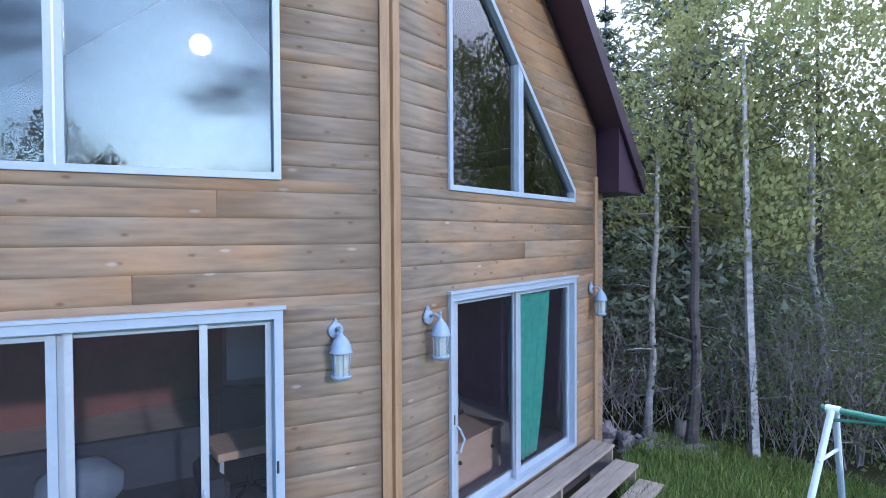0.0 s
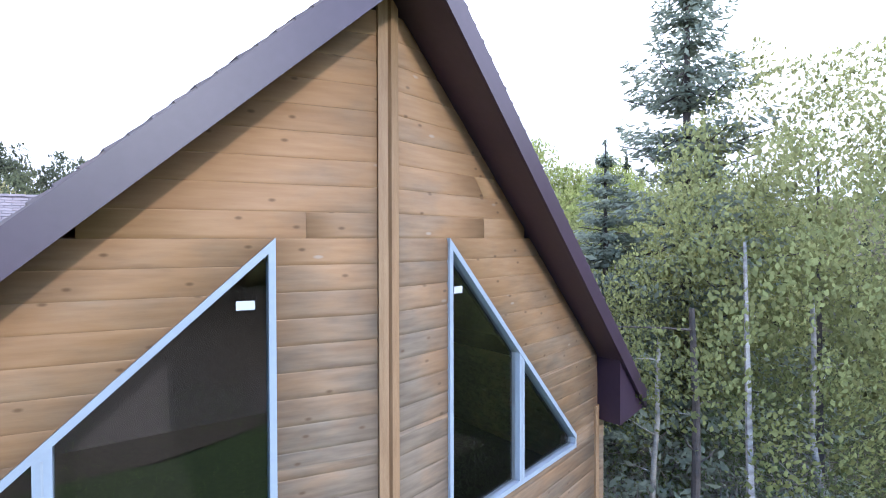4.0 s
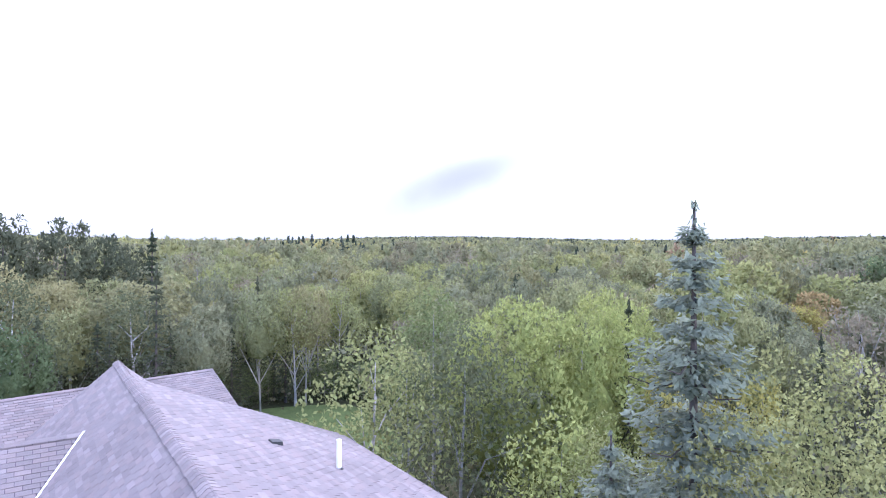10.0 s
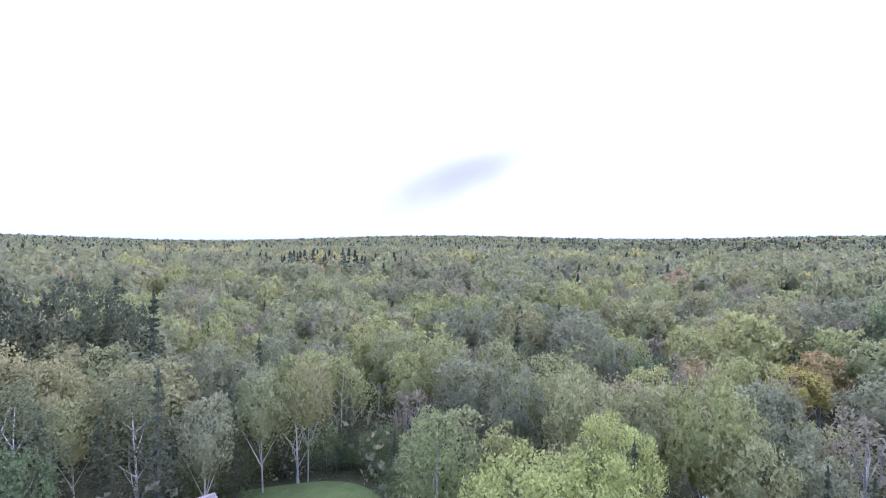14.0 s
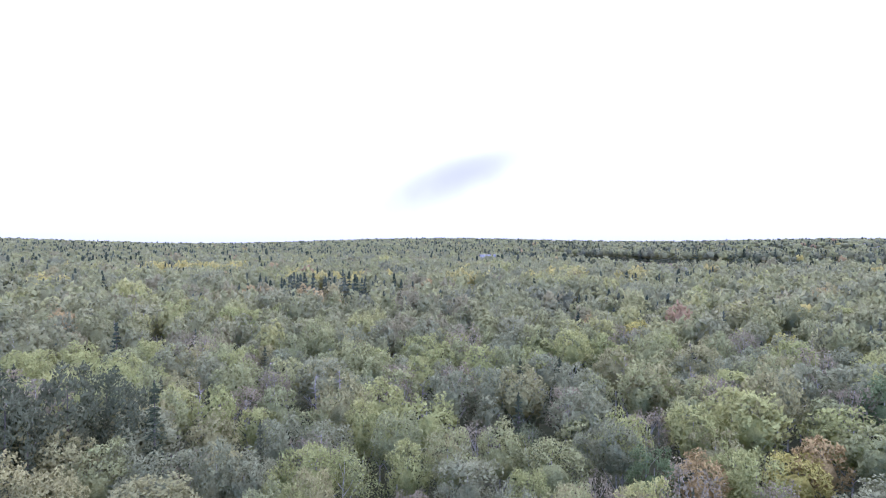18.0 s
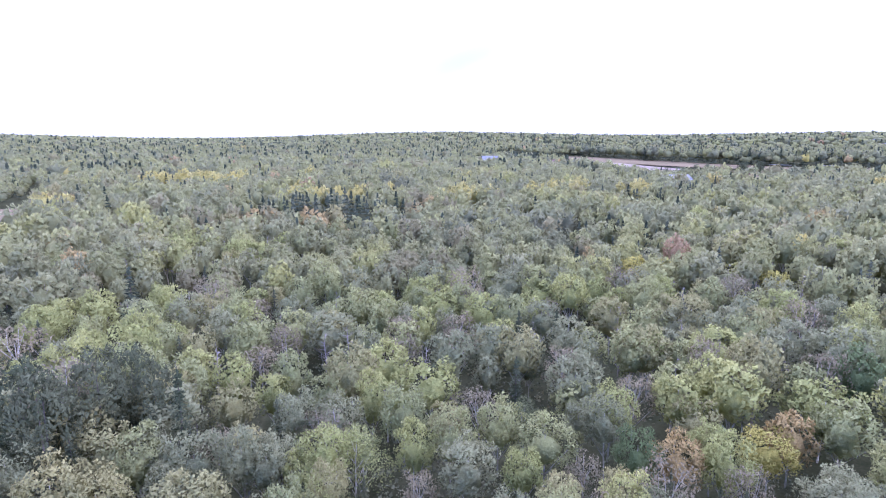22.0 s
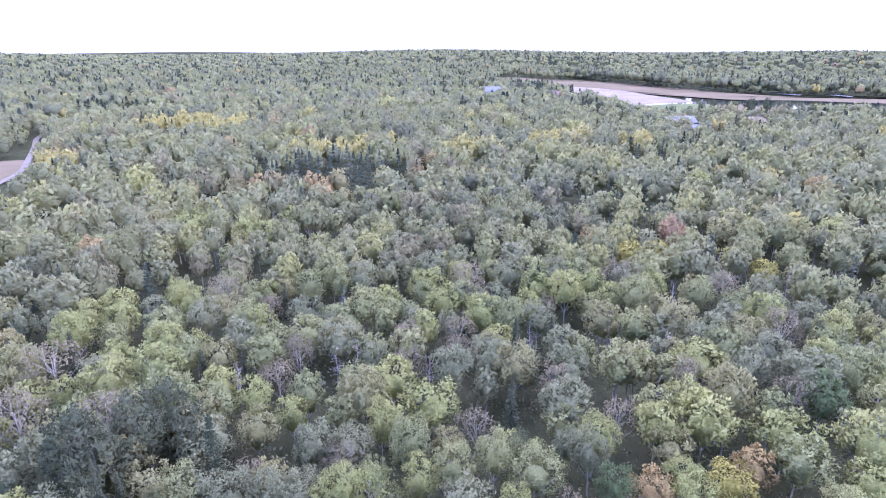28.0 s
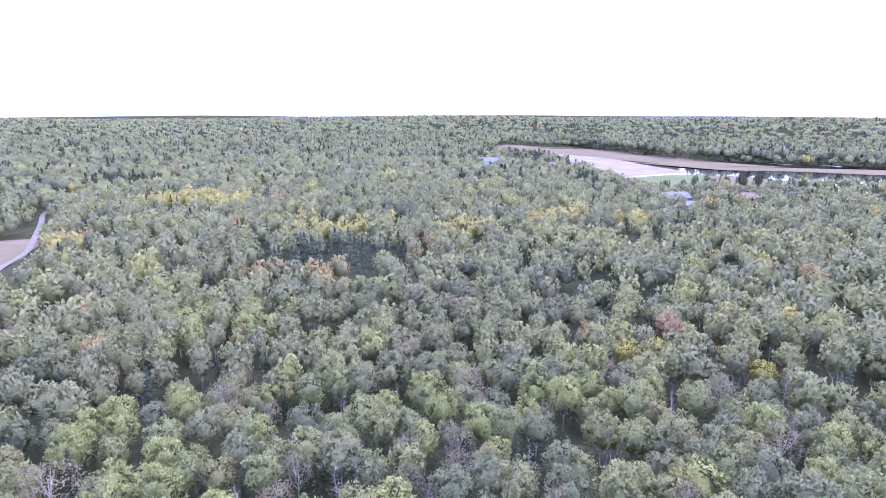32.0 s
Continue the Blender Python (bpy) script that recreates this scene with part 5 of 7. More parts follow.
def hull(c, rx, rz, rings, segs, r, lump=0.22, mid=None):
    """A lumpy body: the dense inner mass on which the outer sprays sit."""
    th = np.linspace(0.0, 0.74, rings) * math.pi
    ph = np.arange(segs) * 2 * math.pi / segs
    t, p = np.meshgrid(th, ph, indexing="ij")
    d = np.stack([np.sin(t) * np.cos(p), np.sin(t) * np.sin(p), np.cos(t)], -1)
    k = 1 + lump * r.uniform(-1, 1, t.shape)
    if segs > 7:
        t = t + r.uniform(-0.4, 0.4, t.shape) * 0.7 * math.pi / rings * (t > 0.01)
        p = p + r.uniform(-0.4, 0.4, t.shape) * 2 * math.pi / segs
        d = np.stack([np.sin(t) * np.cos(p), np.sin(t) * np.sin(p), np.cos(t)], -1)
    v = c + d * k[..., None] * np.array([rx, rx, rz])
    sn = unit(d / np.array([rx, rx, rz]) * rx)
    if mid is not None:
        sn = unit(sn + 0.5 * unit(v - mid) + 0.3 * r.normal(size=sn.shape))
    v = np.concatenate([v, sn], -1)
    i, j = np.meshgrid(np.arange(rings - 1), np.arange(segs), indexing="ij")
    f = np.stack([i * segs + j, (i + 1) * segs + j, (i + 1) * segs + (j + 1) % segs, i * segs + (j + 1) % segs], -1).reshape(-1, 4)
    return v.reshape(-1, 6), f


def dome_tree(seed, h=10.0, wide=0.46, base=0.36, rings=4, segs=7, n=300, leaf=0.36, trunk=True, tall=1.0, core=0.62, lobes=6, twigs=0, fill=0.72):
    """A woodland tree seen from above: billows of upward sprays heaped into a rounded crown on a pale stem."""
    r = np.random.default_rng(seed)
    rz = h * (1 - base) * 0.55 * tall
    rx = h * wide * 0.5
    top = np.array([r.normal(0, 0.03 * h), r.normal(0, 0.03 * h), h])
    mid = top - np.array([0, 0, rz * 1.05])
    cen, rad = [], []
    for i in range(lobes):
        if i == 0 and lobes > 1:
            q, z, dist = 0.62, 0.0, r.uniform(0, 0.2)
        else:
            k = (i - 0.3) / max(1, lobes - 1)
            q, z, dist = r.uniform(0.44, 0.66), 0.12 + 0.85 * k ** 1.1 + r.uniform(-0.1, 0.1), 0.38 + 0.22 * math.sin(min(1, k) * 2.6) + r.uniform(-0.08, 0.12)
        if lobes == 1:
            q, z, dist = 0.95, 0.0, 0.0
        a = 2.4 * i + r.uniform(-0.5, 0.5)
        qz = q * rz * r.uniform(0.85, 1.15) * (1.1 if lobes > 1 else 1.0)
        cen.append(np.array([top[0] + rx * dist * math.cos(a), top[1] + rx * dist * math.sin(a), h - qz * 1.05 - z * rz]))
        rad.append((q * rx * 1.1, qz))
    parts = [hull(c, q[0] * core, q[1] * core, rings, segs, r, 0.16, mid) for c, q in zip(cen, rad)] if core else []
    cen, rad = np.array(cen), np.array(rad)
    w = rad[:, 0] * rad[:, 1]
    pick = r.choice(lobes, n, p=w / w.sum())
    d = unit(r.normal(size=(n, 3)) + np.array([0, 0, 0.55]))
    rr = np.stack([rad[pick, 0], rad[pick, 0], rad[pick, 1]], -1)
    p = cen[pick] + d * rr * r.triangular(0.80, 0.95, 1.12, n)[:, None]
    sn = unit(unit(d / rr * rr[:, :1]) + 0.5 * unit(p - mid))
    parts.append(leaves(p, d + 0.25 * r.normal(size=p.shape), leaf, fill, r, sn, 0.3))
    if not core:
        # broad inner boughs close the crown
        m = n // 4
        e = d[:m]
        p = cen[pick[:m]] + e * rr[:m] * r.uniform(0.58, 0.84, m)[:, None]
        parts.append(leaves(p, e + 0.3 * r.normal(size=p.shape), leaf * 1.6, 0.9, r, sn[:m], 0.2))
    wood = []
    if trunk:
        wood.append(limb([[0, 0, 0], [top[0] * 0.5, top[1] * 0.5, h * 0.3], [top[0], top[1], h * 0.8]], [0.011 * h, 0.009 * h, 0.004 * h], 4))
        for i in range(min(lobes, 4)):
            c = cen[i]
            wood.append(limb([[top[0] * 0.6, top[1] * 0.6, max(0.2, base * 0.9) * h], [(c[0] + top[0]) * 0.5, (c[1] + top[1]) * 0.5, c[2] - rad[i, 1] * 0.8], c], [0.006 * h, 0.005 * h, 0.002 * h], 3))
    for i in range(twigs):
        a, k = r.uniform(0, 6.28), r.uniform(0.3, 1.0)
        s0 = np.array([top[0], top[1], h * r.uniform(0.45, 0.7)])
        e = np.array([top[0] + rx * k * math.cos(a), top[1] + rx * k * math.sin(a), h * r.uniform(0.85, 1.08)])
        wood.append(limb([s0, s0 * 0.5 + e * 0.5 + r.normal(0, 0.02 * h, 3), e], [0.006 * h, 0.0045 * h, 0.002 * h], 3))
    return join(wood), join(parts)


def tuft_tree(seed, h=10.0, wide=0.56, base=0.36, tufts=22, n=900, leaf=0.42, thin=0.36, core=0.74, rings=5, segs=8, loose=0.34, trunk=True, twigs=0, tip=0.16, limbs=4):
    """A woodland crown as one sees it from above: upward tufts of fine sprays on a rounded dome, over a dense dark heart."""
    r = np.random.default_rng(seed)
    rx, rz = h * wide * 0.5, h * (1 - base) * 0.5
    mid = np.array([r.normal(0, 0.02 * h), r.normal(0, 0.02 * h), h - rz])
    shape = np.array([rx, rx, rz])
    # tufts spread over the dome, a few lower ones at the sides
    k = (np.arange(tufts) + 0.5) / tufts
    cz = 0.96 - 1.45 * k
    a = 2.4 * np.arange(tufts) + r.uniform(-0.5, 0.5, tufts)
    sz = np.sqrt(np.maximum(0, 1 - cz ** 2))
    dirs = np.stack([sz * np.cos(a), sz * np.sin(a), cz], -1)
    reach = r.uniform(0.70, 0.98, tufts) * np.where(cz < -0.1, 0.92, 1.0)
    cen = mid + dirs * shape * reach[:, None]
    size = rx * loose * r.uniform(0.7, 1.3, tufts)
    w = size ** 2
    pick = r.choice(tufts, n, p=w / w.sum())
    d = unit(r.normal(size=(n, 3)) + 0.7 * dirs[pick] + np.array([0, 0, 0.35]))
    p = cen[pick] + d * size[pick][:, None] * (r.random(n) ** 0.45)[:, None] * np.array([1, 1, 1.25])
    out = unit((p - mid) / shape)
    axis = unit(0.55 * out + 0.35 * d + np.array([0, 0, 0.75]))
    nrm = unit(out + 0.7 * r.normal(size=(n, 3)))
    soft = unit(0.75 * out + 0.55 * d + np.array([0, 0, 0.15]))
    parts = [leaves(p, nrm, leaf, thin, r, soft, 0.0, axis)]
    if core:
        heart = mid - np.array([0, 0, 0.22 * rz])
        parts.append(hull(heart, rx * core, rz * core, rings, segs, r, tip, mid))
    wood = []
    if trunk:
        wood.append(limb([[0, 0, 0], [mid[0] * 0.5, mid[1] * 0.5, h * 0.3], [mid[0], mid[1], h * 0.8]], [0.010 * h, 0.008 * h, 0.003 * h], 4))
        for i in range(limbs):
            c = cen[-1 - 2 * i]
            st = np.array([mid[0] * 0.6, mid[1] * 0.6, max(0.2, base * 0.8) * h])
            wood.append(limb([st, (st + c) / 2, c], [0.005 * h, 0.004 * h, 0.002 * h], 3))
    for i in range(twigs):
        e = mid + dirs[i % tufts] * shape * r.uniform(0.95, 1.15)
        st = np.array([mid[0], mid[1], h * r.uniform(0.4, 0.65)])
        wood.append(limb([st, st * 0.5 + e * 0.5 + r.normal(0, 0.02 * h, 3), e], [0.005 * h, 0.0035 * h, 0.0015 * h], 3))
    return join(wood), join(parts)


def broadleaf(seed, h=10.0, wide=0.40, base=0.33, lobes=9, n=900, leaf=0.34, sides=6, limbs=7, lean=0.03, trunk_r=0.011, round_top=0.9, core=True):
    """Wood and crown of a broad-leaved tree: limbs that end in lobes, each a loose shell of leaf sprays."""
    r = np.random.default_rng(seed)
    zt = np.linspace(0, 1, 7)
    bend = np.cumsum(r.normal(0, lean * h / 6, (7, 2)), axis=0) * zt[:, None]
    tp = np.stack([bend[:, 0], bend[:, 1], zt * h * 0.9], -1)
    wood = [limb(tp, np.interp(zt, [0, 0.06, 1], [trunk_r * h * 1.5, trunk_r * h, trunk_r * h * 0.16]), sides)]
    cen, rad = [], []
    for i in range(lobes):
        k = (i + 0.5) / lobes
        zc = h * (base + (0.93 - base) * k)
        env = math.sin(math.pi * min(1, (0.22 + 0.78 * k) ** round_top)) ** 0.7
        dist = h * wide * 0.55 * env * r.uniform(0.55, 1.1)
        a = 2.4 * i + r.uniform(-0.5, 0.5)
        top = tp[min(6, int(zc / (h * 0.9) * 6))]
        c = np.array([top[0] + dist * math.cos(a), top[1] + dist * math.sin(a), zc])
        cen.append(c)
        q = h * wide * 0.36 * (0.6 + 0.55 * env) * r.uniform(0.75, 1.2)
        rad.append((q, q, q * r.uniform(0.8, 1.25)))
        if i < limbs:
            st = np.array([tp[:, 0][int(zc / h * 5)], tp[:, 1][int(zc / h * 5)], max(0.15 * h, zc - dist * 1.1 - 0.06 * h)])
            md = st * 0.5 + c * 0.5 + r.normal(0, 0.02 * h, 3)
            wood.append(limb([st, md, c + r.normal(0, 0.02 * h, 3)], [trunk_r * h * 0.42, trunk_r * h * 0.28, trunk_r * h * 0.08], 4))
    cen.append(np.array([tp[-1][0], tp[-1][1], h * 0.90]))
    rad.append((h * wide * 0.26, h * wide * 0.26, h * wide * 0.34))
    cen, rad = np.array(cen), np.array(rad)
    w = rad[:, 0] * rad[:, 2]
    pick = r.choice(len(cen), n, p=w / w.sum())
    d = unit(r.normal(size=(n, 3)) + np.array([0, 0, 0.35]))
    # leaves gather on a few directions of each lobe
    tuft = unit(r.normal(size=(len(cen), 14, 3)) + np.array([0, 0, 0.4]))
    d = unit(d + 0.9 * tuft[pick, r.integers(0, 14, n)])
    f = np.where(r.random(n) < 0.16, r.uniform(0.3, 0.75, n), r.uniform(0.8, 1.12, n))
    p = cen[pick] + d * rad[pick] * f[:, None]
    nr = d + 0.5 * r.normal(size=(n, 3)) + np.array([0, 0, 0.25])
    mid = np.array([0, 0, h * (base + 0.5) * 0.55])
    crown = [leaves(p, nr, leaf, 0.6, r, unit(d + 0.8 * unit(p - mid)), 0.35)]
    if core:
        for c, q in zip(cen, rad):
            crown.append(hull(c, q[0] * 0.5, q[2] * 0.5, 4, 6, r, 0.25))
    return join(wood), join(crown)


def conifer(seed, h=10.0, wide=0.20, whorls=16, per=7, sub=4, spray=0.5, base=0.08, sides=6, ragged=0.25, droop=0.35, belly=1.1, thin=0.5):
    r = np.random.default_rng(seed)
    zt = np.linspace(0, 1, 5)
    wood = [limb(np.stack([zt * 0, zt * 0, zt * h], -1), np.interp(zt, [0, 1], [0.014 * h, 0.002 * h]), sides)]
    cs, ns, so, ax = [], [], [], []
    for i in range(whorls):
        k = (i + 0.5 * r.random()) / whorls
        z = h * (base + (0.97 - base) * k)
        rr = h * (wide * (1 - k) ** belly + 0.018) * r.uniform(1 - ragged * min(1, 1.6 - 1.4 * k), 1 + ragged * 0.5)
        for j in range(per):
            a = 2 * math.pi * (j + r.random() * 0.7) / per + i * 1.1
            ln = rr * r.uniform(0.65, 1.12)
            dr = np.array([math.cos(a), math.sin(a), 0])
            side = np.array([-dr[1], dr[0], 0])
            e = np.array([0, 0, z])
            end = e + dr * ln + np.array([0, 0, -droop * ln + 0.12 * ln])
            if ln > 0.09 * h and j % 2 == 0:
                wood.append(limb([e, (e + end) / 2 + np.array([0, 0, -0.02 * h]), end], [0.002 * h, 0.0015 * h, 0.0008 * h], 3))
            ns_ = max(min(5 + sub // 4, sub), int(sub * min(1.0, ln / (0.16 * h))))
            for q in range(ns_):
                u = (q + 0.6 + 0.4 * r.random()) / ns_
                c = e + (end - e) * u + side * r.normal(0, 0.20 * ln * math.sin(math.pi * min(0.92, 0.15 + 0.8 * u)) + 0.008) + np.array([0, 0, r.normal(0, 0.006 * h) + 0.16 * ln * u ** 3])
                cs.append(c)
                ns.append(np.array([0, 0, 1.0]) + 0.5 * dr + r.normal(0, 0.45, 3))
                so.append(np.array([0, 0, 0.75]) + dr)
                ax.append(dr + side * r.normal(0, 0.7) + np.array([0, 0, -0.1]))
    for q in range(4 * per):
        a, k = r.uniform(0, 6.28), r.uniform(0.9, 1.0)
        cs.append(np.array([math.cos(a) * 0.012 * h * (1.04 - k) * 9, math.sin(a) * 0.012 * h * (1.04 - k) * 9, h * k]))
        ns.append(np.array([math.cos(a), math.sin(a), 0.6]))
        so.append(ns[-1])
        ax.append(np.array([0, 0, 1.0]) + 0.8 * ns[-1])
    return join(wood), leaves(np.array(cs), np.array(ns), spray, thin, r, unit(np.array(so)), 0.0, np.array(ax))


def bare(seed, h=8.0, n=26, sides=5):
    """A dead tree: a spike with short broken branches."""
    r = np.random.default_rng(seed)
    zt = np.linspace(0, 1, 6)
    b = np.cumsum(r.normal(0, 0.012 * h, (6, 2)), axis=0)
    tp = np.stack([b[:, 0], b[:, 1], zt * h], -1)
    out = [limb(tp, np.interp(zt, [0, 1], [0.013 * h, 0.002 * h]), sides)]
    for i in range(n):
        k = r.uniform(0.25, 0.97)
        c = np.array([np.interp(k, zt, tp[:, a]) for a in range(3)])
        a = r.uniform(0, 6.28)
        ln = h * 0.20 * (1.1 - k) * r.uniform(0.5, 1.3) + 0.03 * h
        e = c + ln * np.array([math.cos(a), math.sin(a), r.uniform(0.0, 0.9)])
        m = (c + e) / 2 + r.normal(0, 0.04 * ln + 0.01, 3)
        out.append(limb([c, m, e], [0.0035 * h, 0.0022 * h, 0.0008 * h], 3))
    return join(out)


# ---- single trees near the house ----
def tree_meshes(name, body, bark, leaf):
    (wv, wf), (lv, lf) = body
    return quad_mesh(name + "_trunk", wv, wf, bark), quad_mesh(name + "_crown", lv, lf, leaf)


KINDS = {}


def kind(key, name, body, bark, leaf, label, category="tree", group=""):
    KINDS[key] = (name, *tree_meshes(key, body, bark, leaf), label, category, group)


def plant(key, x, y, h, turn=0.0, fat=1.0, label=""):
    name, tm, cm, lab, cat, grp = KINDS[key]
    z = float(ground_z(x, y)) - 0.08
    k = h / 10.0
    t = thing(name, Matrix.Translation((x, y, z)) @ pose(0, 0, 0, 0, 0, turn) @ Matrix.Diagonal((k * fat, k * fat, k, 1)), label or lab, cat, grp)
    for n_, me in (("trunk", tm), ("crown", cm)):
        o = new(n_, me)
        o.parent = t
    return t


def leafset(lo, hi, key):
    return leaf_mat("foliage " + key, [(0.0, lo), (1.0, hi)], "object", 0.2, 0.5)


M_L_OLIVE = leafset((0.26, 0.275, 0.115), (0.31, 0.31, 0.135), "olive")
M_L_LIGHT = leafset((0.29, 0.32, 0.11), (0.34, 0.355, 0.13), "bright aspen")
M_L_MID = leafset((0.17, 0.20, 0.085), (0.235, 0.255, 0.105), "mid green")
M_L_GREY = leafset((0.105, 0.118, 0.066), (0.15, 0.16, 0.088), "grey green")
M_L_DARK = leafset((0.12, 0.15, 0.07), (0.18, 0.205, 0.095), "shaded shrub")

kind("big_birch", "birch_tree", tuft_tree(11, wide=0.52, base=0.16, tufts=64, n=10000, leaf=0.105, thin=0.6, core=0, loose=0.27, limbs=0), M_BARK_BIRCH, M_L_OLIVE, "tall birch with white trunk and olive leaves at the lawn's edge", group="trees beside the house")
kind("big_aspen", "aspen_tree", tuft_tree(12, wide=0.60, base=0.10, tufts=70, n=11000, leaf=0.11, thin=0.6, core=0, loose=0.25, limbs=0), M_BARK_DARK, M_L_OLIVE, "leafy aspen with olive green crown beside the house", group="trees beside the house")
kind("light_aspen", "aspen_tree", tuft_tree(13, wide=0.56, base=0.08, tufts=50, n=7000, leaf=0.19, thin=0.52, core=0.55, loose=0.26), M_BARK_GREY, M_L_LIGHT, "bright yellow-green aspen with a full rounded crown", group="trees beside the house")
kind("big_spruce", "spruce_tree", conifer(21, wide=0.255, whorls=25, per=7, sub=110, spray=0.16, ragged=0.6, base=0.10, droop=0.20, belly=0.95, thin=0.4), M_BARK_DARK, M_NEEDLE_OBJ, "tall ragged blue-green spruce with drooping boughs", group="spruces")
for i_, (wd, bs) in enumerate(((0.40, 0.30), (0.46, 0.34), (0.36, 0.26), (0.50, 0.38), (0.42, 0.22))):
    kind("aspen%d" % i_, "aspen_tree", broadleaf(30 + i_, wide=wd, base=bs, lobes=11, n=3600, leaf=0.19, limbs=7, sides=5, core=False), M_BARK_GREY, (M_L_MID, M_L_GREY, M_L_MID, M_L_GREY, M_L_LIGHT)[i_],
         ("green aspen with a rounded crown in the woods", "grey-green aspen with an open crown", "slim green aspen in the woods", "broad grey-green aspen among other trees", "yellow-green aspen with a low crown")[i_], group="woodland trees")
for i_ in range(2):
    kind("birch%d" % i_, "birch_tree", broadleaf(40 + i_, wide=0.42, base=0.36, lobes=10, n=2500, leaf=0.2, limbs=9, sides=5, lean=0.06, core=False), M_BARK_BIRCH, (M_L_GREY, M_L_OLIVE)[i_], "birch with a crooked white trunk and grey-green leaves", group="woodland trees")
for i_ in range(2):
    kind("spruce%d" % i_, "spruce_tree", conifer(50 + i_, wide=0.17 + 0.04 * i_, whorls=22, per=8, sub=10, spray=0.26, ragged=0.35), M_BARK_DARK, M_NEEDLE_WOOD, "dark blue-green spruce in the woods", group="spruces")
kind("pine", "pine_tree", tuft_tree(56, wide=0.36, base=0.10, n=2400, leaf=0.34, thin=0.4, tufts=44, core=0, loose=0.36), M_BARK_DARK, M_NEEDLE_WOOD, "tall bushy pine at the edge of the woods", group="pines")
kind("shrub", "shrub", broadleaf(60, wide=0.95, base=0.08, lobes=14, n=4200, leaf=0.24, limbs=8, sides=4, core=False), M_TWIG, M_L_DARK, "dense shaded shrub at the edge of the woods", "shrub", "shrubs")

# woodland crowns by colour
SHADES = {"light": ((0.274, 0.284, 0.119), (0.334, 0.331, 0.140), "bright yellow-green aspen with a full domed crown"),
          "mid": ((0.238, 0.249, 0.128), (0.295, 0.295, 0.143), "green aspen with a domed crown in the woods"),
          "grey": ((0.199, 0.208, 0.128), (0.247, 0.249, 0.151), "grey-green aspen with a domed crown"),
          "olive": ((0.259, 0.247, 0.128), (0.310, 0.284, 0.143), "olive aspen turning at the tips"),
          "deep": ((0.101, 0.135, 0.067), (0.144, 0.178, 0.089), "deep green leafy tree among paler ones"),
          "brown": ((0.209, 0.184, 0.134), (0.266, 0.227, 0.156), "thin brownish tree losing its leaves"),
          "yellow": ((0.346, 0.317, 0.104), (0.396, 0.345, 0.116), "yellow autumn aspen in the woods"),
          "rust": ((0.315, 0.235, 0.118), (0.355, 0.268, 0.130), "orange-brown autumn tree in the woods"),
          "red": ((0.288, 0.130, 0.149), (0.338, 0.158, 0.172), "dull red maple in the woods")}
SHADE_MAT = {k: leaf_mat("foliage " + k, [(0.0, a), (1.0, b)], "object", 0.14, 0.5, 0.25, 0.6) for k, (a, b, _) in SHADES.items()}
BODIES = {}
for i_ in range(5):
    wd, bs = 0.46 + 0.03 * i_, 0.24 + 0.05 * (i_ % 3)
    BODIES["near", i_] = tuft_tree(200 + i_, wide=wd, base=bs, n=2600, leaf=0.29, thin=0.52, tufts=38, rings=6, segs=9, core=0.48, tip=0.16, loose=0.33)
    BODIES["mid", i_] = tuft_tree(220 + i_, wide=wd, base=bs, n=1250, leaf=0.44, thin=0.52, tufts=32, rings=5, segs=8, core=0.55, tip=0.16, loose=0.33)
    BODIES["thin", i_] = tuft_tree(240 + i_, wide=wd, base=bs, n=1000, leaf=0.34, thin=0.5, tufts=26, core=0, twigs=6, loose=0.42)


def wood_tree(shade, x, y, h, fat=1.0, i=0):
    """Plant a woodland tree of that colour; finer leaves nearer to the house."""
    style = "thin" if shade == "brown" else "near" if math.hypot(x, y) < 64 else "mid"
    key = "%s %s %d" % (shade, style, i)
    if key not in KINDS:
        kind(key, "birch_tree" if i == 4 else "aspen_tree", BODIES[style, i], M_BARK_BIRCH if i == 4 else M_BARK_GREY, SHADE_MAT[shade], SHADES[shade][2], group="woodland trees")
    placed.append((x, y, 0.22 * h * fat))
    return plant(key, x, y, h, x * 53 + y * 31, fat)


placed = []
kind("wood_spruce", "spruce_tree", conifer(58, wide=0.19, whorls=17, per=8, sub=6, spray=0.40, ragged=0.3), M_BARK_DARK, M_NEEDLE_WOOD, "dark spruce among the broad-leaved woods", group="spruces")
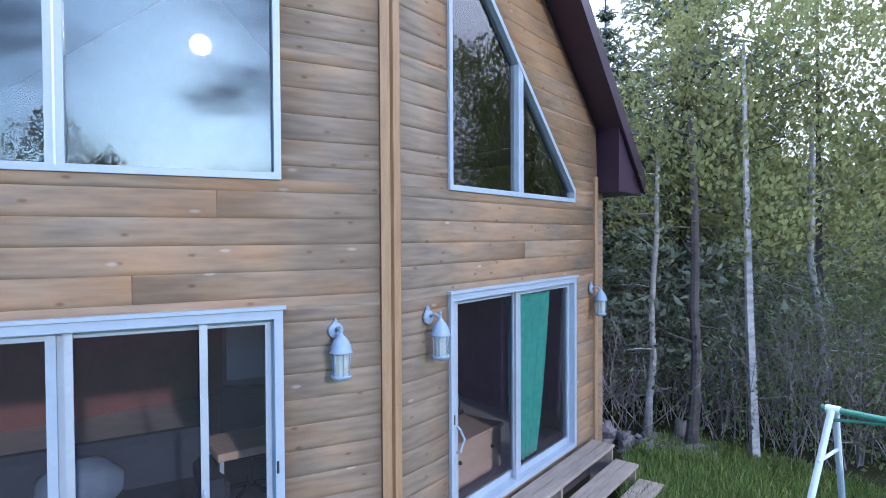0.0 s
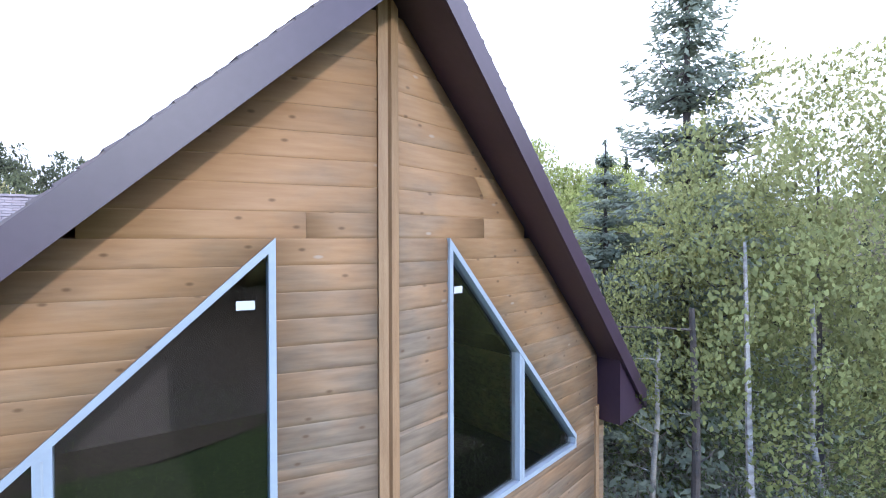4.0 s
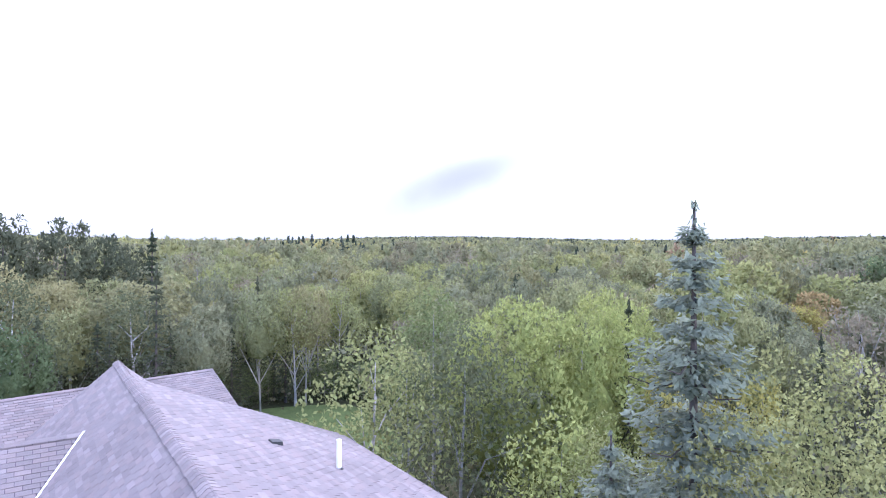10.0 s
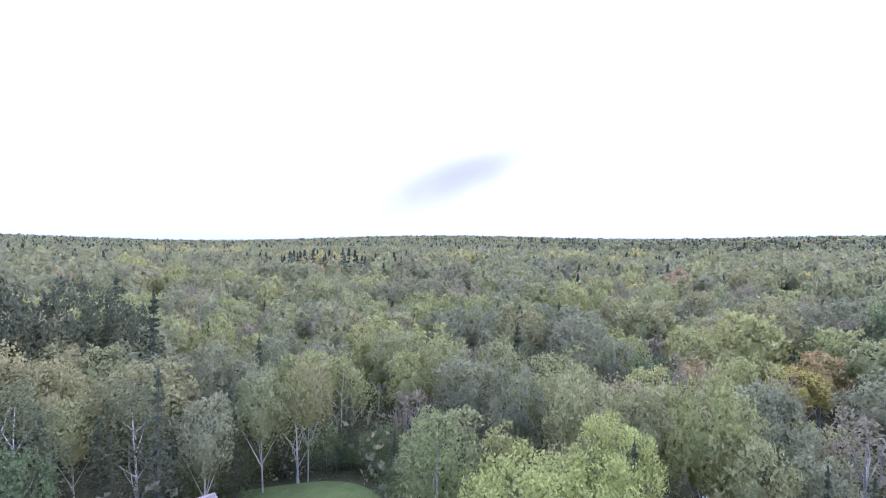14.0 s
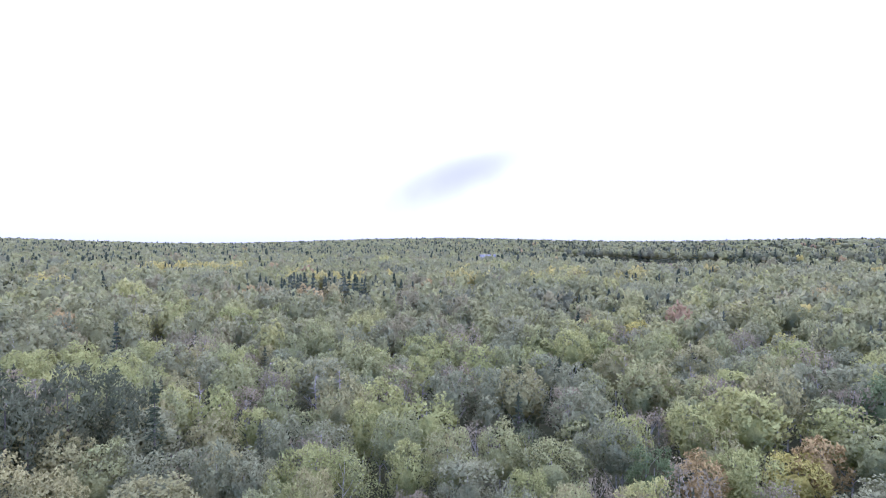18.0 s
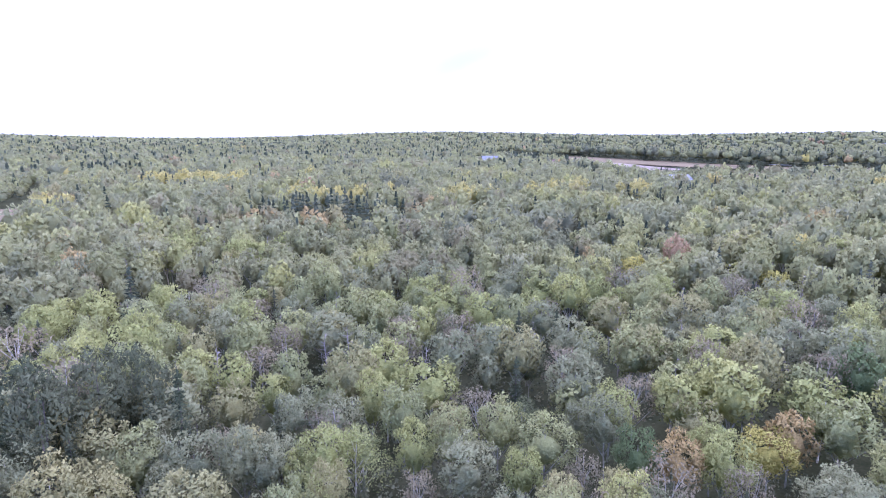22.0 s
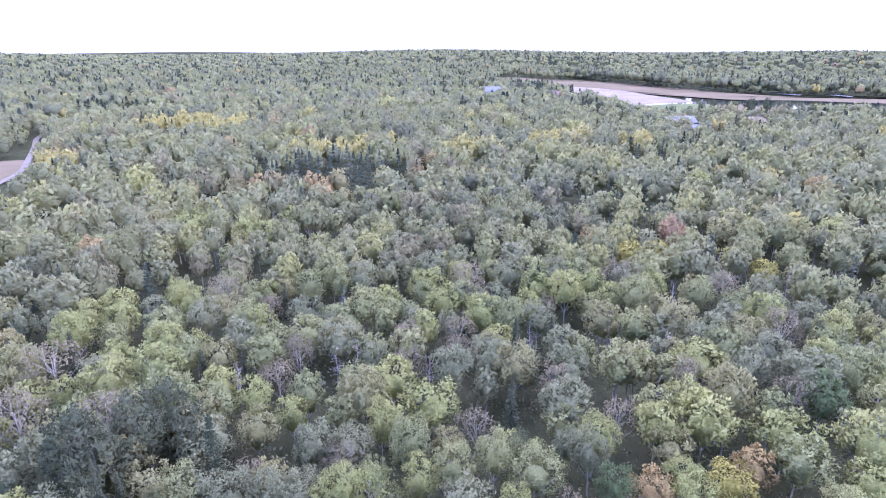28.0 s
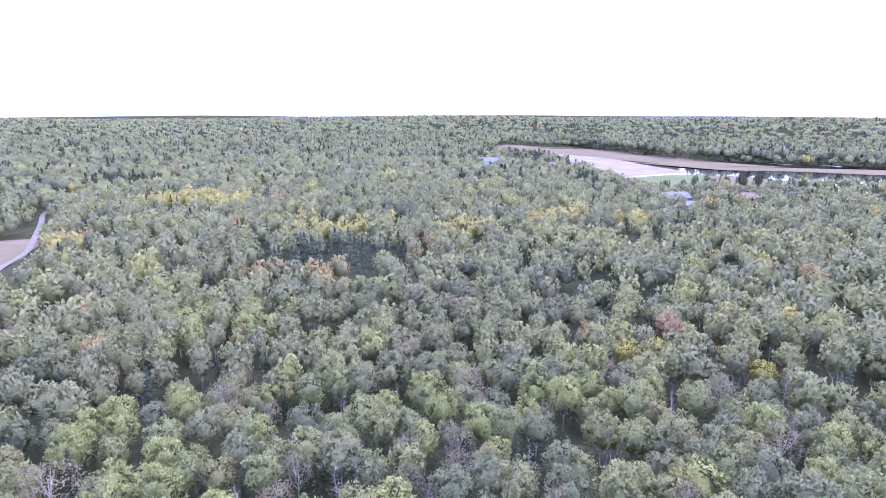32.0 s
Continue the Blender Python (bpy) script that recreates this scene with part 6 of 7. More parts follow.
# trees that stand out: x, y, height, width of the crown
STANDING = {
    "olive": [(-38.1, 54.1, 10, 8.6), (-20.5, 41.9, 9.8, 9.0), (-10.2, 44.4, 9.2, 4), (-32.9, 50.9, 9.6, 6.6), (-75.7, 147.4, 9.5, 8), (-84, 150, 9.6, 8), (-33.0, 43.6, 10.6, 7.0), (-28.4, 42.6, 10.0, 6.4)],
    "mid": [(-29.6, 50.7, 9.5, 6.3), (-13.0, 42.4, 9, 4.7), (-4.6, 58.3, 10, 6.2), (0.4, 54.6, 9.5, 5.3), (8.7, 40.2, 9.5, 4.2), (28.0, 67.0, 9.5, 6.0), (41.0, 55.6, 9.5, 7.4), (14.9, 28.5, 8.6, 4.4),
            (-13.5, 75.1, 8, 7), (10.1, 54.8, 8, 7), (43.2, 65.5, 9.5, 6.6), (-80, 128, 9.5, 8), (-87, 127, 9, 7)],
    "grey": [(-15.2, 37.5, 8.2, 4.7), (4.5, 38.8, 9.8, 4.6), (17.0, 57.0, 9.5, 5.5), (19.3, 32.9, 7.5, 4.1), (16.4, 94.7, 9.5, 7), (2.0, 48.7, 9, 7), (33.4, 44.7, 8.5, 8.6), (-16.6, 42.6, 6.5, 5),
             (-24, 50.6, 8.5, 6.6), (-27.5, 52.6, 8.4, 6.6)],
    "light": [(-8.7, 63.0, 10, 4.9), (13.8, 30.7, 11, 4.9), (-7.8, 73.4, 9.5, 8), (-1.9, 68.0, 9.5, 8), (-7.1, 65.2, 8.5, 6.0), (-3.4, 53.5, 8.5, 5.1), (38.7, 77.7, 10, 10), (29.3, 108.7, 9.5, 6.8),
              (18.2, 108.1, 9.5, 7.5), (41.9, 59.8, 9.5, 9), (-58, 93, 9.5, 7), (-65, 95, 9.6, 7.5), (-61, 99, 9.4, 7)],
    "light ": [(-13.8, 49.3, 7.5, 4.1), (-20.9, 65.9, 8.5, 5.2), (-32.7, 72.7, 8.5, 5.8), (-65.8, 143.1, 11, 10), (-50, 139, 11, 8), (-45, 140, 10.5, 7.5), (-61.3, 149.1, 9.5, 8), (-42.9, 152.8, 9.5, 8), (-10.8, 162.4, 10, 6.6),
               (94.5, 134.8, 10, 9), (95.9, 125.7, 9.5, 8), (-80.3, 174.1, 10, 8), (85.5, 192.3, 10, 9)],
    "rust": [(35.6, 55.2, 8.6, 6.1), (22.4, 52.0, 8, 6.3), (118.7, 180.6, 9.5, 9), (35.7, 136.4, 9.5, 5.8)],
    "brown": [(23.2, 32.4, 8.5, 5.9), (4.1, 64.9, 7, 7.1), (-25, 75, 8, 6), (-6, 80, 8, 6), (2, 84, 8, 6)],
    "yellow": [(49.6, 128.5, 9, 6.2), (41.3, 124.7, 10, 7.5), (32.2, 52.8, 7.5, 6.5), (68.6, 116.7, 8, 6.4), (11.5, 22.5, 6.9, 3.2), (8.4, 21.6, 7.2, 2.8)],
    "deep": [(18.6, 52.0, 8.5, 5.3), (-20.6, 28.2, 7.8, 4.6), (-23.6, 25.0, 7.6, 4.6)],
    "red": [(-104, 132, 9, 7), (-100, 131, 7.5, 5), (-39.8, 134.2, 6.4, 2.6), (-74.2, 124.9, 6.5, 2.9)],
}
for shade_, rows_ in STANDING.items():
    for i_, (x_, y_, h_, w_) in enumerate(rows_):
        wood_tree(shade_.strip(), x_, y_, h_, min(1.5, max(0.62, w_ / (0.60 * h_))), i_ % 5)

plant("big_spruce", 5.06, 12.1, 12.95, 0)
plant("big_spruce", 3.3, 11.8, 8.2, 140, 1.05, "smaller grey-green spruce beside the tall one")
plant("big_birch", 4.6, 8.5, 7.9, 40)
plant("big_aspen", 6.7, 10.2, 9.6, 10)
plant("big_aspen", 8.9, 11.4, 9.6, 130)
plant("big_birch", 4.4, 15.2, 7.6, 200)
plant("big_aspen", 9.4, 7.4, 8.8, 250)
plant("light_aspen", 2.5, 23.4, 9.9, 0, 1.0)
plant("light_aspen", 5.1, 23.3, 9.6, 90, 0.92)
plant("light_aspen", 8.4, 26.9, 9.8, 200, 0.85)
plant("aspen1", 0.6, 19.5, 8.6, 20)
plant("birch1", -1.2, 23.0, 7.4, 60)
plant("spruce0", 7.76, 24.4, 9.7, 0, 0.62)
plant("spruce0", 17.1, 26.4, 7.9, 50, 0.6)
plant("pine", -35.3, 61.8, 13.6, 0)
plant("pine", -31.2, 58.5, 12.6, 80)
plant("spruce0", -26.8, 54.4, 14.0, 160, 1.0)
plant("pine", -38.0, 50.5, 15.4, 220)
plant("pine", -41.0, 52.5, 16.0, 20)
plant("pine", -36.4, 57.0, 15.2, 120)
plant("spruce0", -35.6, 47.0, 14.4, 20, 0.8)
plant("spruce0", -34.4, 48.6, 11.2, 70, 0.8)
plant("birch0", -19.3, 37.3, 9.0, 0, 1.15)
plant("birch0", -23.6, 32.4, 10.2, 120)
plant("birch1", -10.9, 44.1, 8.2, 10)
plant("aspen4", 3.0, 15.6, 7.2, 33)
for x_, y_, h_, tn in ((3.4, 11.0, 2.6, 0), (4.9, 10.2, 3.0, 70), (6.2, 8.6, 2.8, 140), (7.8, 8.0, 3.2, 200), (2.9, 13.2, 3.4, 260), (5.9, 13.6, 3.8, 20), (8.4, 13.8, 4.0, 90), (10.8, 9.2, 3.6, 160),
                       (2.2, 16.5, 3.4, 220), (11.5, 13, 4.2, 300)):
    plant("shrub", x_, y_, h_, tn)

# dark thicket and small spruces along the far side of the back lawn
rl = random.Random(52)
for x_, y_, h_ in ((-22, 32.6, 7.2), (-19.6, 34.8, 7.0), (-17.2, 37.4, 6.4), (-24.4, 35.6, 8.0), (-26.8, 33, 7.6), (-21.6, 37.0, 7.4), (-14.6, 41, 6.4), (-12.0, 45.4, 6.6), (-18.6, 40.4, 7.0), (-28.5, 36.5, 8.2)):
    plant("spruce1", x_, y_, h_, x_ * 70, 1.25)
for i_ in range(34):
    k_ = rl.uniform(0, 4)
    (ax_, ay_), (bx_, by_) = [(-17.5, 39), (-14.5, 45.5), (-9, 47), (-4.5, 45), (-1.0, 37)][int(k_):int(k_) + 2]
    x_, y_ = ax_ + (bx_ - ax_) * (k_ % 1) + rl.uniform(-0.6, 0.6), ay_ + (by_ - ay_) * (k_ % 1) + rl.uniform(-0.2, 2.2)
    if rl.random() < 0.3:
        plant("spruce%d" % rl.randrange(2), x_, y_, rl.uniform(3.0, 6.5), rl.uniform(0, 360), 1.1)
    else:
        plant("shrub", x_, y_, rl.uniform(2.0, 3.8), rl.uniform(0, 360), rl.uniform(0.8, 1.2))

# ---- the woods ----
placed += [(o.location.x, o.location.y, 1.4) for o in scene.objects if o.parent is None and o.name.split(".")[0] in ("aspen_tree", "birch_tree", "spruce_tree", "pine_tree") and math.hypot(o.location.x, o.location.y) < 64]


def inside(x, y, ring):
    c = False
    for (x0, y0), (x1, y1) in zip(ring, ring[1:] + ring[:1]):
        if (y0 > y) != (y1 > y) and x < (x1 - x0) * (y - y0) / (y1 - y0) + x0:
            c = not c
    return c


HIDDEN = [(MARSH[:8] + MARSH[12:], 1.13), (CLEARING, 1.2), ([(-164, 200), (-171, 212), (-172, 226), (-180, 242), (-194, 265), (-223, 312), (-213, 312), (-200, 287), (-184, 262), (-170, 240), (-163, 224), (-161, 212)], 1.2),
          ([(12, 645), (18, 660), (50, 716), (58, 714), (30, 660)], 1.2)]
HOMES = [(138, 347, 11), (147, 329, 13), (182, 347, 9), (45, 553, 10), (106, 545, 10)]


def open_ground(x, y):
    """Places with no tree of the scattered woods: lawns, marsh and tracks with the low growth before them, and the house plots."""
    if inside(x, y, LAWN_BACK) or inside(x, y, LAWN_NEAR) or inside(x, y, MARSH):
        return True
    if x * x + y * y > 120 ** 2:
        for ring, deep in HIDDEN:
            k = 1.0
            while k <= deep:
                if inside(x * k, y * k, ring):
                    return True
                k += 0.04
        for hx, hy, q in HOMES:
            if math.hypot(x - hx * 0.98, y - hy * 0.98) < q:
                return True
    # the house and its wings
    q = Vector((x, y, 0)) - APEX
    a, p = q.dot(rd), q.dot(pr)
    if -3 < a < 19 and -13 < p < 6.8:
        return True
    q = Vector((x - RW0.x, y - RW0.y, 0))
    if -2 < q.dot(rw_d) < 13 and abs(q.dot(rw_n)) < 6.5:
        return True
    if inside(x, y, [(-15, 13), (-2.6, 15), (-2.2, 37), (-16, 43)]):
        return True
    return math.hypot(x, y) < 9 or (y < 14 and abs(x) < 3.5)


def scatter(r0, r1, gap, half, seed, sparse=1.0):
    """Jittered rings of places between two distances within +-half degrees of straight ahead."""
    r = random.Random(seed)
    out = []
    rr = r0
    while rr < r1:
        n = int(2 * radians(half) * rr / gap)
        for i in range(n):
            a = radians(half) * (2 * (i + r.uniform(0.1, 0.9)) / n - 1)
            q = rr + r.uniform(-0.45, 0.45) * gap
            x, y = q * math.sin(a), q * math.cos(a)
            if r.random() < sparse * (0.93 if noise.noise(Vector((x * 0.06, y * 0.06, 5))) > -0.25 else 0.6) and not open_ground(x, y):
                out.append((x, y))
        rr += gap
    return out


rnd = random.Random(3)


def free(p, gap):
    return all((p[0] - q[0]) ** 2 + (p[1] - q[1]) ** 2 > (q[2] + gap) ** 2 for q in placed)


def shade_of(x, y):
    """Stands of one kind run together."""
    g = 0.5 + 0.5 * noise.noise(Vector((x * 0.045, y * 0.045, 3))) + rnd.uniform(-0.3, 0.3)
    u = rnd.random()
    return "brown" if u < 0.10 else "olive" if u < 0.2 else "deep" if u < 0.215 else "grey" if g < 0.38 else "mid" if g < 0.62 else "light"


near = [p for p in scatter(13, 62, 4.0, 47, 5) if free(p, 1.1)]
for x_, y_ in near:
    u_ = rnd.random()
    left, close = x_ < -12, math.hypot(x_, y_) < 32
    h_ = rnd.uniform(6.4, 9.6) * (0.9 if y_ < 30 and x_ > 0 else 1.15 if left and y_ < 50 else 1.0)
    if u_ < (0.55 if left and y_ < 42 else 0.34 if left and y_ < 52 else 0.08):
        plant("spruce%d" % rnd.randrange(2), x_, y_, h_, rnd.uniform(0, 360), rnd.uniform(0.8, 1.0))
    elif close or u_ < 0.2:
        plant("birch%d" % rnd.randrange(2) if u_ < 0.3 else "aspen%d" % rnd.choice((1, 3, 2, 3, 1) if left else (0, 1, 2, 3, 0, 1, 4)), x_, y_, h_, rnd.uniform(0, 360), rnd.uniform(0.9, 1.15))
    else:
        wood_tree(shade_of(x_, y_) if not left else rnd.choice(("grey", "mid", "olive", "grey", "brown")), x_, y_, h_, rnd.uniform(0.85, 1.15), rnd.randrange(5))
for x_, y_ in [p for p in scatter(64, 116, 5.1, 46, 11) if free(p, 1.6)]:
    if rnd.random() < (0.26 if noise.noise(Vector((x_ * 0.03, y_ * 0.03, 9))) > 0.15 else 0.07):
        plant("wood_spruce", x_, y_, rnd.uniform(6.5, 10.5), rnd.uniform(0, 360), rnd.uniform(0.8, 1.1))
    else:
        wood_tree(shade_of(x_, y_), x_, y_, rnd.triangular(6.6, 12.4, 10.0), rnd.uniform(0.95, 1.3), rnd.randrange(5))


def clump(name, places, bodies, leaf, bark, label, tints, heights, category="woods", wood=True):
    """Many far trees as one body of wood and one of leaves."""
    wv, wf, lv, lf, tv = [], [], [], [], []
    ow = ol = 0
    r = np.random.default_rng(len(places))
    for (x, y), tn, h in zip(places, tints, heights):
        (bw, bf), (bl, blf) = bodies[r.integers(len(bodies))]
        a = r.uniform(0, 6.28)
        k = h / 10
        fat = k * r.uniform(0.88, 1.18)
        c, s = math.cos(a) * fat, math.sin(a) * fat
        m = np.array([[c, -s, 0], [s, c, 0], [0, 0, k]])
        o = np.array([x, y, float(ground_z(x, y)) - 0.1])
        if wood:
            wv.append(bw @ m.T + o)
            wf.append(bf + ow)
            ow += len(bw)
        q = np.array([[math.cos(a), -math.sin(a), 0], [math.sin(a), math.cos(a), 0], [0, 0, 1]])
        lv.append(np.concatenate([bl[:, :3] @ m.T + o, bl[:, 3:] @ q.T], 1))
        lf.append(blf + ol)
        tv.append(np.full(len(bl), tn))
        ol += len(bl)
    t = thing(name, Matrix.Identity(4), label, category, kind="stuff")
    if wood:
        link_mesh("trunks", quad_mesh("trunks", np.concatenate(wv), np.concatenate(wf), bark), None, t)
    link_mesh("crowns", quad_mesh("crowns", np.concatenate(lv), np.concatenate(lf), leaf, np.concatenate(tv)), None, t)
    return t


YELLOW = [(-165, 338, 15), (-148, 332, 19), (-118, 322, 13), (-54, 252, 10), (-40, 251, 9), (6, 247, 9), (20, 252, 7), (50, 276, 9), (62, 284, 9), (86, 261, 9), (114, 204, 5), (-149, 221, 8)]
BROWN = [(-62, 193, 11), (-36, 189, 11), (-14, 212, 8), (-6, 234, 7), (-152, 238, 13)]


def tint_of(x, y, r):
    for cx, cy, q in YELLOW:
        if math.hypot(x - cx, (y - cy) * 0.7) < q:
            return r.uniform(0.865, 0.925)
    for cx, cy, q in BROWN:
        if math.hypot(x - cx, (y - cy) * 0.7) < q:
            return r.choice((0.83, 0.85, 0.95, 0.3))
    u = r.random()
    if u < 0.01:
        return r.uniform(0.9, 0.97)
    if u < 0.06:
        return r.uniform(0.82, 0.86)
    # greyer, duller crown tint farther off: distance haze put into the colour
    haze_k = 1.0 if math.hypot(x, y) < 260 else 0.92 if math.hypot(x, y) < 600 else 0.8
    # stands of one kind run together
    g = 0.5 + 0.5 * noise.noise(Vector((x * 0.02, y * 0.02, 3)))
    return min(0.79, max(0.0, (0.10 + 0.56 * g + r.uniform(-0.24, 0.24)) * haze_k))


DARK = [(-50, 206, 13), (-36, 210, 15), (-24, 214, 11), (-62, 197, 8), (-230, 420, 26), (100, 650, 30), (113, 560, 20)]


def woods(r0, r1, gap, half, seed, bodies, cbodies, name, wood=True, sc=1.0):
    r = random.Random(seed)
    bl, cf = [], []
    for x, y in scatter(r0, r1, gap, half, seed):
        if r0 < 200 and not free((x, y), 1.6):
            continue
        dark = any(math.hypot(x - cx, (y - cy) * 0.8) < q for cx, cy, q in DARK)
        # share of grey-green spruces rises with distance, standing in for bluish haze
        pc = 0.10 + (0.10 if math.hypot(x, y) > 250 else 0) + (0.2 if math.hypot(x, y) > 600 else 0)
        (cf if dark or r.random() < pc * (1.6 if noise.noise(Vector((x * 0.03, y * 0.03, 9))) > 0.2 else 0.5) else bl).append((x, y))
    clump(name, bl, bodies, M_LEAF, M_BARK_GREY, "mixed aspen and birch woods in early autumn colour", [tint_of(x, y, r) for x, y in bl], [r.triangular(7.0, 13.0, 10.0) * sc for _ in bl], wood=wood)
    clump(name.replace("woods", "spruces"), cf, cbodies, M_NEEDLE, M_BARK_DARK, "scattered dark spruces among the broad-leaved woods", [r.random() for _ in cf], [(r.uniform(8.0, 12.0) + (1.5 if 185 < y < 235 and -75 < x < -8 else 0)) * sc for x, y in cf], wood=wood)


edge_b = [tuft_tree(70 + i, wide=0.48 + 0.03 * (i % 4), base=0.27 + 0.05 * (i % 3), n=420, leaf=0.76, thin=0.55, tufts=26, rings=5, segs=8, core=0.66, loose=0.36, tip=0.16, twigs=(0, 0, 5, 0, 3)[i % 5]) for i in range(10)]
mid_c = [conifer(80 + i, wide=0.17 + 0.03 * i, whorls=14, per=7, sub=3, spray=0.62, sides=4) for i in range(3)]
woods(116, 168, 5.2, 45, 16, edge_b, mid_c, "inner_woods")
far_b = [tuft_tree(90 + i, wide=0.52 + 0.03 * (i % 3), base=0.30, n=88, leaf=1.35, thin=0.58, tufts=16, rings=4, segs=7, core=0.74, tip=0.2, loose=0.38) for i in range(6)]
far_c = [conifer(95 + i, wide=0.19, whorls=8, per=5, sub=2, spray=1.1, sides=3) for i in range(2)]
woods(168, 420, 6.0, 43, 12, far_b, far_c, "far_woods", wood=False)
dist_b = [tuft_tree(100 + i, wide=0.66, base=0.42, n=20, leaf=2.0, thin=0.6, tufts=9, rings=4, segs=6, core=0.9, trunk=False, tip=0.3) for i in range(5)]
dist_c = [conifer(105 + i, wide=0.2, whorls=5, per=4, sub=1, spray=2.2, sides=3) for i in range(2)]
woods(420, 1050, 8.6, 42, 13, dist_b, dist_c, "distant_woods", wood=False, sc=1.1)
hor_b = [dome_tree(110 + i, wide=0.95, base=0.45, rings=3, segs=5, n=5, leaf=2.4, trunk=False, core=0.95, lobes=1) for i in range(4)]
end_b = [dome_tree(120 + i, wide=2.2, base=0.45, rings=3, segs=5, n=4, leaf=3.6, trunk=False, core=0.95, lobes=1) for i in range(4)]
hor_c = [conifer(115, wide=0.26, whorls=4, per=4, sub=1, spray=3.0, sides=3)]
woods(1050, 1750, 15, 42, 14, hor_b, hor_c, "ridge_woods", wood=False, sc=1.1)
woods(1750, 2700, 28, 42, 15, end_b, hor_c, "horizon_woods", wood=False, sc=1.1)
# tall trees that line the far bank
rk = random.Random(31)
bank_edge, bank_pl = [(190, 955), (240, 795), (270, 678), (335, 618), (430, 572), (560, 546)], []
for (x0_, y0_), (x1_, y1_) in zip(bank_edge, bank_edge[1:]):
    for i_ in range(int(math.hypot(x1_ - x0_, y1_ - y0_) / 2.2)):
        u_, q_ = rk.random(), rk.uniform(3, 26)
        bank_pl.append((x0_ + (x1_ - x0_) * u_ + q_ * 0.6, y0_ + (y1_ - y0_) * u_ + q_ * 0.8))
clump("bank_woods", bank_pl[::2], dist_b, M_LEAF, M_BARK_GREY, "tall broad-leaved trees along the far bank", [rk.uniform(0.0, 0.4) for _ in bank_pl[::2]], [rk.uniform(14, 18) for _ in bank_pl[::2]], wood=False)
clump("bank_spruces", bank_pl[1::2], far_c, M_NEEDLE, M_BARK_DARK, "tall dark spruces along the far bank", [rk.random() for _ in bank_pl[1::2]], [rk.uniform(15, 20) for _ in bank_pl[1::2]], wood=False)
# low undergrowth that closes the floor between the trunks
ug = [p for p in scatter(17, 135, 3.6, 46, 21) if not open_ground(*p)]
ru = random.Random(22)
under_b = [dome_tree(130 + i, wide=1.15, base=0.05, rings=3, segs=5, n=28, leaf=1.1, trunk=False, core=0, lobes=1) for i in range(4)]
clump("undergrowth", ug, under_b, M_LEAF, M_BARK_GREY, "dark green undergrowth of saplings and shrubs", [ru.choice((0.0, 0.02, 0.06, 0.12, 0.84)) for _ in ug], [ru.uniform(1.8, 4.6) if math.hypot(*p) < 70 else ru.uniform(1.6, 3.6) for p in ug], category="undergrowth", wood=False)
# edges of the field behind the camera, seen in the panes
back_pl = []
rb = random.Random(8)
for i_ in range(150):
    a_ = radians(rb.uniform(48, 312))
    q_ = rb.uniform(38, 62) + (12 if 150 < math.degrees(a_) < 235 else 0)
    back_pl.append((q_ * math.sin(a_), q_ * math.cos(a_)))
back_pl = [p for p in back_pl if not inside(*p, [(-22, -2), (-14, 14), (7.5, 2), (12, -10), (16, -40), (-4, -52), (-26, -38)]) and not (-25 < p[0] < -5 and p[1] > 0)]
for i_ in range(170):
    a_ = radians(rb.uniform(95, 268))
    q_ = rb.uniform(75, 125)
    back_pl.append((q_ * math.sin(a_), q_ * math.cos(a_)))
for x_, y_, h_ in ((9.3, -29, 10.2), (12.4, -29.4, 8.2), (14.4, -30, 7.4), (6.5, -31, 9.6), (3.0, -34, 9.4), (26, 4, 10.5), (24, 9, 10), (27, -2, 10), (18, 13, 9.5), (20, 17, 10)):
    plant("aspen%d" % (int(x_) % 4), x_, y_, h_, x_ * 40)
clump("field_edge_woods", back_pl, far_b, M_LEAF, M_BARK_GREY, "woods round the field in front of the house", [rb.uniform(0.05, 0.7) for _ in back_pl], [rb.uniform(5.5, 8.5) for _ in back_pl])


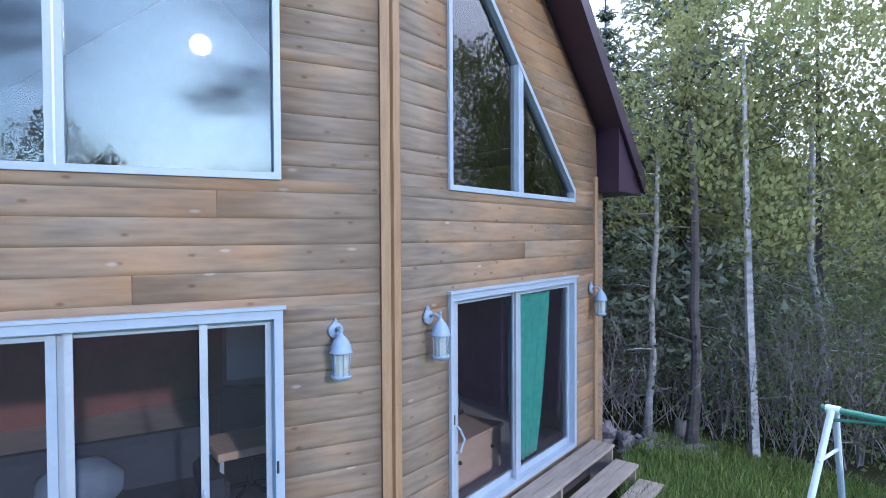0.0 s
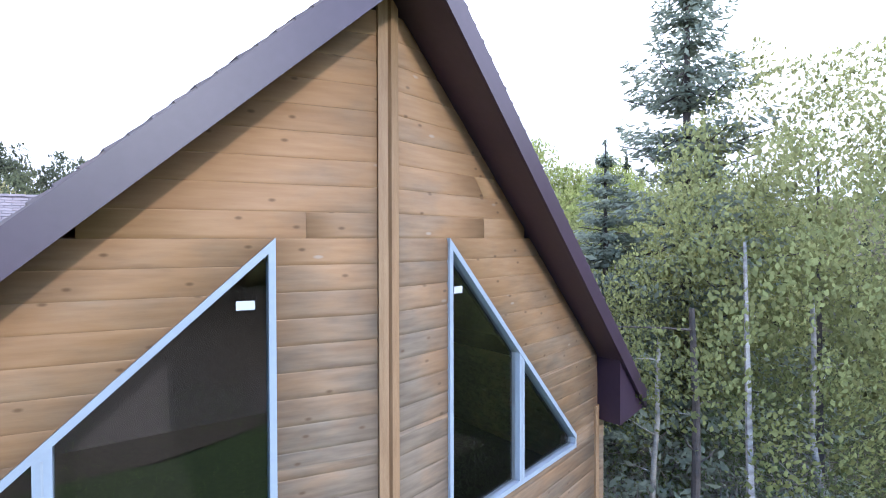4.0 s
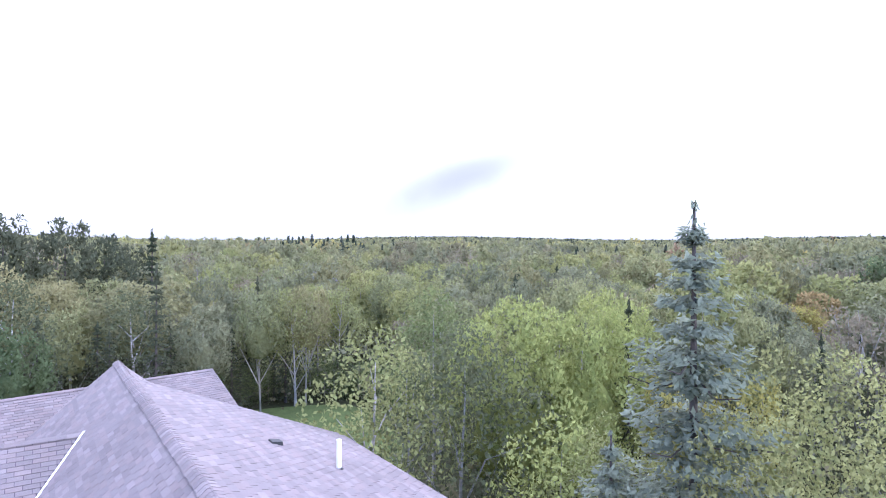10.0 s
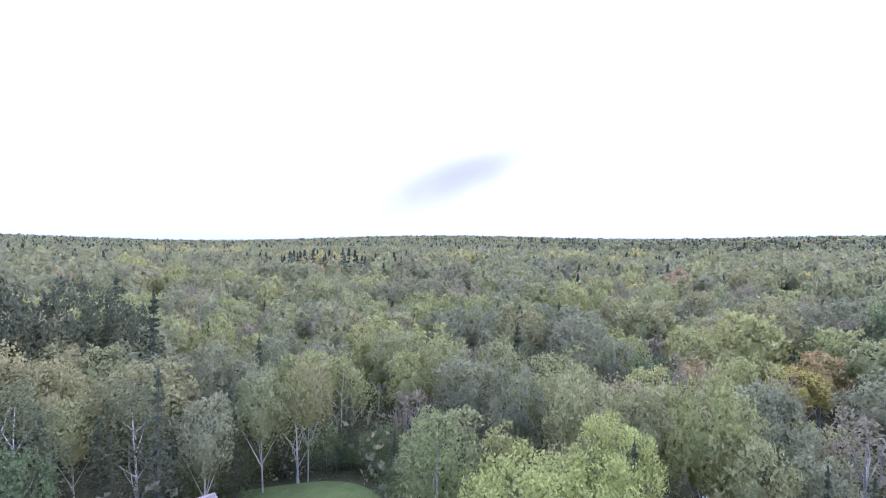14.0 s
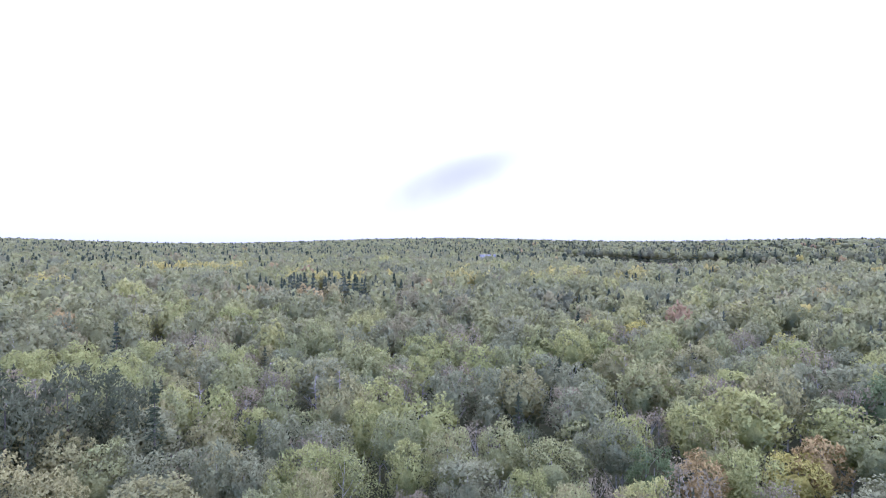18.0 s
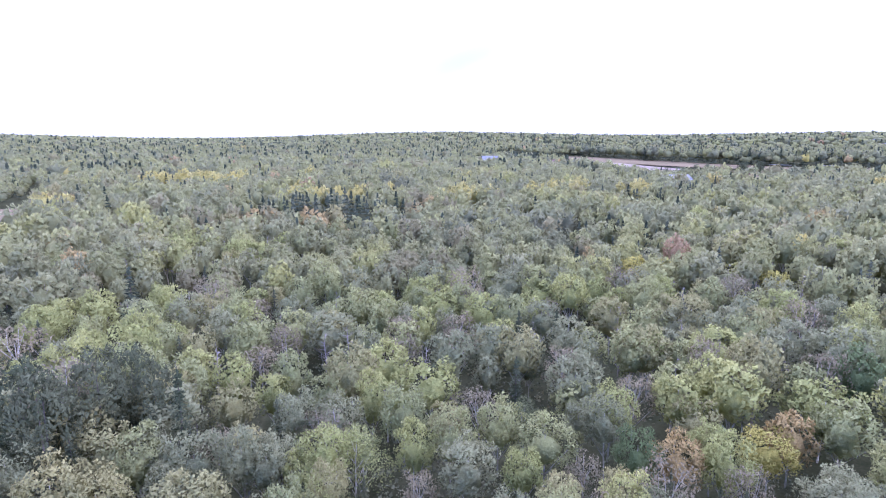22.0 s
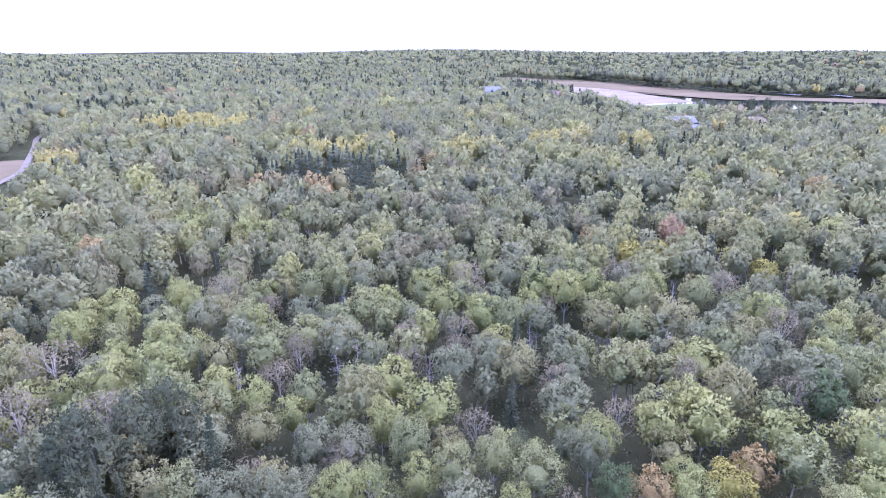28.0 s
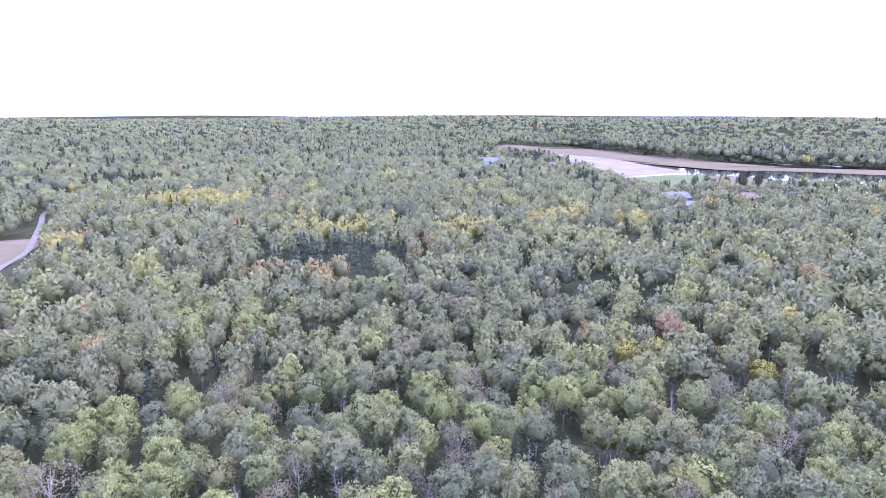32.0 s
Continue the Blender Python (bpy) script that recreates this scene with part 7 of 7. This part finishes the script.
# ---- swing set, rocks, stumps ----
def swing_set(m):
    t = thing("swing_set", m, "white and green steel swing set with blue slide", "swing set")
    h = 1.62
    part("top_bar", tube([(-0.1, 0, h), (2.3, 0, h)], [0.03, 0.03], 10), M_GREEN, t, "green enamelled top bar")
    for x in (0.0, 2.2):
        for sg in (-1, 1):
            part("leg", tube([(x, sg * 0.05, h), (x - 0.12 * (1 if x < 1 else -1), sg * 0.78, -0.12)], [0.032, 0.032], 10), M_SWING, t)
        part("sleeve", tube([(x - 0.06, 0, h), (x + 0.06, 0, h)], [0.042, 0.042], 10), M_SWING, t)
        part("cross_bar", tube([(x - 0.03, -0.28, h - 0.45), (x - 0.03, 0.28, h - 0.45)], [0.018, 0.018], 8), M_SWING, t)
        part("brace", tube([(x, 0.0, h - 0.1), (x + (0.55 if x < 1 else -0.55), 0, h - 0.02)], [0.016, 0.016], 8), M_GREEN, t)
    part("glider_bar", tube([(0.3, 0.3, h - 0.12), (2.0, 0.3, h - 0.2)], [0.02, 0.02], 8), M_GREEN, t)
    for x in (0.55, 0.95):
        part("swing_chain", tube([(x, 0, h), (x, 0.02, 0.5)], [0.006, 0.006], 5), M_SWING, t)
    part("swing_seat", box((0.75, 0.02, 0.48), (0.46, 0.16, 0.03), 0.01), M_BLUE, t, "blue moulded swing seat")
    bm = bmesh.new()
    prev = None
    for i in range(10):
        k = i / 9
        z = 1.15 - 1.1 * k - 0.12 * math.sin(k * math.pi)
        y = -0.1 - 1.5 * k
        ring = [bm.verts.new((1.5 + dx, y, z + dz)) for dx, dz in ((-0.22, 0.10), (-0.2, 0.0), (0.2, 0.0), (0.22, 0.10), (0.24, 0.10), (0.22, -0.03), (-0.22, -0.03), (-0.24, 0.10))]
        if prev:
            for a in range(8):
                bm.faces.new((prev[a], prev[(a + 1) % 8], ring[(a + 1) % 8], ring[a]))
        else:
            bm.faces.new(ring)
        prev = ring
    bm.faces.new(prev)
    part("slide", bm, M_BLUE, t, "blue moulded plastic slide")
    return t


swing_set(Matrix.Translation((3.78, 5.60, -0.22)) @ pose(0, 0, 0, 0, 0, -52))


def rock_mesh(seed):
    r = random.Random(seed)
    bm = bmesh.new()
    bmesh.ops.create_icosphere(bm, subdivisions=1, radius=1)
    for v in bm.verts:
        v.co *= r.uniform(0.72, 1.15)
        v.co.z *= 0.62
    me = bpy.data.meshes.new("rock")
    bm.to_mesh(me)
    bm.free()
    me.materials.append(M_ROCK)
    return me


rock_kinds = [rock_mesh(i) for i in range(6)]
rr_ = random.Random(4)
pile = thing("rock_pile", Matrix.Translation((2.75, 8.55, -0.25)), "pile of broken grey and rust field stones beside the corner", "rock pile")
for i_ in range(70):
    u_, w_ = rr_.random(), rr_.gauss(0, 0.28)
    top_ = 0.55 * (1 - u_) * max(0.0, 1 - abs(w_) * 1.2)
    o = new("rock", rock_kinds[i_ % 6])
    o.parent = pile
    s_ = rr_.uniform(0.07, 0.17)
    o.matrix_local = pose(-0.5 + 1.9 * u_, w_ + 0.35 * u_, top_ * rr_.uniform(0.4, 1.0), rr_.uniform(0, 360), rr_.uniform(0, 360), rr_.uniform(0, 360)) @ Matrix.Diagonal((s_, s_ * 1.2, s_, 1))


def stump(x, y, h, r0):
    z = float(ground_z(x, y)) - 0.05
    bm = bmesh.new()
    r = random.Random(int(x * 100))
    rings = []
    for k in range(5):
        u = k / 4
        rings.append([bm.verts.new(((r0 * (1.5 - 0.6 * min(1, u * 2))) * r.uniform(0.88, 1.12) * math.cos(a), (r0 * (1.5 - 0.6 * min(1, u * 2))) * r.uniform(0.88, 1.12) * math.sin(a), h * u * (r.uniform(0.85, 1.1) if k == 4 else 1)))
                      for a in [2 * math.pi * q / 12 for q in range(12)]])
    for a, b in zip(rings, rings[1:]):
        for q in range(12):
            bm.faces.new((a[q], a[(q + 1) % 12], b[(q + 1) % 12], b[q]))
    bm.faces.new(rings[-1])
    ob = part("tree_stump", bm, M_STUMP)
    ob.matrix_world = Matrix.Translation((x, y, z))
    return tagged(ob, "weathered grey tree stump in the grass", "stump", "stumps")


stump(3.75, 9.15, 0.42, 0.1)
stump(2.2, 7.95, 0.25, 0.09)


# undergrowth of bare twigs at the edge of the woods
def twig_thicket(x, y, h, seed):
    r = np.random.default_rng(seed)
    out = []
    for i in range(46):
        a, b = r.uniform(-0.9, 0.9, 2)
        s = np.array([a, b, 0])
        d = np.array([r.normal(0, 0.35), r.normal(0, 0.35), 1.0])
        e = s + unit(d) * h * r.uniform(0.5, 1.0)
        m = (s + e) / 2 + r.normal(0, 0.12, 3)
        out.append(limb([s, m, e], [0.011, 0.008, 0.003], 3))
        for _ in range(4):
            k = r.uniform(0.4, 0.95)
            c = s + (e - s) * k
            out.append(limb([c, c + r.normal(0, 0.2, 3) + np.array([0, 0, 0.12]), c + r.normal(0, 0.34, 3) + np.array([0, 0, 0.22])], [0.005, 0.004, 0.002], 3))
    v, f = join(out)
    ob = link_mesh("bare_shrub", quad_mesh("twigs", v, f, M_TWIG), None)
    ob.matrix_world = Matrix.Translation((x, y, float(ground_z(x, y)) - 0.05))
    return tagged(ob, "tangle of bare brown twigs under the trees", "shrub", "bare shrubs")


for i_, (x_, y_, h_) in enumerate(((5.3, 9.3, 3.0), (3.6, 10.1, 2.4), (6.3, 9.4, 3.4), (4.1, 11.2, 3.2), (7.4, 9.0, 3.0), (2.7, 11.4, 2.6), (5.6, 11.0, 3.2))):
    twig_thicket(x_, y_, h_, 300 + i_)


# thin trunks standing in the edge of the woods
def trunk_only(x, y, h, r0, material, label, seed):
    r = np.random.default_rng(seed)
    zt = np.linspace(0, 1, 8)
    b = np.cumsum(r.normal(0, 0.05, (8, 2)), axis=0)
    parts_ = [limb(np.stack([b[:, 0], b[:, 1], zt * h], -1), np.interp(zt, [0, 0.08, 1], [r0 * 1.35, r0, r0 * 0.5]), 9)]
    for _ in range(10):
        k = r.uniform(0.25, 0.95)
        c = np.array([np.interp(k, zt, b[:, 0]), np.interp(k, zt, b[:, 1]), k * h])
        e = c + np.array([r.normal(0, 0.6), r.normal(0, 0.6), r.uniform(-0.1, 0.5)])
        parts_.append(limb([c, (c + e) / 2 + r.normal(0, 0.06, 3), e], [r0 * 0.22, r0 * 0.14, r0 * 0.05], 4))
    v, f = join(parts_)
    ob = link_mesh("sapling", quad_mesh("trunk", v, f, material), None)
    ob.matrix_world = Matrix.Translation((x, y, float(ground_z(x, y)) - 0.05))
    return tagged(ob, label, "tree", "trees beside the house")


trunk_only(3.75, 8.75, 5.2, 0.085, M_BARK_DARK, "dark slender trunk at the edge of the woods", 1)
trunk_only(3.3, 9.4, 4.6, 0.06, M_BARK_GREY, "thin grey trunk at the edge of the woods", 2)
trunk_only(6.3, 9.9, 5.4, 0.07, M_BARK_BIRCH, "thin pale birch trunk in the shade", 3)
trunk_only(2.75, 10.3, 4.0, 0.045, M_BARK_DARK, "thin dark sapling trunk in the shade", 4)

# dead and pale trees that stand out from the canopy
rd_ = random.Random(77)
# pines and spruces before the river
for x_, y_, h_ in ((105, 409, 10), (112, 402, 11), (124, 393, 10), (151, 393, 9), (162, 400, 9), (180, 408, 11), (192, 410, 11.5), (203, 412, 10), (214, 415, 12), (221, 418, 12), (228, 396, 11), (233, 377, 11), (240, 366, 10), (246, 350, 10), (247, 326, 11)):
    for k_ in range(5):
        plant("pine" if (k_ + int(x_)) % 3 else "wood_spruce", x_ + 7 * math.sin(k_ * 2.1 + x_), y_ - 3 + 9 * math.cos(k_ * 2.1 + x_), h_ * (1.12 - 0.07 * k_), x_ * 17 + k_ * 90, 1.1)
dead_me = quad_mesh("dead_tree", *bare(5, 10.0, 40), M_DEAD)
for x_, y_, h_ in ((-11.7, 56.4, 8.6), (-30.5, 66.0, 8.0), (-52, 92, 9.0), (61, 92, 9.4), (101, 135, 10.5), (9.0, 70.0, 7.0), (48, 78, 8.5), (-20, 104, 8.4), (14, 88, 8.2), (-70, 125, 9.0), (36, 63, 7.6), (70, 110, 9)) + tuple((rd_.uniform(-0.62, 0.62) * y_, y_, rd_.uniform(7.5, 9.8)) for y_ in [rd_.uniform(64, 175) for _ in range(46)]):
    o = new("dead_tree", dead_me)
    o.matrix_world = Matrix.Translation((x_, y_, float(ground_z(x_, y_)) - 0.1)) @ pose(0, 0, 0, 0, 0, x_ * 37) @ Matrix.Diagonal((h_ / 10, h_ / 10, h_ / 10, 1))
    tagged(o, "bare grey dead tree above the canopy", "tree", "dead trees")


# ---- far buildings ----
M_FARWALL = mat("pale painted boards", (0.30, 0.30, 0.33), (0.24, 0.24, 0.26), 0.7, 0.6)
M_FARBROWN = mat("red-brown boards", (0.16, 0.09, 0.075), (0.12, 0.07, 0.06), 0.7, 0.6)
M_FARROOF = mat("slate grey roofing", (0.11, 0.11, 0.125), (0.085, 0.085, 0.10), 0.6, 0.5)
M_FARROOF2 = mat("rust red roofing", (0.12, 0.072, 0.058), (0.10, 0.058, 0.048), 0.6, 0.5)


def cottage(x, y, w, d, h, rise, turn, wall, roofing, label):
    t = thing("cottage", Matrix.Translation((x, y, float(ground_z(x, y)))) @ pose(0, 0, 0, 0, 0, turn), label, "house", "far houses")
    part("wall", box((0, 0, h / 2 - 0.5), (w, d, h + 1)), wall, t)
    o = 0.5
    for sg in (-1, 1):
        ring = [(-w / 2 - o, sg * (d / 2 + o), h - 0.1), (w / 2 + o, sg * (d / 2 + o), h - 0.1), (w / 2 + o, 0, h + rise), (-w / 2 - o, 0, h + rise)]
        part("roof", prism(ring, [(a, b, c + 0.2) for a, b, c in ring]), roofing, t)
    for sx in (-1, 1):
        g = [(sx * w / 2, -d / 2, h - 0.2), (sx * w / 2, d / 2, h - 0.2), (sx * w / 2, 0, h + rise - 0.2)]
        part("gable", prism(g, [(a - sx * 0.2, b, c) for a, b, c in g]), wall, t)
    n = max(2, int(w / 4))
    for i in range(n):
        part("window", box((-w / 2 + (i + 0.5) * w / n, -d / 2 - 0.02, h * 0.5), (1.3, 0.1, 1.2)), M_DARKCLOTH, t)
    part("door", box((w / n * 0.5, -d / 2 - 0.03, 1.0), (1.0, 0.1, 2.0)), M_FARBROWN, t)
    part("chimney", box((w * 0.2, d * 0.15, h + rise + 0.1), (0.8, 0.8, 1.6)), M_FARBROWN, t)


cottage(138, 347, 17, 11, 5.2, 3.2, 12, M_FARWALL, M_FARROOF, "pale far house with slate roof among trees")
cottage(147, 329, 24, 9, 3.4, 2.0, -8, M_FARWALL, M_FARROOF, "long low far house with blue-grey roof")
cottage(182, 347, 11, 9, 5.5, 2.6, 20, M_FARBROWN, M_FARROOF2, "brown far house with rust roof among trees")
cottage(45, 553, 16, 11, 8.0, 4.0, 10, M_FARWALL, M_FARROOF, "far house with blue-grey roof in the woods")
cottage(106, 545, 15, 10, 6.5, 3.0, -10, M_FARBROWN, M_FARROOF2, "far house with rust roof near the marsh")
for x_, y_, w_, tn in ((462, 799, 22, 10), (452, 842, 18, -15), (474, 757, 16, 5), (504, 756, 20, 20), (532, 750, 18, 0), (560, 775, 20, -10), (690, 930, 26, 12), (820, 1060, 24, 30)):
    cottage(x_, y_, w_, 9, 5.5, 2.6, tn, M_FARWALL, M_FARROOF, "far pale house beyond the river")


def dock(x, y, turn):
    t = thing("dock", Matrix.Translation((x, y, Z_RIVER + 0.9)) @ pose(0, 0, 0, 0, 0, turn), "pale wooden dock at the river's edge", "dock")
    part("deck", box((0, 0, 0.5), (4, 22, 0.4)), M_FARWALL, t)
    for yy in (-9, 0, 9):
        for xx in (-1.6, 1.6):
            part("post", box((xx, yy, -0.3), (0.4, 0.4, 1.8)), M_FARBROWN, t)


dock(352, 610, 30)
dock(392, 592, 20)



# ---- grass ----
def grass(name, n, ring, seed, h, label):
    r = np.random.default_rng(seed)
    xs = [p[0] for p in ring]
    ys = [p[1] for p in ring]
    pts = []
    while len(pts) < n:
        x, y = r.uniform(min(xs), max(xs)), r.uniform(min(ys), max(ys))
        if inside(x, y, ring):
            pts.append((x, y))
    p = np.array(pts)
    z = ground_z(p[:, 0], p[:, 1]) + 0.02
    c = np.column_stack([p, z])
    a = r.uniform(0, 6.28, n)
    wd = r.uniform(0.006, 0.014, n)[:, None] * np.stack([np.cos(a), np.sin(a), 0 * a], -1)
    hh = h * r.uniform(0.5, 1.4, n)
    ln = np.stack([r.normal(0, 0.35, n), r.normal(0, 0.35, n), np.ones(n)], -1) * hh[:, None]
    v = np.stack([c - wd, c + wd, c + ln * 0.9 + wd * 0.3, c + ln], 1).reshape(-1, 3)
    tn = np.repeat(r.random(n), 4)
    ob = link_mesh(name, quad_mesh(name, v, np.arange(4 * n).reshape(-1, 4), M_BLADE, tn), None)
    return tagged(ob, label, "grass", kind="stuff")


grass("grass", 26000, [(2.0, 6.6), (2.6, 8.2), (3.6, 9.3), (5.2, 8.6), (6.2, 6.5), (5.0, 3.5), (3.0, 4.0)], 1, 0.16, "rough green grass between the steps and the woods")
grass("grass", 9000, [(-9, -3), (6, -3), (12, -16), (-14, -16)], 2, 0.2, "rough grass in front of the house")


# ---- shingles ----
def tabs(pt, courses, run, lo, hi, seed, expo=0.145):
    """Shingle tabs on a roof plane. pt(v, u): the place v metres down the run and u along; lo, hi: the ends of a course at v."""
    r = random.Random(seed)
    out = []
    for i in range(courses):
        v0, v1 = i * run / courses, (i + 1) * run / courses
        vm = (v0 + v1) / 2
        end = hi(vm) + 0.01
        u = lo(vm) - 0.012
        w = 0.305
        nxt = (math.floor(u / w) + (0.5 if i % 2 else 0.0) + r.uniform(-0.03, 0.03)) * w
        while nxt < u + 0.06:
            nxt += w
        while u < end - 0.03:
            e = min(nxt, end)
            lift = r.choice((0.013, 0.015, 0.018))
            out.append((v0, v1, u + 0.007, e - 0.007, lift, u))
            u, nxt = e, nxt + w * r.uniform(0.98, 1.02)
    return out


def tab_arrays(pt, tab, n):
    v0, v1, a, b, lift, _ = tab
    up = n
    top = [pt(v0, a) + up * 0.004, pt(v0, b) + up * 0.004, pt(v1 + 0.012, b) + up * lift, pt(v1 + 0.012, a) + up * lift]
    low = [pt(v1 + 0.012, b) - up * 0.006, pt(v1 + 0.012, a) - up * 0.006]
    vs = [tuple(p) for p in top + low] + [tuple(pt(v0, a) - up * 0.004), tuple(pt(v0, b) - up * 0.004)]
    return vs, [(0, 3, 2, 1), (3, 5, 4, 2), (0, 6, 5, 3), (1, 2, 4, 7)]


def shingle_plane(parent, pt, courses, run, lo, hi, seed, single=None):
    n = (pt(0, 1) - pt(0, 0)).cross(pt(1, 0) - pt(0, 0)).normalized()
    if n.z < 0:
        n = -n
    vs, fs = [], []
    for t in tabs(pt, courses, run, lo, hi, seed):
        v, f = tab_arrays(pt, t, n)
        if single and single(t):
            me = bpy.data.meshes.new("shingle")
            me.from_pydata(v, [], f)
            link_mesh("shingle", me, M_SHINGLE, parent)
        else:
            fs += [tuple(i + len(vs) for i in q) for q in f]
            vs += v
    ob = link_mesh("shingles", quad_mesh("shingles", np.array(vs), np.array(fs), M_SHINGLE), None, parent)
    ob["kind"] = "stuff"


sl_ = math.sqrt(1 + PITCH ** 2)
shingle_plane(roof, lambda v, u: roof_pt(-v, u), 44, PERP + 0.03, lambda v: EDGE_L * v, lambda v: RIDGE_LEN, 1, lambda t: t[5] < 1.55)
shingle_plane(roof, lambda v, u: roof_pt(v, u), 44, PERP + 0.03, lambda v: EDGE_R * v, lambda v: D_IN + v * 0.254, 2)
shingle_plane(roof, lambda v, u: dorm_pt(v, u), 40, D_OUT_P + 0.03, lambda v: D_IN + v * 0.254, lambda v: D_BACK_IN - v * 0.304, 3)
shingle_plane(roof, lambda v, u: roof_pt(v, u), 44, PERP + 0.03, lambda v: D_BACK_IN - v * 0.304, lambda v: RIDGE_LEN, 7)
shingle_plane(cross, lambda v, u: cross_pt(u, v), 18, XS + 0.03, lambda v: X_P + X_PITCH * v / PITCH + 0.03, lambda v: 11.0, 4)
shingle_plane(rear, lambda v, u: rear_pt(u, v), 34, 4.62, lambda v: 0.0, lambda v: 11.0, 5)
# ridge caps
rc = random.Random(6)
for a_c in np.arange(0.0, RIDGE_LEN, 0.15).tolist():
    w_c, l_c, j_c = 0.15 + rc.uniform(-0.012, 0.012), 0.17, rc.uniform(0.0, 0.012)
    dz_ = dorm_pt(0, 0).z - roof_pt(0, 0).z
    r_s = DORM if D_IN < a_c < D_BACK_IN else PITCH
    def cap_pt(p, a, dz):
        q = APEX + a * rd + p * pr
        return Vector((q.x, q.y, Z_RIDGE + 0.035 - (PITCH if p < 0 else r_s) * abs(p) * 0.92 + dz))
    lo_, hi_ = [], []
    for p in (-w_c, -0.04, 0.03, w_c):
        lo_.append(cap_pt(p, a_c - 0.01, 0.010 + 0.6 * j_c))
        hi_.append(cap_pt(p, a_c + l_c, 0.004))
    und = [v - Vector((0, 0, 0.02)) for v in lo_]
    vs_c = [tuple(v) for v in lo_ + hi_ + und]
    me = bpy.data.meshes.new("ridge_shingle")
    me.from_pydata(vs_c, [], [(i, i + 1, i + 5, i + 4) for i in range(3)] + [(i + 8, i + 9, i + 1, i) for i in range(3)])
    link_mesh("ridge_shingle", me, M_SHINGLE, roof)
for a_c in np.arange(0.0, 9.8, 0.3).tolist():
    c0, c1 = cross_pt(X_P + a_c, 0, 0.03), cross_pt(X_P + a_c + 0.31, 0, 0.02)
    ring = [c0 - rd * 0.14 - Vector((0, 0, 0.06)), c0, c0 + rd * 0.14 - Vector((0, 0, 0.06))]
    ring2 = [c1 - rd * 0.14 - Vector((0, 0, 0.06)), c1, c1 + rd * 0.14 - Vector((0, 0, 0.06))]
    me = bpy.data.meshes.new("ridge_shingle")
    me.from_pydata([tuple(v) for v in ring + ring2], [], [(0, 1, 4, 3), (1, 2, 5, 4), (0, 2, 1)])
    link_mesh("ridge_shingle", me, M_SHINGLE, cross)
for a_c in np.arange(0.0, 10.9, 0.3).tolist():
    c0, c1 = rear_pt(a_c, 0, 0.03), rear_pt(a_c + 0.31, 0, 0.02)
    ring = [c0 - rw_n * 0.14 - Vector((0, 0, 0.06)), c0, c0 + rw_n * 0.14 - Vector((0, 0, 0.06))]
    ring2 = [c1 - rw_n * 0.14 - Vector((0, 0, 0.06)), c1, c1 + rw_n * 0.14 - Vector((0, 0, 0.06))]
    me = bpy.data.meshes.new("ridge_shingle")
    me.from_pydata([tuple(v) for v in ring + ring2], [], [(0, 1, 4, 3), (1, 2, 5, 4), (0, 2, 1)])
    link_mesh("ridge_shingle", me, M_SHINGLE, rear)
